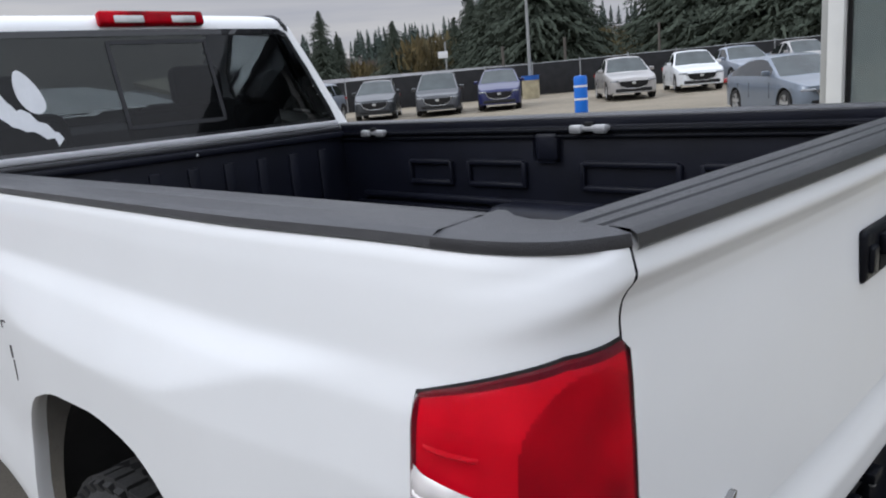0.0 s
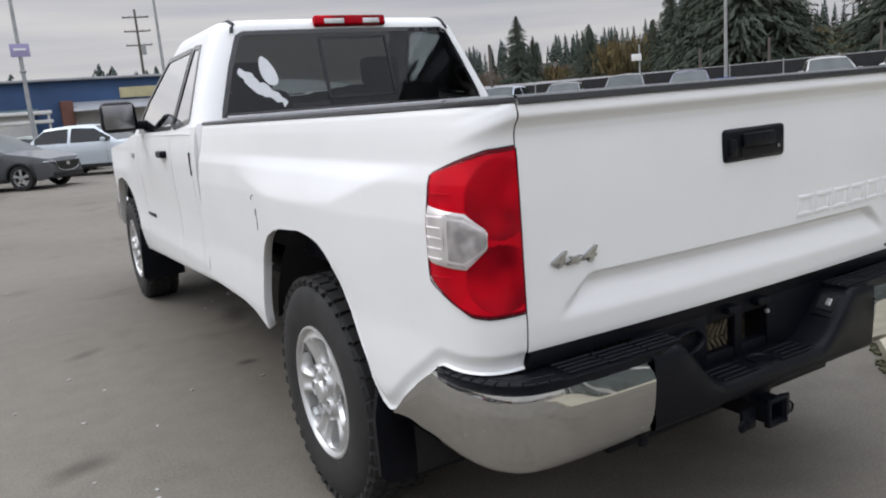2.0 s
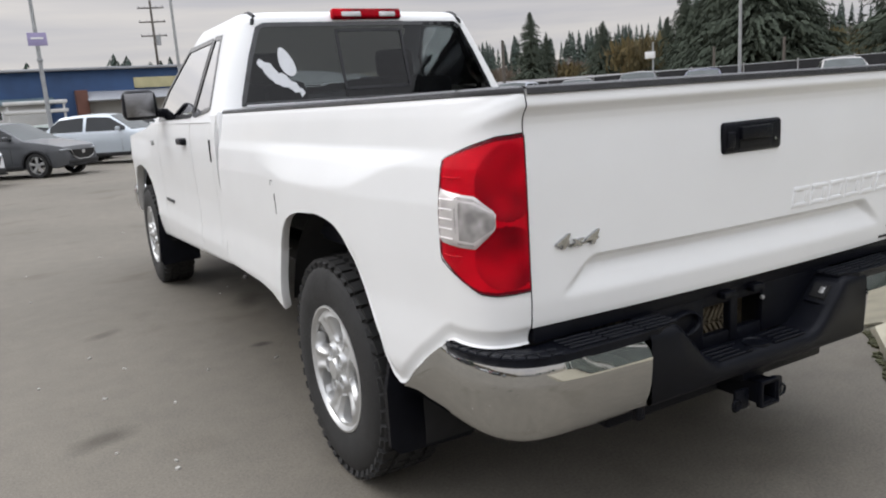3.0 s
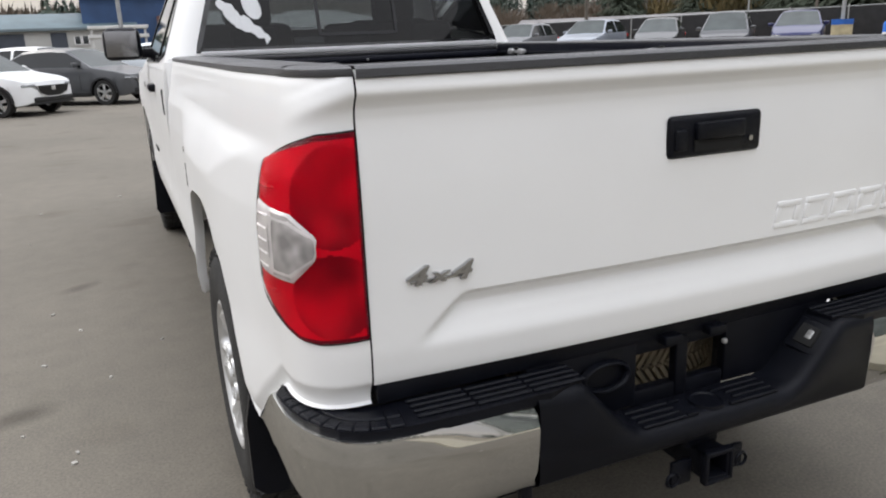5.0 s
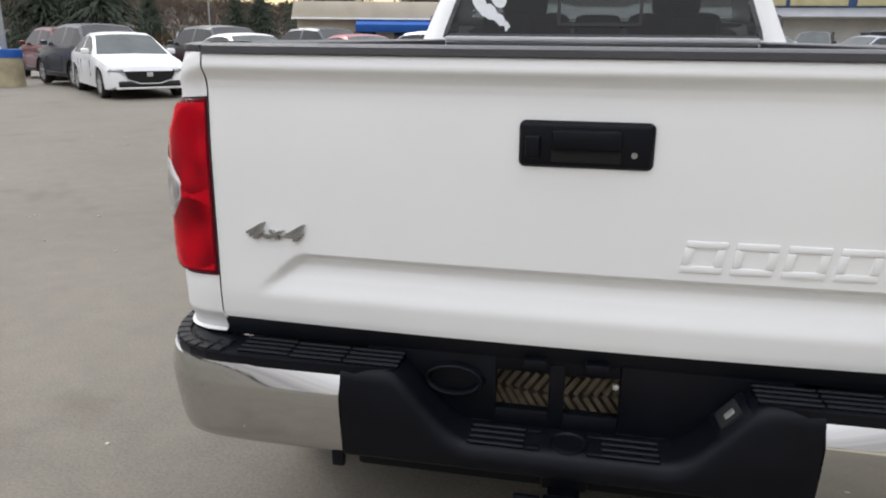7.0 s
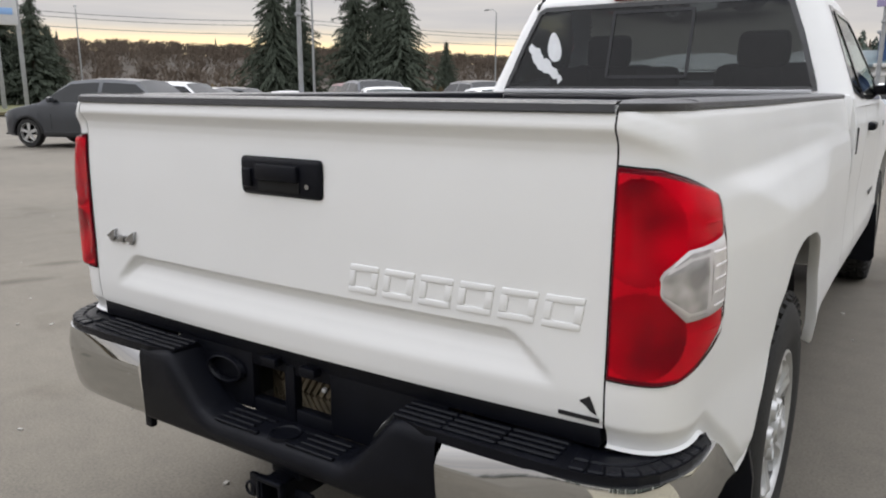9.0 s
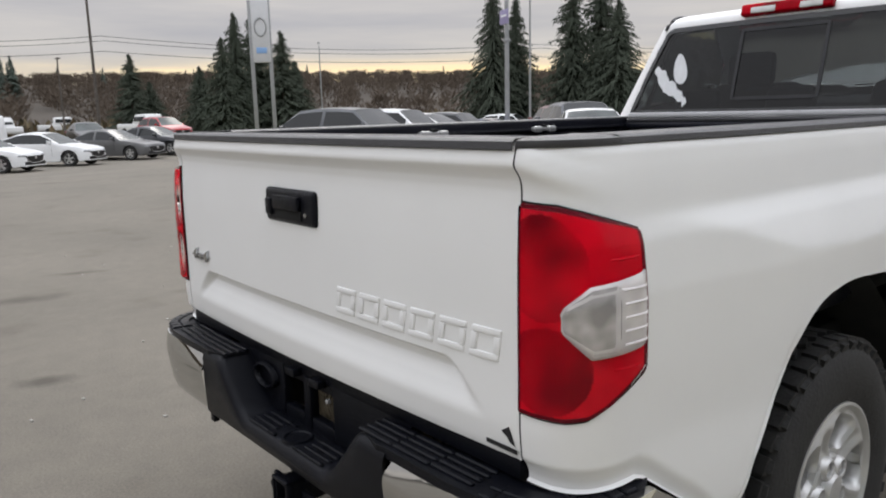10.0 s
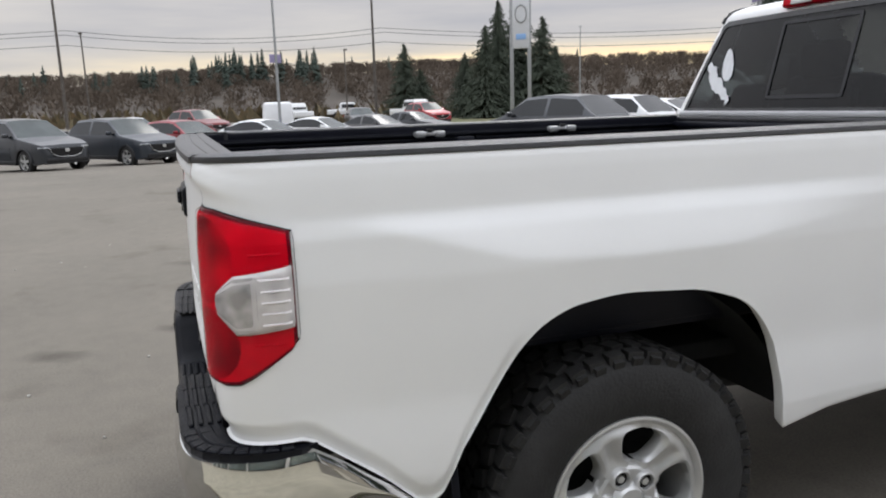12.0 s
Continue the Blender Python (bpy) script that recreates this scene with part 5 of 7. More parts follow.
# ---- parked cars ----------------------------------------------------------
STYLES = {
    # length, width, height, belt, hood, (rear glass foot, roof rear, roof front, windshield foot) as shares of the length from the tail, deck height
    "hatch": dict(L=4.40, W=1.79, H=1.44, belt=0.955, hood=0.87, g=(0.03, 0.29, 0.53, 0.735), deck=0.99, sill=0.20, wr=0.315),
    "sedan": dict(L=4.75, W=1.84, H=1.44, belt=0.945, hood=0.87, g=(0.13, 0.32, 0.53, 0.72), deck=0.98, sill=0.20, wr=0.320),
    "mini": dict(L=4.05, W=1.70, H=1.57, belt=1.02, hood=0.95, g=(0.02, 0.20, 0.55, 0.78), deck=1.03, sill=0.20, wr=0.310),
    "saloon": dict(L=4.70, W=1.80, H=1.56, belt=1.00, hood=0.92, g=(0.13, 0.32, 0.53, 0.72), deck=1.02, sill=0.21, wr=0.325),
    "suv": dict(L=4.50, W=1.84, H=1.66, belt=1.09, hood=1.02, g=(0.02, 0.16, 0.56, 0.74), deck=1.10, sill=0.26, wr=0.350),
    "cross": dict(L=4.40, W=1.80, H=1.55, belt=1.03, hood=0.96, g=(0.02, 0.22, 0.55, 0.74), deck=1.06, sill=0.24, wr=0.340),
    "van": dict(L=4.60, W=1.78, H=1.66, belt=0.98, hood=0.92, g=(0.01, 0.07, 0.66, 0.87), deck=1.0, sill=0.20, wr=0.320),
}
M_CARGLASS = mat("car_window_glass", (0.012, 0.014, 0.015), 0.05, coat=0.0, spec=0.5, var=0.4, scale=2.0)
# grey-green base colour stands in for the pale reflection on the windshield
M_WSHIELD = mat("car_windshield", (0.045, 0.058, 0.056), 0.10, spec=0.38, var=0.5, scale=1.5)
M_TRIM = mat("black_car_trim", (0.014, 0.014, 0.015), 0.5)
M_LAMP = mat("car_headlight", (0.30, 0.31, 0.32), 0.12, metal=0.3, coat=0.6, var=0.7, scale=14)
M_TAIL = mat("car_tail_light", (0.42, 0.01, 0.015), 0.15, coat=0.8, var=0.4, scale=12)
M_GRILLE = mat("grille_black", (0.010, 0.010, 0.011), 0.35, var=0.5, scale=60)
PAINTS = {}


def paint(rgb):
    if rgb not in PAINTS:
        PAINTS[rgb] = mat("car_paint", rgb, 0.3, metal=0.0 if min(rgb) > 0.6 else 0.25, coat=0.45, var=0.08, scale=2.0)
    return PAINTS[rgb]


def car(x, y, az, style, rgb, label, tail=False, clad=None, group="parked cars", rails=False):
    p = STYLES[style]
    L, W, H, hw, R = p["L"], p["W"], p["H"], p["W"] / 2, p["wr"]
    clad = style in ("suv", "cross") if clad is None else clad
    top = empty("car", pose(x, y, ground_z(x, y), 0, 0, -az), label, "car", group)
    mp = paint(rgb)
    g0, g1, g2, g3 = [(v - 0.5) * L for v in p["g"]]
    yw = (-0.5 * L + 0.205 * L, 0.5 * L - 0.185 * L)
    ys = sorted(set(np.round(np.concatenate([np.linspace(-L / 2, L / 2, 46), [g0, g1, g2, g3], [w + R * 1.2 * math.cos(a) for w in yw for a in np.linspace(0, math.pi, 13)]]), 3)))
    nose = [0.5 * L - v for v in (0.0, 0.03, 0.10, 0.25)]

    def roof(yy):
        pts = [(-L / 2, p["deck"] - 0.16), (-L / 2 + 0.04, p["deck"] - 0.03), (g0, p["deck"]), (g1, H - 0.05), ((g1 * 2 + g2) / 3, H - 0.004), ((g1 + g2 * 2) / 3, H), (g2, H - 0.05), (g3, p["hood"] + 0.05), (L * 0.40, p["hood"] - 0.07), (L / 2 - 0.10, p["hood"] - 0.16), (L / 2 - 0.02, p["hood"] - 0.24), (L / 2, p["hood"] - 0.36)]
        return float(np.interp(yy, [q[0] for q in pts], [q[1] for q in pts]))

    def plan(yy):
        e = L / 2 - abs(yy)
        return hw * float(np.interp(e, [0, 0.05, 0.16, 0.4, 0.9], [0.70, 0.80, 0.90, 0.965, 1.0]))

    def arch(yy):
        z = 0.0
        for w in yw:
            if abs(yy - w) < R * 1.2:
                z = max(z, R + math.sqrt((R * 1.2) ** 2 - (yy - w) ** 2) - 0.02)
        return z

    cols = []
    for yy in ys:
        w, zt = plan(yy), roof(yy)
        b = min(p["belt"] + 0.05 * (-yy / L), zt - 0.015)
        e = L / 2 - abs(yy)
        sill = p["sill"] + float(np.interp(e, [0, 0.25], [0.08, 0]))
        lo = max(sill, arch(yy))
        share = max(0.0, min(1.0, (zt - b) / (H - b)))
        wt = w * (0.93 - 0.22 * share)
        mid = max(lo + 0.02, min(0.62, b - 0.1))
        pts = [(w * 0.90, lo), (w * 0.985, lo + 0.02), (w, mid), (w * 0.985, max(mid + 0.02, b - 0.10)), (w * 0.95, b), (w * 0.95 + (wt - w * 0.95) * 0.88, b + (zt - 0.05 * share - b) * 0.90), (wt - 0.05, zt - 0.02 * share - 0.004), (wt * 0.55, zt), (0, zt + 0.012)]
        cols.append(pts + [(-a, c) for a, c in pts[-2::-1]])
    n = len(cols[0])
    verts = [(a, float(yy), c) for yy, col in zip(ys, cols) for a, c in col]
    body, side, front, back = [], [], [], []
    bp = (g1 * 0.45 + g2 * 0.55) - 0.1
    for i in range(len(ys) - 1):
        ym = (ys[i] + ys[i + 1]) / 2
        for j in range(n - 1):
            q = (i * n + j, i * n + j + 1, (i + 1) * n + j + 1, (i + 1) * n + j)
            k = min(j, n - 2 - j)
            if k == 4 and g0 + 0.30 < ym < g3 - 0.10 and abs(ym - bp) > 0.04 and roof(ym) > p["belt"] + 0.16:
                side.append(q)
            elif k in (6, 7) and g2 + 0.02 < ym < g3 - 0.03:
                front.append(q)
            elif k in (6, 7) and g0 + 0.02 < ym < g1:
                back.append(q)
            else:
                body.append(q)
    body.append(tuple(range(n))[::-1])
    body.append(tuple((len(ys) - 1) * n + j for j in range(n)))
    mesh_part("body", verts, body, mp, top, angle=32)
    for sgn in (-1, 1):
        mesh_part("side_window", verts, [q for q in side if sgn * verts[q[0]][0] > 0], M_CARGLASS, top, angle=32)
    mesh_part("windshield", verts, front, M_WSHIELD, top, angle=32)
    mesh_part("rear_window", verts, back, M_CARGLASS, top, angle=32)
    zf = p["hood"]
    # front: grille, lamps, lower intake
    gr = [(-0.30 * W, zf - 0.26), (0.30 * W, zf - 0.26), (0.25 * W, zf - 0.44), (0.12 * W, zf - 0.52), (-0.12 * W, zf - 0.52), (-0.25 * W, zf - 0.44)]
    grille = part("grille", slab(gr, 0.05, "Y", L / 2 - 0.03), M_GRILLE, top, smooth=False)
    part("grille_trim", tube_bm([(a, L / 2 + 0.02, b) for a, b in (gr[1], gr[2], gr[3], gr[4], gr[5], gr[0])], 0.012, 6), M_SILVER, grille)
    part("badge", box_bm((0, L / 2 + 0.025, zf - 0.33), (0.13, 0.012, 0.09), 0.005), M_SILVER, grille)
    part("lower_intake", box_bm((0, L / 2 - 0.04, p["sill"] + 0.14), (W * 0.72, 0.12, 0.13), 0.03), M_TRIM, top)
    part("chin", box_bm((0, L / 2 - 0.06, p["sill"] + 0.05), (W * 0.78, 0.14, 0.05), 0.02), M_TRIM if clad else mp, top)
    for s in (-1, 1):
        part("headlight", box_bm((s * W * 0.365, L / 2 - 0.115, zf - 0.245), (W * 0.19, 0.15, 0.060), 0.02, Matrix.Rotation(-s * 0.58, 4, "Z"), taper=(0.85, 0.8)), M_LAMP, top)
        part("tail_light", box_bm((s * W * 0.385, -L / 2 + 0.075, p["deck"] - 0.13), (W * 0.20, 0.12, 0.12), 0.03, Matrix.Rotation(s * 0.45, 4, "Z")), M_TAIL, top)
        part("door_mirror", box_bm((s * (hw + 0.05), g3 - 0.42, p["belt"] + 0.06), (0.19, 0.10, 0.13), 0.035), mp, top)
        for yd in (bp, g3 - 0.36, g0 + 0.95):
            part("door_gap", box_bm((s * (hw * 0.992), yd, 0.62), (0.018, 0.006, 0.36), 0.001), M_GAP, top)
        if clad:
            part("sill_trim", box_bm((s * hw * 0.955, 0, p["sill"] + 0.06), (0.10, yw[1] - yw[0] - 2.3 * R, 0.13), 0.02), M_TRIM, top)
        if rails:
            part("roof_rail", box_bm((s * hw * 0.66, (g1 + g2) / 2, H + 0.03), (0.03, (g2 - g1) * 0.95, 0.03), 0.01), M_SILVER, top)
        for w in yw:
            if clad:
                lv, lf = lathe([(s * (hw - 0.10), R * 1.12), (s * (hw + 0.012), R * 1.12), (s * (hw + 0.012), R * 1.26), (s * (hw - 0.03), R * 1.29)], 20, "X", 0, math.pi)
                mesh_part("arch_trim", [(a, b + w, c + R - 0.02) for a, b, c in lv], lf, M_TRIM, top, angle=30)
            lv, lf = lathe([(s * (hw - 0.36), 0.0), (s * (hw - 0.36), R * 1.2), (s * (hw - 0.03), R * 1.2)], 20, "X", 0, math.pi)
            mesh_part("wheel_well", [(a, b + w, c + R - 0.02) for a, b, c in lv], lf, M_WELL, top)
            lv, lf = lathe([(s * (hw - 0.22), R * 0.6), (s * (hw - 0.22), R * 0.96), (s * (hw - 0.19), R), (s * (hw - 0.05), R), (s * (hw - 0.02), R * 0.95), (s * (hw - 0.02), R * 0.70), (s * (hw - 0.03), R * 0.66)], 28, "X")
            wheel = mesh_part("wheel", [(a, b + w, c + R) for a, b, c in lv], lf, M_RUBBER, top, angle=35)
            bm = bmesh.new()
            for k in range(5):
                a = 2 * math.pi * k / 5
                for d in (-0.13, 0.13):
                    c = Matrix.Rotation(a + d, 4, "X") @ Vector((s * (hw - 0.045), 0, R * 0.36))
                    add_box(bm, c + Vector((0, w, R)), (0.02, 0.035, R * 0.62), 0, Matrix.Rotation(a + d * 0.6, 4, "X"))
            lv, lf = lathe([(s * (hw - 0.10), R * 0.64), (s * (hw - 0.025), R * 0.66), (s * (hw - 0.025), R * 0.71)], 28, "X")
            base = [bm.verts.new((a, b + w, c + R)) for a, b, c in lv]
            for f in lf:
                bm.faces.new([base[v] for v in f])
            add_box(bm, (s * (hw - 0.045), w, R), (0.02, R * 0.34, R * 0.34), 0.02)
            part("rim", bm, M_SILVER, wheel, angle=30)
    part("rear_bumper", box_bm((0, -L / 2 + 0.05, p["sill"] + 0.14), (W * 0.80, 0.14, 0.20), 0.04), M_TRIM if clad else mp, top)
    part("floor_pan", box_bm((0, 0, p["sill"] + 0.10), (W * 0.80, L * 0.9, 0.14), 0.03), M_WELL, top)
    return top


WHITE, SILVER, GREY, DARK, BLACKC, BLUE, REDC, STEEL = (0.76, 0.77, 0.77), (0.40, 0.38, 0.36), (0.13, 0.135, 0.145), (0.055, 0.058, 0.064), (0.025, 0.026, 0.030), (0.018, 0.022, 0.095), (0.36, 0.015, 0.022), (0.26, 0.29, 0.34)
# the row by the lamp plinth to the north-east
car(22.1, 19.5, 231, "mini", BLUE, "dark blue hatchback parked beside the lamp plinth")
car(20.75, 21.6, 228, "van", (0.075, 0.077, 0.082), "grey compact minivan parked in a row")
car(19.4, 23.9, 226, "mini", (0.035, 0.038, 0.040), "dark grey hatchback parked in a row")
car(17.8, 26.3, 234, "suv", STEEL, "silver-grey crossover parked in a row")
car(15.8, 28.8, 234, "suv", GREY, "grey crossover parked in a row")
car(14.4, 31.2, 232, "suv", WHITE, "white crossover parked in a row", rails=True)
car(13.0, 33.6, 232, "sedan", DARK, "dark grey sedan parked in a row")
car(11.6, 36.0, 232, "hatch", STEEL, "silver hatchback parked in a row")
car(7.6, 36.5, 150, "suv", WHITE, "white off-road crossover with black trim", rails=True)
car(4.6, 38.5, 150, "suv", WHITE, "white crossover parked behind another")
car(10.5, 40.0, 200, "suv", BLACKC, "black crossover parked at the back")
# along the dark fence to the east
car(24.7, 15.4, 230, "saloon", SILVER, "silver-beige sedan parked before the fence")
car(27.9, 14.2, 234, "saloon", WHITE, "white hatchback with black grille before the fence")
car(31.2, 13.6, 228, "saloon", STEEL, "grey-blue sedan parked before the fence")
car(35.0, 12.4, 228, "saloon", SILVER, "silver sedan parked by the fence end")
car(17.9, 6.6, 224, "hatch", (0.17, 0.20, 0.24), "grey-blue hatchback parked near the showroom")
# the row to the north
car(-2.0, 22.9, 127, "cross", (0.072, 0.075, 0.080), "dark grey crossover with black cladding and alloy wheels")
car(-4.3, 20.6, 126, "cross", WHITE, "white crossover with black cladding and grille")
car(-6.42, 19.2, 136, "hatch", (0.30, 0.010, 0.018), "bright red hatchback with black grille")
car(-8.75, 16.9, 127, "hatch", WHITE, "white hatchback with black grille and dark wheels")
car(-11.4, 15.4, 134, "sedan", WHITE, "white sedan with black grille parked in a row")
car(1.2, 26.4, 127, "suv", (0.55, 0.60, 0.64), "pale silver crossover parked in a row")
car(-3.2, 28.2, 126, "suv", WHITE, "white crossover parked in the second row")
car(-0.4, 31.0, 126, "sedan", (0.16, 0.19, 0.17), "dark green-grey sedan in the second row")
# seen from the tail behind them
car(-14.07, 17.75, 306, "suv", (0.045, 0.05, 0.065), "dark crossover seen from its tail")
car(-12.05, 20.87, 306, "suv", BLACKC, "black crossover seen from its tail")
car(-10.0, 24.3, 306, "suv", (0.045, 0.05, 0.065), "dark blue-grey crossover seen from its tail")
car(-17.82, 21.40, 306, "suv", (0.13, 0.010, 0.016), "dark red crossover seen from its tail")
# the row by the pylon sign, noses to the west
for k_, (style_, rgb_, label_) in enumerate((
        ("suv", (0.050, 0.054, 0.060), "dark grey crossover with roof spoiler in a row"), ("suv", WHITE, "white crossover seen from its tail in a row"),
        ("cross", (0.74, 0.74, 0.73), "white low crossover in a receding row"), ("suv", DARK, "dark grey crossover in a receding row"),
        ("hatch", WHITE, "white hatchback in a receding row"), ("hatch", (0.05, 0.07, 0.14), "dark blue hatchback in a receding row"),
        ("hatch", SILVER, "silver hatchback in a receding row"), ("suv", WHITE, "white crossover at the row's far end"))):
    car(-16.4 - 2.40 * k_, 10.0 + 3.27 * k_, 250, style_, rgb_, label_)
car(-15.52, 28.49, 10, "van", WHITE, "white van-bodied car seen from behind")
# the row to the west
car(-24.76, -4.49, 52, "suv", (0.03, 0.033, 0.038), "black crossover with alloy wheels in a row")
car(-26.59, -1.71, 52, "suv", (0.030, 0.036, 0.045), "dark blue-grey crossover in a row")
car(-29.30, 0.42, 50, "cross", (0.24, 0.008, 0.016), "red crossover with black cladding in a row")
car(-31.7, 3.95, 43, "hatch", WHITE, "white hatchback with dark wheels in a row")
car(-34.0, 6.9, 45, "hatch", WHITE, "white hatchback parked beside another")
car(-36.32, 10.29, 54, "sedan", (0.10, 0.10, 0.10), "grey sedan parked in a row")
car(-38.35, 12.97, 54, "sedan", DARK, "dark sedan at the row's end")
car(-27.41, -9.32, 52, "sedan", GREY, "grey sedan parked in a row")
car(-49.20, 17.45, 80, "suv", REDC, "red crossover parked beyond the planted island")
car(-41.49, -1.97, 60, "sedan", WHITE, "white sedan in the far row")
car(-44.53, 1.50, 60, "suv", (0.20, 0.03, 0.03), "dark red crossover in the far row")
car(-48.14, 12.26, 95, "sedan", BLACKC, "black sedan at the island's edge")

# ---- poles, signs, fence -------------------------------------------------
M_GALV = mat("galvanised_steel", (0.36, 0.37, 0.37), 0.5, metal=0.3, var=0.2, scale=6)
M_WOODPOLE = mat("weathered_wood_pole", (0.13, 0.115, 0.10), 0.9, var=0.4, scale=5)
M_PLINTH = mat("yellowed_concrete", (0.46, 0.40, 0.26), 0.85, var=0.35, scale=3, bump=0.3, bump_scale=30)
M_BLUEPAINT = mat("blue_paint", (0.02, 0.11, 0.42), 0.45, var=0.2, scale=4)
M_BOLLARD = mat("bright_blue_plastic", (0.01, 0.15, 0.62), 0.4, var=0.1, scale=4)
M_WHITEBAND = mat("white_band", (0.75, 0.75, 0.75), 0.5)
M_SIGNP = mat("lilac_sign", (0.34, 0.30, 0.48), 0.5, var=0.1, scale=3)


def lamp_post(x, y, h, plinth=0.0, arm=0.0, az=0.0, sign=False, name="lamp_post", r=0.07, label="tall galvanised lamp post", material=None):
    z0 = ground_z(x, y)
    top = empty(name, pose(x, y, z0, 0, 0, -az), label, "lamp post", "lamp posts")
    m = material or M_GALV
    part("pole", tube_bm([(0, 0, 0), (0, 0, h * 0.5), (0, 0, h)], [r * 1.25, r, r * 0.7], 12), m, top)
    if plinth:
        lv, lf = lathe([(0, 0), (0, 0.42), (plinth - 0.22, 0.42), (plinth - 0.22, 0.0)], 28, "Z")
        mesh_part("plinth", lv[:], lf, M_PLINTH, top, "yellowed concrete plinth", angle=30)
        lv, lf = lathe([(plinth - 0.22, 0.0), (plinth - 0.22, 0.435), (plinth, 0.435), (plinth, 0.0)], 28, "Z")
        mesh_part("plinth_band", lv, lf, M_BLUEPAINT, top, "blue painted band", angle=30)
    if arm:
        part("arm", tube_bm([(0, 0, h), (0, arm * 0.4, h + 0.35), (0, arm, h + 0.40)], r * 0.5, 8), m, top)
        part("lamp_head", box_bm((0, arm + 0.25, h + 0.38), (0.22, 0.6, 0.12), 0.04), m, top)
    else:
        part("lamp_head", box_bm((0, 0.25, h), (0.30, 0.75, 0.12), 0.03), m, top)
    if sign:
        sg = part("banner", box_bm((0.02, -0.10, 4.42), (0.62, 0.03, 0.45), 0.008), M_SIGNP, top, "small lilac banner")
        part("banner_bar", box_bm((0.02, -0.12, 4.45), (0.40, 0.01, 0.07), 0.002), M_WHITEBAND, sg)
        part("bracket", box_bm((0, 0, 3.7), (0.20, 0.20, 0.10), 0.02), m, top)
    return top


lamp_post(28.1, 22.6, 8.5, plinth=1.1, label="lamp post on a yellowed concrete plinth with blue band")
lamp_post(-15.9, 16.7, 8.5, plinth=1.0, sign=True, az=20, label="lamp post with banner on a yellowed concrete plinth")
lamp_post(-0.6, 29.5, 9.0, plinth=0.9, sign=True, az=0, label="lamp post with a small lilac banner")
lamp_post(7.0, 44.0, 12.0, r=0.08)
lamp_post(-39.57, 5.65, 9.5, plinth=0.9, sign=True, az=90, label="lamp post with banner among parked cars")
lamp_post(-41.50, 45.03, 11.0, r=0.09)
lamp_post(-58.39, 35.35, 7.6, arm=1.2, az=-60, r=0.06)
lamp_post(-72.19, 16.80, 6.9, arm=0.0, az=90, r=0.08, material=M_WOODPOLE, label="dark lamp post by the road")
lamp_post(-72.44, -6.80, 8.4, arm=0.0, az=90, r=0.08, material=M_WOODPOLE, label="dark lamp post by the road")
lamp_post(-33.0, 60.0, 8.5, arm=1.5, az=-60, r=0.07)
lamp_post(-20.5, 52.0, 12.5, r=0.09)


def utility_pole(x, y, h, arms=2, lean=0.0, turn=-60):
    top = empty("utility_pole", pose(x, y, ground_z(x, y), 0, lean, turn), "weathered wooden utility pole with crossarms", "utility pole", "utility poles")
    part("pole", tube_bm([(0, 0, 0), (0, 0, h)], [0.16, 0.10], 10), M_WOODPOLE, top)
    for k in range(arms):
        ca = part("crossarm", box_bm((0, 0.10, h - 0.7 - 1.3 * k), (2.4, 0.10, 0.12), 0.01), M_WOODPOLE, top)
        for xx in (-1.1, -0.5, 0.5, 1.1):
            part("insulator", tube_bm([(xx, 0.10, h - 0.64 - 1.3 * k), (xx, 0.10, h - 0.50 - 1.3 * k)], 0.04, 8), M_GALV, ca)
    if arms > 1:
        part("transformer", tube_bm([(0.35, 0, h - 4.2), (0.35, 0, h - 3.3)], 0.22, 12), M_GALV, top)
    return top


utility_pole(11.5, 77.0, 12.4, 3, turn=-12)
utility_pole(-72.23, 19.80, 14.0, 1)
utility_pole(-77.91, -9.36, 13.0, 1)
utility_pole(-57.68, 61.36, 9.0, 1)
M_WIRE = mat("cable_black", (0.02, 0.02, 0.022), 0.6)
for z, dz, off in ((9.0, 0.9, 0.0), (7.6, 0.8, 0.6), (8.5, 0.9, 1.0)):
    pts = [(-84 + off, -70, z), (-78 + off, -8.5, z + 0.2), (-72 + off, 20.6, z), (-57 + off, 62, z - 0.4), (-30 + off, 110, z)]
    line = []
    for a, b in zip(pts, pts[1:]):
        for k in range(12):
            t = k / 12
            line.append((a[0] + (b[0] - a[0]) * t, a[1] + (b[1] - a[1]) * t, a[2] + (b[2] - a[2]) * t - dz * 4 * t * (1 - t)))
    line.append(pts[-1])
    cable = part("overhead_cable", tube_bm(line, 0.024, 5), M_WIRE)
    tagged(cable, "sagging black overhead power cable", "cable", "overhead cables")

# pylon sign: two white posts and a panel, its mark a plain ring
sx, sy = -49.78, 25.24
pylon = empty("pylon_sign", pose(sx, sy, ground_z(sx, sy), 0, 0, 62), "tall white pylon sign on two posts", "sign")
M_SIGNW = mat("white_sign_panel", (0.62, 0.63, 0.64), 0.45, var=0.08, scale=2)
for s in (-1, 1):
    part("post", box_bm((s * 0.66, 0, 4.9), (0.28, 0.28, 9.8), 0.03), M_GALV, pylon)
panel = part("sign_panel", box_bm((0.05, -0.05, 7.6), (1.25, 0.30, 4.4), 0.06), M_SIGNW, pylon)
lv, lf = lathe([(-0.21, 0.36), (-0.27, 0.41), (-0.21, 0.47), (-0.21, 0.36)], 32, "Y")
mesh_part("ring_mark", [(a + 0.05, b, c * 1.5 + 7.9) for a, b, c in lv], lf, M_GALV, panel, angle=40)
part("sign_bar", box_bm((0.05, -0.21, 6.25), (0.75, 0.02, 0.42), 0.005), mat("pale_blue_bar", (0.25, 0.42, 0.70), 0.5), panel)

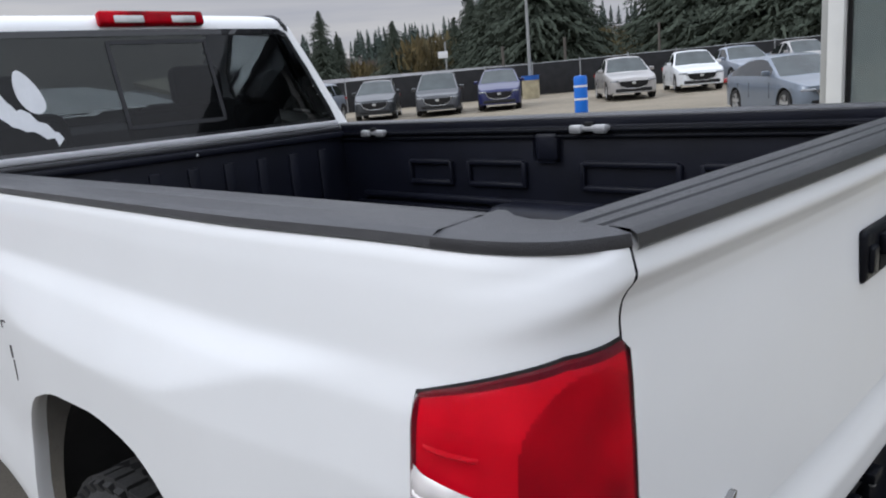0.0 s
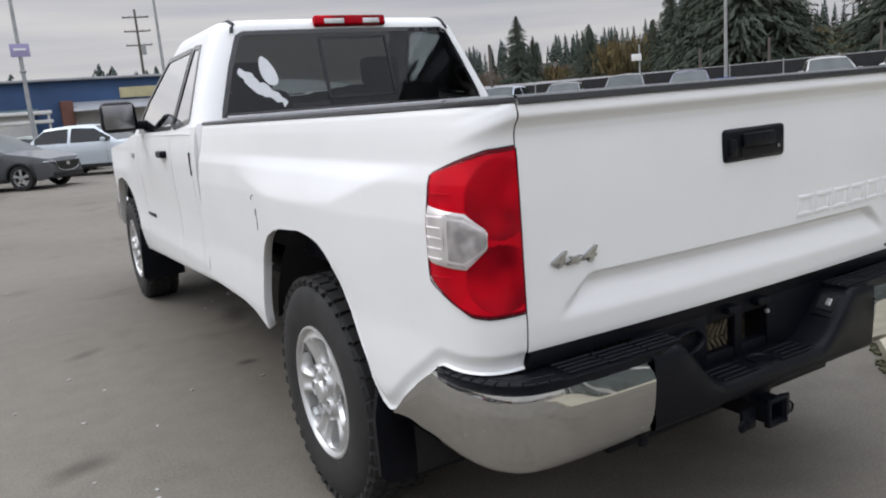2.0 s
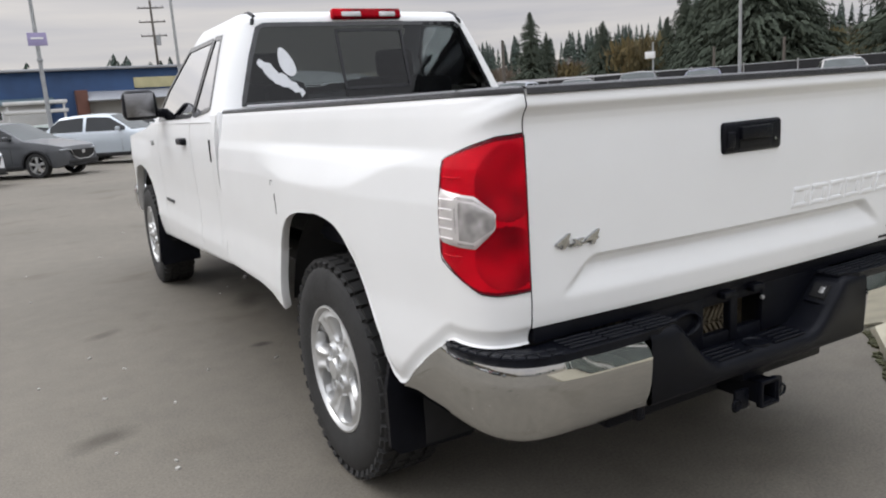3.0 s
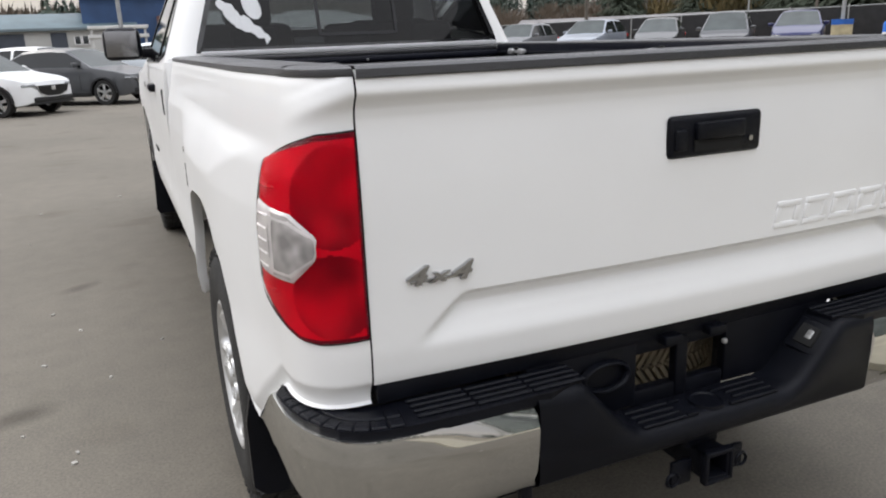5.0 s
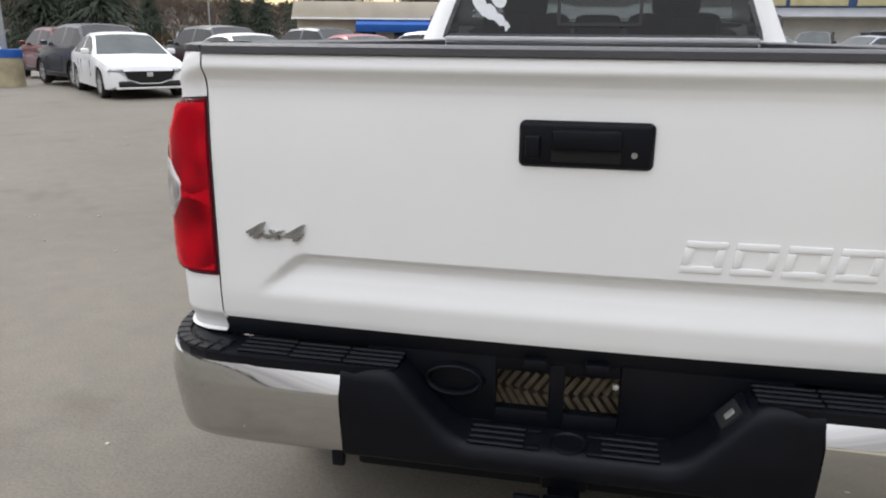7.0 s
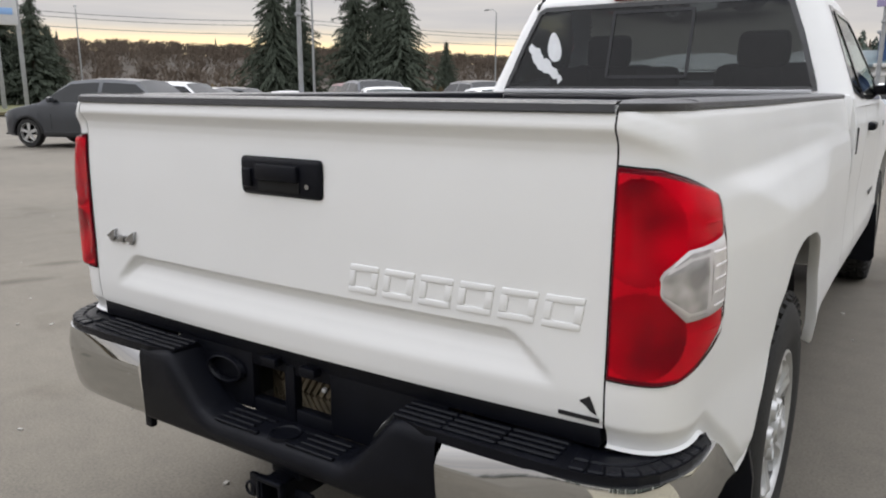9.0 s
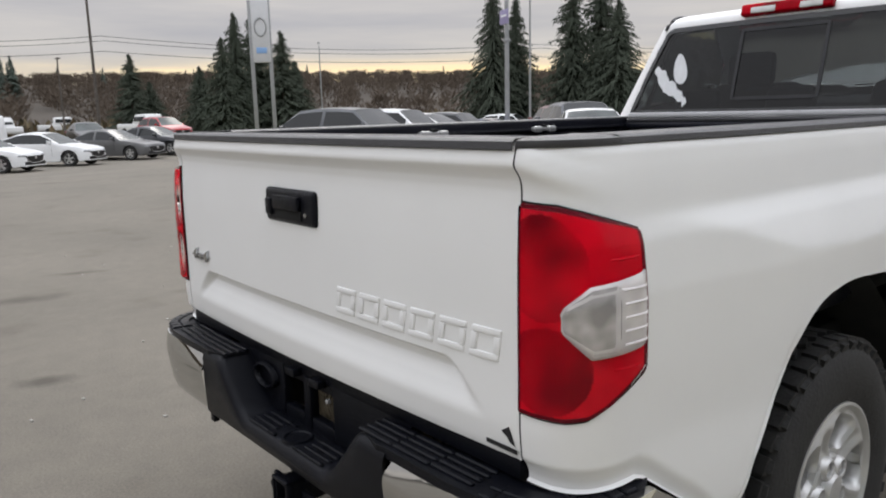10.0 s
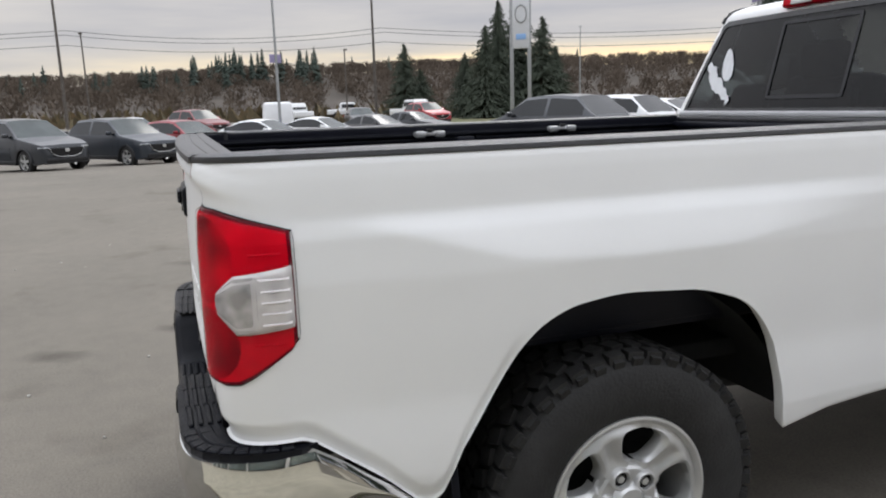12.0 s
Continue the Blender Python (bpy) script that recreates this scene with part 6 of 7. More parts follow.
# blue bollard
bol = empty("bollard", pose(17.8, 12.7, ground_z(17.8, 12.7)), "bright blue plastic bollard with white bands", "bollard")
lv, lf = lathe([(0, 0.20), (1.06, 0.20), (1.13, 0.17), (1.15, 0.0)], 24, "Z")
mesh_part("sleeve", lv, lf, M_BOLLARD, bol, angle=40)
for z in (0.42, 0.80):
    lv, lf = lathe([(z, 0.2), (z, 0.206), (z + 0.06, 0.206), (z + 0.06, 0.2)], 24, "Z")
    mesh_part("band", lv, lf, M_WHITEBAND, bol, angle=40)

# dark screened fence to the east
M_SCREEN = mat("dark_fence_screen", (0.022, 0.022, 0.024), 0.85, var=0.4, scale=2.5, bump=0.3, bump_scale=40)
fence = empty("fence", pose(0, 0, 0), "long dark screened chain-link fence", "fence")
fa, fb = Vector((49.0, 4.0, 0)), Vector((14.0, 43.0, 0))
nf = 21
for k in range(nf):
    a, b = fa.lerp(fb, k / nf), fa.lerp(fb, (k + 1) / nf)
    za = ground_z(a.x, a.y)
    d = (b - a)
    m = Matrix.Translation((a + b) / 2 + Vector((0, 0, za + 0.80))) @ Matrix.Rotation(math.atan2(d.y, d.x), 4, "Z")
    ob = part("panel", box_bm((0, 0, 0), (d.length, 0.03, 1.62), 0.004), M_SCREEN, fence)
    ob.matrix_basis = m
    part("fence_post", tube_bm([(a.x, a.y, za), (a.x, a.y, za + 1.75)], 0.035, 8), M_GALV, fence)
    part("top_rail", tube_bm([(a.x, a.y, za + 1.64), (b.x, b.y, ground_z(b.x, b.y) + 1.64)], 0.022, 6), M_GALV, fence)

# a wooden post and a small sign on a pole beyond the fence
post = empty("wooden_post", pose(26.8, 40.1, ground_z(26.8, 40.1)), "grey weathered wooden post beyond the fence", "post")
part("pole", tube_bm([(0, 0, 0), (0, 0, 4.5)], [0.12, 0.09], 10), M_WOODPOLE, post)
for px_, py_, ph_ in ((36.2, 31.0, 2.9), (39.0, 28.2, 3.1), (47.0, 26.0, 3.6)):
    stake = empty("wooden_post", pose(px_, py_, ground_z(px_, py_)), "short grey wooden post beyond the fence", "post")
    part("pole", tube_bm([(0, 0, 0), (0, 0, ph_)], [0.10, 0.08], 8), M_WOODPOLE, stake)
sign = empty("notice_sign", pose(34.1, 34.0, ground_z(34.1, 34.0), 0, 0, -45), "small white notice on a thin pole", "sign")
part("pole", tube_bm([(0, 0, 0), (0, 0, 3.55)], 0.05, 8), M_GALV, sign)
part("board", box_bm((-0.18, -0.07, 2.75), (0.62, 0.03, 0.42), 0.006), M_WHITEBAND, sign)

# ---- buildings -----------------------------------------------------------
M_BLUEWALL = mat("blue_metal_siding", (0.034, 0.082, 0.195), 0.6, var=0.3, scale=0.8)
M_PALEWALL = mat("pale_plaster", (0.50, 0.50, 0.48), 0.8, var=0.2, scale=0.6)
M_BEIGE = mat("beige_siding", (0.46, 0.41, 0.33), 0.75, var=0.15, scale=0.8)
M_ROOF = mat("grey_metal_roof", (0.33, 0.34, 0.36), 0.5, var=0.2, scale=0.7)
M_BROWN = mat("brown_cladding", (0.14, 0.062, 0.045), 0.8, var=0.3, scale=1.2)
M_DARKWIN = mat("dark_window", (0.03, 0.035, 0.04), 0.1, coat=0.5)
M_YEL = mat("pale_yellow_board", (0.52, 0.48, 0.28), 0.7, var=0.2, scale=1.5)
M_AWN = mat("blue_awning", (0.02, 0.11, 0.42), 0.6, var=0.15, scale=1.0)
M_COLUMN_PALE = mat("pale_porch_paint", (0.62, 0.62, 0.60), 0.6, var=0.15, scale=2)
shop = empty("shop_building", pose(0, 0, 0), "long blue metal-sided shop building with grey roof", "building")
part("wall", box_bm((11.75, 64.0, 2.53), (28.5, 12.0, 5.06), 0.05), M_BLUEWALL, shop)
part("roof", box_bm((11.75, 63.9, 5.15), (28.8, 12.8, 0.17), 0.04), M_ROOF, shop)
part("lower_wall", box_bm((14.3, 57.9, 1.5), (22.4, 0.25, 3.0), 0.02), M_PALEWALL, shop)
part("canopy", box_bm((14.3, 57.3, 3.22), (22.4, 1.8, 0.12), 0.03, Matrix.Rotation(radians(22), 4, "X")), M_ROOF, shop)
for bx, bw in ((8.2, 3.6), (11.5, 2.6), (15.0, 3.8), (19.5, 4.0)):
    part("fascia_board", box_bm((bx, 57.93, 4.05), (bw, 0.14, 0.75), 0.02), M_YEL, shop)
part("brown_bay", box_bm((2.75, 57.4, 1.85), (0.78, 1.2, 3.6), 0.03), M_BROWN, shop)
for k in range(3, 9):
    wn_ = part("window", box_bm((-5.0 + 3.4 * k, 57.76, 1.35), (1.7, 0.08, 1.1), 0.01), M_DARKWIN, shop)
    part("frame", box_bm((-5.0 + 3.4 * k, 57.74, 0.78), (1.8, 0.10, 0.07), 0.01), M_WHITEBAND, wn_)
annex = empty("annex_building", pose(0, 0, 0), "low pale shop with a dull teal metal roof and garage door", "building")
part("wall", box_bm((-5.0, 59.6, 1.5), (11.4, 4.0, 3.0), 0.04), M_PALEWALL, annex)
part("roof", box_bm((-5.0, 58.9, 3.52), (12.0, 3.4, 0.14), 0.03, Matrix.Rotation(radians(18), 4, "X")), mat("dull_teal_metal_roof", (0.115, 0.165, 0.185), 0.5, var=0.25, scale=0.9), annex)
part("fascia_board", box_bm((-5.0, 57.3, 2.96), (12.0, 0.08, 0.20), 0.02), mat("grey_teal_fascia", (0.15, 0.19, 0.21), 0.6, var=0.2, scale=1.0), annex)
for gx_ in (-7.4, -4.1):
    part("garage_door", box_bm((gx_, 57.58, 1.38), (1.0 if gx_ > -5 else 2.4, 0.08, 2.7), 0.01), mat("slate_garage_door", (0.055, 0.065, 0.085), 0.6, var=0.2, scale=1.5), annex)
for wx_ in (-2.95, -2.45):
    wn_ = part("window", box_bm((wx_, 57.57, 2.2), (0.34, 0.06, 0.50), 0.01), M_DARKWIN, annex)
    for fx_ in (-0.20, 0.20):
        part("frame", box_bm((wx_ + fx_, 57.55, 2.2), (0.07, 0.10, 0.62), 0.01), M_WHITEBAND, wn_)
    part("frame", box_bm((wx_, 57.55, 1.90), (0.47, 0.10, 0.07), 0.01), M_WHITEBAND, wn_)
for pz_ in (2.25, 2.78):
    part("porch_roof", box_bm((-0.4, 50.2, pz_), (3.4, 1.8, 0.20), 0.03), M_COLUMN_PALE, annex)
for px_ in (-1.9, 1.1):
    part("porch_post", box_bm((px_, 49.5, 1.30), (0.12, 0.12, 2.8), 0.01), M_COLUMN_PALE, annex)
beige = empty("beige_building", pose(-14.6, 51.5, -0.1, 0, 0, 12), "low beige building with a bright blue awning", "building")
part("wall", box_bm((0, 0, 1.3), (12.0, 6.0, 2.6), 0.04), M_BEIGE, beige)
part("roof", box_bm((0, -0.2, 3.1), (12.6, 6.8, 1.1), 0.08, taper=(0.97, 0.92)), M_BEIGE, beige)
part("awning", box_bm((1.6, -3.6, 2.15), (7.2, 1.3, 0.55), 0.05, Matrix.Rotation(radians(18), 4, "X")), M_AWN, beige)
part("gutter", box_bm((0, -3.62, 2.56), (12.5, 0.12, 0.12), 0.02), M_WHITEBAND, beige)
for k in range(4):
    wn_ = part("window", box_bm((-4.2 + 2.7 * k, -3.02, 1.25), (1.5, 0.08, 1.0), 0.01), M_DARKWIN, beige)
    part("frame", box_bm((-4.2 + 2.7 * k, -3.04, 0.72), (1.6, 0.10, 0.07), 0.01), M_WHITEBAND, wn_)
far_shed = empty("grey_shed", pose(44.0, 52.0, 0.6, 0, 0, -40), "low pale grey shed beyond the fence", "building")
part("wall", box_bm((0, 0, 0.7), (26.0, 5.0, 1.4), 0.04), mat("pale_grey_siding", (0.30, 0.29, 0.28), 0.8, var=0.3, scale=0.8), far_shed)
part("roof", box_bm((0, 0, 1.7), (27.0, 5.8, 0.6), 0.05, taper=(0.98, 0.5)), mat("weathered_roof", (0.24, 0.23, 0.23), 0.8, var=0.3, scale=0.8), far_shed)

# showroom: white columns with tall panes
show = empty("showroom", pose(0, 0, 0), "glass-fronted showroom with white columns", "building")
M_COLUMN = mat("white_column_paint", (0.74, 0.74, 0.72), 0.5, var=0.05, scale=3)
M_PANE = mat("showroom_glass", (0.55, 0.62, 0.60), 0.02, trans=0.9, ior=1.5)
for k in range(7):
    y = 2.55 - 3.4 * k
    col = part("column", box_bm((8.05, y, 3.4), (0.17, 0.17, 6.8), 0.01), M_COLUMN, show)
    if k < 6:
        pn = part("pane", box_bm((8.10, y - 1.70, 3.2), (0.02, 3.20, 6.0), 0.002), M_PANE, show)
        pn.visible_shadow = False
        for yy in (y - 0.12, y - 3.28):
            part("mullion", box_bm((8.10, yy, 3.2), (0.06, 0.05, 6.2), 0.004), M_GAP, show)
        part("bottom_rail", box_bm((8.10, y - 1.70, 0.16), (0.08, 3.2, 0.16), 0.006), M_GAP, show)
part("fascia", box_bm((12.6, -8.0, 7.4), (9.8, 22.0, 1.4), 0.04), mat("charcoal_fascia_panels", (0.045, 0.05, 0.06), 0.4, var=0.2, scale=1.0), show)
part("back_wall", box_bm((17.0, -8.0, 3.4), (0.2, 21.4, 6.8), 0.02), mat("green_grey_wall", (0.12, 0.17, 0.15), 0.8, var=0.3, scale=1.0), show)
part("side_wall", box_bm((12.6, 2.72, 3.4), (8.8, 0.12, 6.8), 0.01), M_PALEWALL, show)
part("end_wall", box_bm((12.6, -18.6, 3.4), (8.8, 0.2, 6.8), 0.01), M_PALEWALL, show)
part("floor_slab", box_bm((12.6, -8.0, 0.08), (8.9, 21.0, 0.10), 0.01), mat("polished_floor", (0.35, 0.34, 0.32), 0.25, var=0.1, scale=2), show)

# parked pickups and the box van, far to the west
def far_pickup(x, y, az, rgb, label):
    top = empty("pickup_truck", pose(x, y, ground_z(x, y), 0, 0, -az), label, "pickup truck")
    mp = paint(rgb)
    bm = bmesh.new()
    add_box(bm, (0, 0, 0.80), (1.9, 5.4, 0.56), 0.10)
    part("body", bm, mp, top)
    part("cab", box_bm((0, 0.35, 1.45), (1.7, 2.1, 0.78), 0.12, taper=(0.86, 0.72)), mp, top)
    for s in (-1, 1):
        part("side_window", box_bm((s * 0.80, 0.35, 1.46), (0.06, 1.45, 0.38), 0.02, Matrix.Rotation(-s * 0.16, 4, "Y")), M_CARGLASS, top)
        for yy in (-1.65, 1.75):
            lv, lf = lathe([(s * 0.72, 0.0), (s * 0.72, 0.38), (s * 0.96, 0.38), (s * 0.97, 0.24), (s * 0.95, 0.0)], 20, "X")
            mesh_part("wheel", [(a, b + yy, c + 0.38) for a, b, c in lv], lf, M_RUBBER, top, angle=30)
    part("windshield", box_bm((0, 1.22, 1.45), (1.35, 0.06, 0.46), 0.02, Matrix.Rotation(radians(38), 4, "X")), M_CARGLASS, top)
    part("bed_opening", box_bm((0, -1.75, 1.06), (1.55, 1.7, 0.06), 0.02), M_GAP, top)
    part("bumper", box_bm((0, 2.68, 0.62), (1.8, 0.12, 0.22), 0.04), M_SILVER, top)
    return top


far_pickup(-61.23, 20.32, 75, WHITE, "white pickup truck parked across the road")
far_pickup(-83.6, 19.75, -172, WHITE, "white pickup truck far across the road")
far_pickup(-70.13, 11.22, 80, WHITE, "white pickup truck by the yard")
van = empty("box_van", pose(-43.58, 6.11, -0.4, 0, 0, 82), "white box van parked behind the cars", "van")
part("body", box_bm((0, 0, 1.25), (1.9, 4.8, 1.9), 0.18, taper=(0.86, 0.94), seg=3), paint(WHITE), van)
part("hood", box_bm((0, 2.6, 0.8), (1.8, 0.9, 0.8), 0.15), paint(WHITE), van)
part("windshield", box_bm((0, 2.36, 1.55), (1.5, 0.08, 0.7), 0.03, Matrix.Rotation(radians(20), 4, "X")), M_CARGLASS, van)
for s in (-1, 1):
    for yy in (-1.5, 2.1):
        lv, lf = lathe([(s * 0.72, 0.0), (s * 0.72, 0.35), (s * 0.95, 0.35), (s * 0.95, 0.0)], 20, "X")
        mesh_part("wheel", [(a, b + yy, c + 0.35) for a, b, c in lv], lf, M_RUBBER, van, angle=30)

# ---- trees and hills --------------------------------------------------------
# needle colour lightened and blued to put distance haze into it
M_NEEDLE = mat("hazy_conifer_needles", (0.084, 0.098, 0.074), 0.9, color2=(0.062, 0.075, 0.057), scale=0.5, per=0.1, spec=0.1)
# paler bluish base colour carries the haze of the far woods
M_NEEDLE_FAR = mat("hazy_far_conifer_needles", (0.080, 0.100, 0.082), 0.9, color2=(0.052, 0.068, 0.060), scale=0.06, per=0.2, spec=0.1)
M_BARK = mat("tree_bark", (0.07, 0.055, 0.042), 0.9, var=0.4, scale=4)
M_TWIG = mat("bare_winter_twigs", (0.130, 0.105, 0.083), 0.95, color2=(0.100, 0.081, 0.064), scale=0.04, per=0.08, spec=0.1)
M_HILL = mat("brown_wooded_hill", (0.066, 0.053, 0.041), 0.95, color2=(0.050, 0.041, 0.032), scale=0.06)
M_AUTUMN = mat("olive_brown_leaves", (0.150, 0.112, 0.050), 0.95, color2=(0.070, 0.072, 0.038), scale=0.10, per=0.35)
M_GRASS = mat("rough_grass", (0.085, 0.105, 0.035), 0.95, color2=(0.13, 0.11, 0.06), scale=0.8)
M_SHRUB = mat("dry_shrub", (0.12, 0.085, 0.045), 0.95, color2=(0.06, 0.055, 0.03), scale=2.0, per=0.4)


def conifer_mesh(seed, levels=66, per=24, sprays=20, full=1.0, droop=0.35):
    """Needle sprays on drooping limbs round a unit-high trunk."""
    rng = np.random.default_rng(seed)
    verts, faces = [], []
    for lv_ in range(levels):
        t = (lv_ + rng.uniform(0, 0.6)) / levels
        z = 0.07 + 0.92 * t
        reach = full * 0.20 * (1 - t) ** 0.85 * rng.uniform(0.75, 1.15) + 0.012
        for k in range(max(4, int(per * (1 - 0.5 * t)))):
            if rng.random() < 0.10:
                continue
            a = rng.uniform(0, 2 * math.pi)
            zl = z + rng.uniform(-1.3, 1.3) / levels
            r = reach * rng.uniform(0.35, 1.18)
            ca, sa = math.cos(a), math.sin(a)
            for s in range(sprays):
                f0 = (s + 0.1) / sprays
                f1 = min(1.06, f0 + 1.3 / sprays)
                w = 0.085 * r * (1.2 - f0) * rng.uniform(0.4, 1.2) + 0.0015
                z0, z1 = zl - droop * r * f0 ** 1.4 + rng.uniform(-0.008, 0.008), zl - droop * r * f1 ** 1.4 - 0.012 * rng.uniform(0.2, 1.4)
                side_ = rng.choice((-1, 1))
                off = w * rng.uniform(0.3, 1.0) * side_
                n = len(verts)
                verts += [(ca * r * f0, sa * r * f0, z0), (ca * r * f1 - sa * off, sa * r * f1 + ca * off, z1), (ca * r * f1 - sa * off * 0.2, sa * r * f1 + ca * off * 0.2, z1 - 0.010 * rng.uniform(0.3, 1.3)),
                          (ca * r * f0 + sa * off * 0.7, sa * r * f0 - ca * off * 0.7, z0 - 0.007)]
                faces.append((n, n + 1, n + 2, n + 3))
    return verts, faces


CONIFERS = []
for seed, kw in ((1, {}), (2, dict(full=1.25, droop=0.5)), (3, dict(full=0.85)), (4, dict(full=1.9, levels=52, per=30, sprays=24, droop=0.15))):
    v, f = conifer_mesh(seed, **kw)
    me = bpy.data.meshes.new("crown")
    me.from_pydata(v, [], f)
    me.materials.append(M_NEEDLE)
    tv, tf = lathe([(0, 0.018), (0.3, 0.013), (0.7, 0.006), (1.0, 0.001)], 8, "Z")
    mt = bpy.data.meshes.new("trunk")
    mt.from_pydata(tv, [], tf)
    mt.materials.append(M_BARK)
    CONIFERS.append((me, mt))


def conifer(x, y, h, kind, wide=1.0, turn=0.0):
    wide *= 1.55 if kind != 3 else 1.15
    top = empty("conifer_tree", Matrix.Translation((x, y, ground_z(x, y) - 0.05)) @ Matrix.Rotation(turn, 4, "Z") @ Matrix.Diagonal((h * wide, h * wide, h, 1)), "dark green conifer with uneven drooping limbs", "tree", "conifers")
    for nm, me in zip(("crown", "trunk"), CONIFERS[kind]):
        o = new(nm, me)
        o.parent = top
    return top


def polar(az, d, ox=0.0, oy=-1.0):
    return ox + d * math.sin(radians(az)), oy + d * math.cos(radians(az))


rng = random.Random(21)
# by the pylon sign and along the road
for az, d, h, kind, wide in ((-65.2, 66, 8.2, 0, 1.0), (-64.2, 68, 10.5, 1, 0.8), (-62.8, 70, 11.5, 0, 0.85), (-60.9, 68, 8.9, 2, 1.2), (-60.0, 70, 6.5, 0, 1.2), (-66.9, 72, 6.2, 1, 1.1),
                             (-70.4, 75, 5.0, 0, 1.4), (-71.6, 74, 7.4, 2, 1.2), (-44.9, 66, 12.5, 1, 0.75), (-43.2, 68, 11.5, 0, 0.8), (-38.9, 64, 14.0, 3, 0.50), (-36.9, 66, 15.0, 3, 0.56),
                             (-35.5, 62, 10.5, 1, 1.0), (-20.9, 66, 12.5, 3, 0.6), (-19.2, 68, 11.0, 1, 1.1), (-32.3, 90, 7.0, 0, 1.0), (-26.5, 95, 7.8, 2, 1.1), (-24.8, 95, 8.6, 0, 1.0)):
    conifer(*polar(az, d), h, kind, wide, rng.uniform(0, 6))
# to the north-east
for az, d, h, kind, wide in ((35.9, 92, 12.0, 2, 1.2), (37.1, 95, 9.4, 3, 0.7), (41.2, 90, 9.8, 1, 1.2), (45.8, 88, 9.4, 2, 1.2), (47.0, 84, 12.6, 1, 1.0), (48.4, 78, 13.2, 3, 0.7), (50.0, 74, 16.5, 3, 0.8), (51.6, 72, 17.0, 1, 1.1),
                             (53.0, 74, 16.0, 3, 0.9), (54.2, 72, 13.0, 1, 1.0), (60.8, 66, 12.5, 3, 0.9), (62.8, 64, 14.5, 1, 1.2), (65.2, 62, 13.0, 3, 1.0), (68.2, 60, 14.0, 1, 1.2), (71.2, 58, 13.0, 3, 1.0), (74.8, 58, 14.0, 1, 1.2)):
    conifer(*polar(az, d), h * (0.86 if az < 47.5 else 1.0), kind, wide, rng.uniform(0, 6))

# rolling ground that carries the woods, all round; the unseen south added for reflections
def hill_z(az, d):
    """Height of the land beyond the lots; az in degrees."""
    west = math.exp(-((az + 65) / 55) ** 2)
    east = math.exp(-((az - 55) / 32) ** 2)
    rise = float(smooth01(110, 330, d))
    return -0.3 + rise * (12.5 * west + 15.0 * east + 3.0) + 0.8 * noise.noise(Vector((az * 0.09, d * 0.02, 0))) * rise


az_list = np.linspace(-180, 180, 181)
dl = [100, 115, 135, 160, 190, 225, 265, 310, 360, 420]
hv, hf = grid(lambda a, d: (d * math.sin(radians(a)), d * math.cos(radians(a)) - 1, hill_z(a, d)), az_list, dl)
hills = mesh_part("hillside", hv, hf, M_HILL)
tagged(hills, "brown wooded hillside in the distance", "hillside", kind="structure")


def scatter(name, spots, maker, material, label, category):
    verts, faces = [], []
    for x, y, z, h, w, seed in spots:
        v, f = maker(seed)
        n = len(verts)
        verts += [(x + a * w, y + b * w, z + c * h) for a, b, c in v]
        faces += [tuple(i + n for i in q) for q in f]
    ob = mesh_part(name, verts, faces, material, smooth=False)
    return tagged(ob, label, category, kind="stuff")


def far_conifer(seed):
    r = random.Random(seed % 12)
    verts, faces = [], []
    for k in range(30):
        t = k / 30
        rad = (0.17 * (1 - t) + 0.015) * r.uniform(0.75, 1.1)
        for j in range(6):
            a = r.uniform(0, 6.28)
            q = rad * r.uniform(0.6, 1.15)
            z = 0.06 + 0.94 * t
            n = len(verts)
            c, s = math.cos(a), math.sin(a)
            verts += [(c * q * 0.2, s * q * 0.2, z + 0.045), (c * q - s * q * 0.38, s * q + c * q * 0.38, z - 0.015), (c * q + s * q * 0.38, s * q - c * q * 0.38, z - 0.025)]
            faces.append((n, n + 1, n + 2))
    return verts, faces


def bare_tree(seed):
    r = random.Random(seed % 12 + 50)
    verts, faces = [(0.010, 0, 0), (-0.010, 0, 0), (0, 0, 0.75)], [(0, 1, 2)]
    for k in range(90):
        z = r.uniform(0.05, 0.70)
        a, up, ln = r.uniform(0, 6.28), r.uniform(0.3, 1.7), r.uniform(0.15, 0.40)
        c, s = math.cos(a), math.sin(a)
        ex, ey, ez = c * ln * 0.75 + r.uniform(-0.1, 0.1), s * ln * 0.75 + r.uniform(-0.1, 0.1), z + up * ln * 0.70
        x0, y0 = c * r.uniform(0, 0.15), s * r.uniform(0, 0.15)
        n = len(verts)
        w = r.uniform(0.005, 0.013)
        verts += [(x0 - s * w, y0 + c * w, z), (x0 + s * w, y0 - c * w, z), (ex, ey, ez)]
        faces.append((n, n + 1, n + 2))
    return verts, faces


def clump_tree(seed):
    """A round, twiggy crown of small flakes on a thin stem."""
    r = random.Random(seed % 16 + 90)
    verts, faces = [(0.012, 0, 0), (-0.012, 0, 0), (0, 0, 0.6)], [(0, 1, 2)]
    for k in range(130):
        a, z = r.uniform(0, 6.28), 0.02 + 0.86 * r.random() ** 0.9
        rad = 0.42 * math.sqrt(max(0.02, 1 - ((z - 0.42) / 0.60) ** 2)) * r.uniform(0.3, 1.1)
        x, y, w, h = rad * math.cos(a), rad * math.sin(a), r.uniform(0.012, 0.045), r.uniform(0.08, 0.22)
        n = len(verts)
        verts += [(x - w * math.sin(a), y + w * math.cos(a), z), (x + w * math.sin(a), y - w * math.cos(a), z), (x * 1.15 + r.uniform(-w, w), y * 1.15 + r.uniform(-w, w), z + h)]
        faces.append((n, n + 1, n + 2))
    return verts, faces


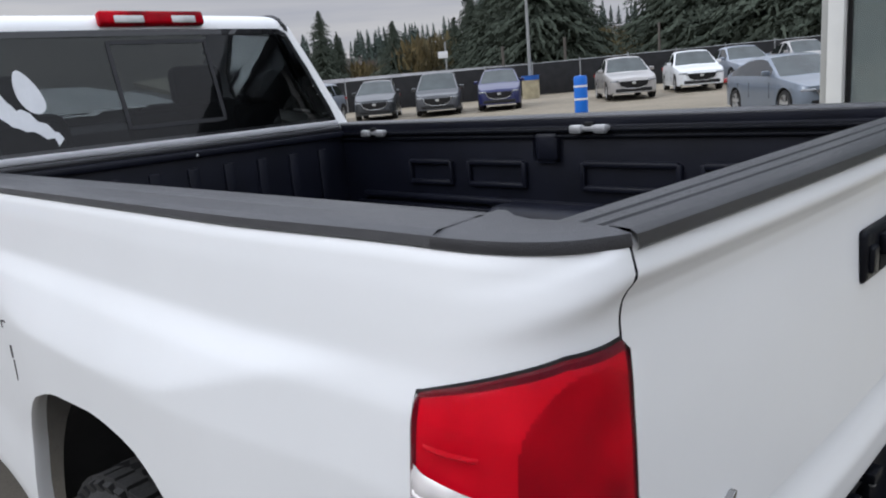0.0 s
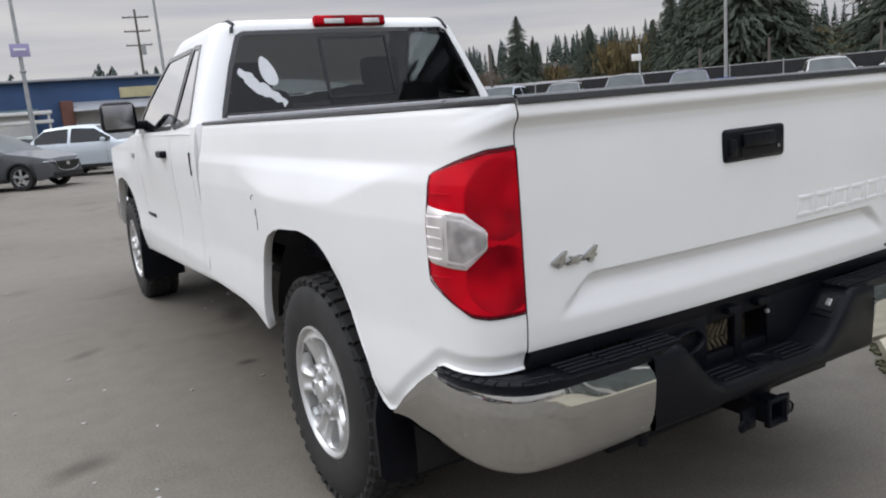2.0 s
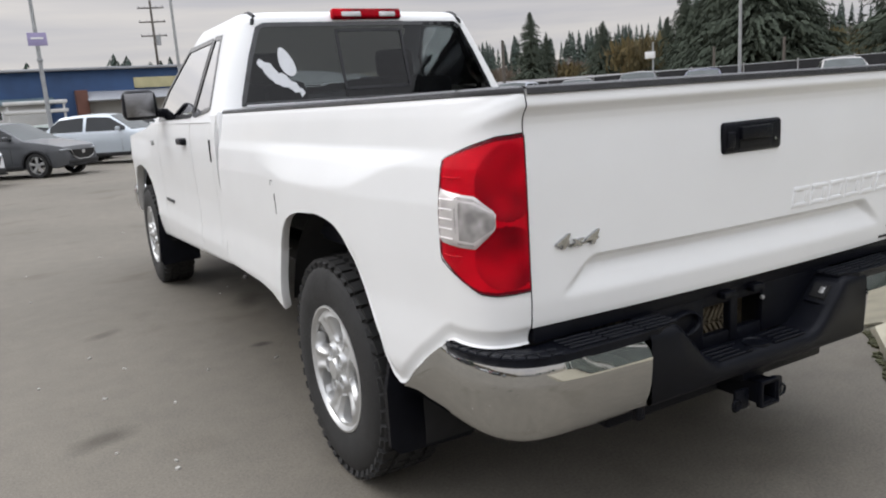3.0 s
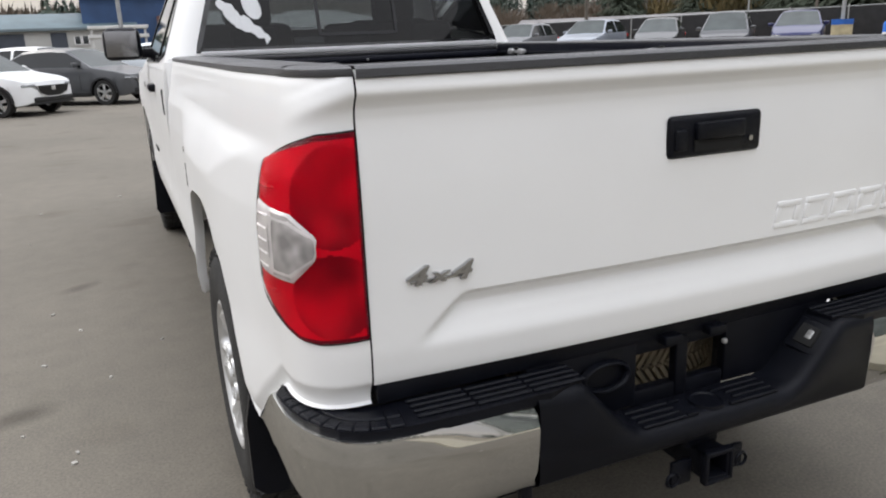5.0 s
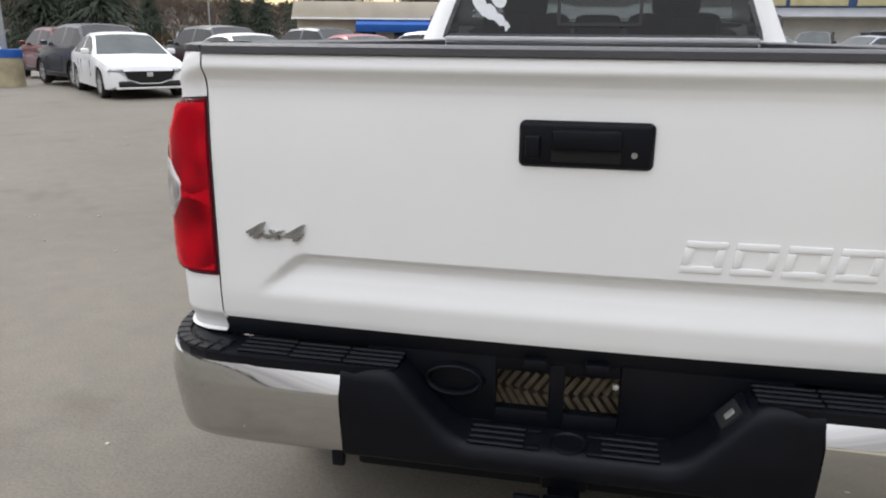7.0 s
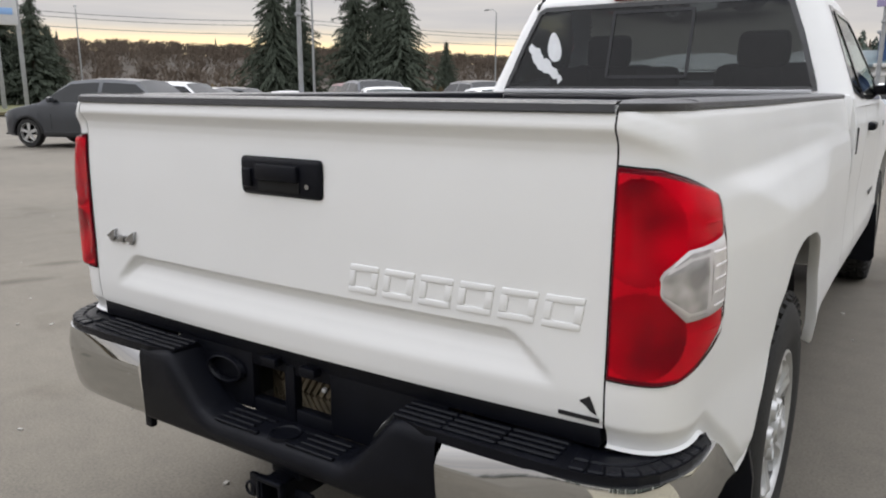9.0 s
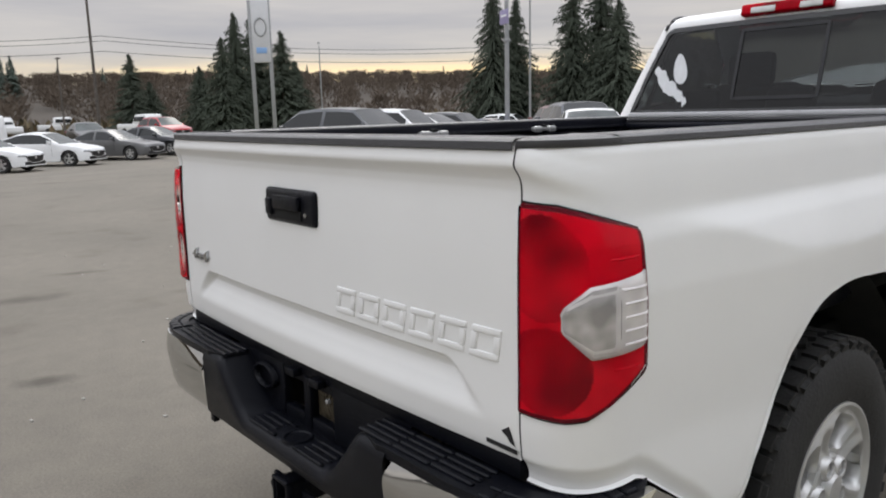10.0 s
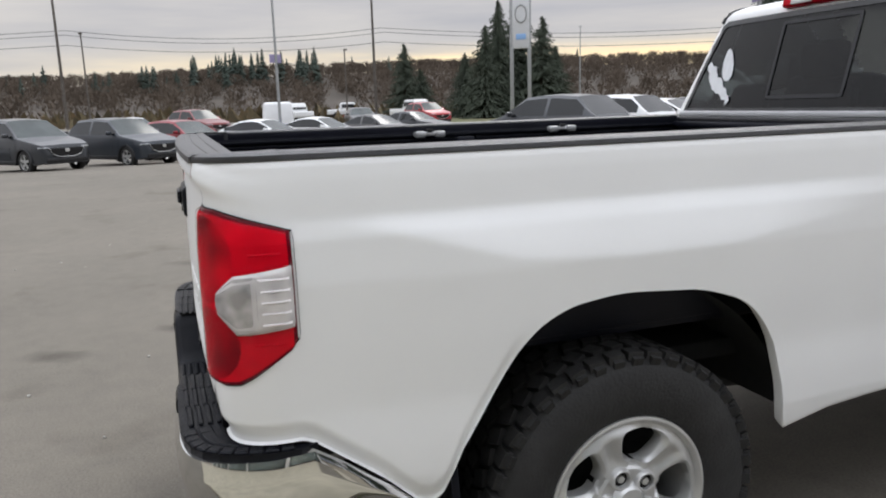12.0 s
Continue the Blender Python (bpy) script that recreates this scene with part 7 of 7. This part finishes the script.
def spots(n, az0, az1, d0, d1, h0, h1, wide, seed):
    r = random.Random(seed)
    out = []
    for k in range(n):
        a, d = r.uniform(az0, az1), d0 + (d1 - d0) * math.sqrt(r.random())
        h = r.uniform(h0, h1)
        out.append((d * math.sin(radians(a)), d * math.cos(radians(a)) - 1, hill_z(a, d) if d > 100 else ground_z(d * math.sin(radians(a)), 0) - 0.1, h, h * wide, r.randrange(10 ** 6)))
    return out


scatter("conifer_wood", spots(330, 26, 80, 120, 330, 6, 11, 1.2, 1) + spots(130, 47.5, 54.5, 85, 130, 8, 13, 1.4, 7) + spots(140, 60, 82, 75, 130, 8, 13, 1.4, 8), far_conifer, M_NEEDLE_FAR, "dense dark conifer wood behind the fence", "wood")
# the last group, az 80 to 235, is unseen wood added to the south
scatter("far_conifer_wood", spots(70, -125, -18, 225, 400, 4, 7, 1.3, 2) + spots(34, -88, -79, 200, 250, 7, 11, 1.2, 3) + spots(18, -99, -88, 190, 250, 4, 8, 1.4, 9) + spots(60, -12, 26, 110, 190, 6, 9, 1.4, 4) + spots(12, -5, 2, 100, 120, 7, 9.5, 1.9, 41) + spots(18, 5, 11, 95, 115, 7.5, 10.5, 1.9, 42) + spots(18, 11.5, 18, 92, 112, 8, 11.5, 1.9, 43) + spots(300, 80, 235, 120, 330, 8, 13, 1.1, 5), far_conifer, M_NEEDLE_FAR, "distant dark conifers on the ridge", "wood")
scatter("bare_wood", spots(2700, -130, -12, 105, 330, 2.8, 4.8, 1.3, 6) + spots(190, -14, -0.8, 110, 175, 6.0, 9.0, 1.1, 61) + spots(150, 24, 62, 100, 150, 4, 6.5, 0.9, 11), clump_tree, M_TWIG, "brown leafless winter wood", "wood")
scatter("ridge_trees", spots(130, -130, -12, 240, 340, 3.5, 6.5, 0.8, 16) + spots(40, 24, 62, 95, 150, 5, 8, 0.9, 17), bare_tree, M_TWIG, "bare thin trees along the ridge", "trees")
scatter("autumn_wood", spots(34, 42.3, 46.8, 84, 100, 4.5, 7.0, 1.0, 21) + spots(46, 55.0, 60.0, 80, 110, 3.5, 6.0, 1.1, 22) + spots(30, 36, 42, 90, 110, 3, 4.5, 1.2, 23), clump_tree, M_AUTUMN, "olive and rust-brown autumn trees", "trees")

# planted island by the road: grass, kerb, dry shrubs
iz = ground_z(-48, 14)
outl = [(-58.0, 10.0), (-44.0, 11.0), (-41.0, 13.0), (-41.5, 16.0), (-44.0, 30.0), (-60.0, 40.0), (-66.0, 30.0), (-64.0, 18.0)]
island = part("verge", slab([(a, b) for a, b in outl], 0.16, "Z", iz - 0.05), M_GRASS, smooth=False)
tagged(island, "rough grass verge around the pylon sign", "verge", kind="structure")
rng = random.Random(5)
verts, faces = [], []
for k in range(900):
    t = rng.random()
    x = -58 + 16.5 * t + rng.uniform(-0.4, 0.4)
    y = 10.8 + 1.2 * t + rng.uniform(-0.2, 1.6)
    h, a, w = rng.uniform(0.25, 0.75), rng.uniform(0, 6.28), rng.uniform(0.08, 0.25)
    n = len(verts)
    z = iz + 0.08
    verts += [(x - w * math.cos(a), y - w * math.sin(a), z), (x + w * math.cos(a), y + w * math.sin(a), z), (x + rng.uniform(-0.3, 0.3), y + rng.uniform(-0.3, 0.3), z + h)]
    faces.append((n, n + 1, n + 2))
shr = mesh_part("shrubs", verts, faces, M_SHRUB, smooth=False)
tagged(shr, "low dry brown shrubs along the island kerb", "shrubs", kind="stuff")
verts, faces = [], []
for k in range(1600):
    a, d = rng.uniform(-130, -15), rng.uniform(80, 112)
    x, y = polar(a, d)
    h, b, w = rng.uniform(0.5, 2.0), rng.uniform(0, 6.28), rng.uniform(0.4, 1.4)
    n = len(verts)
    verts += [(x - w * math.cos(b), y - w * math.sin(b), -0.2), (x + w * math.cos(b), y + w * math.sin(b), -0.2), (x + rng.uniform(-1, 1), y + rng.uniform(-1, 1), h)]
    faces.append((n, n + 1, n + 2))
brush = mesh_part("brush", verts, faces, M_SHRUB, smooth=False)
tagged(brush, "dry brown brush at the wood's edge", "brush", kind="stuff")
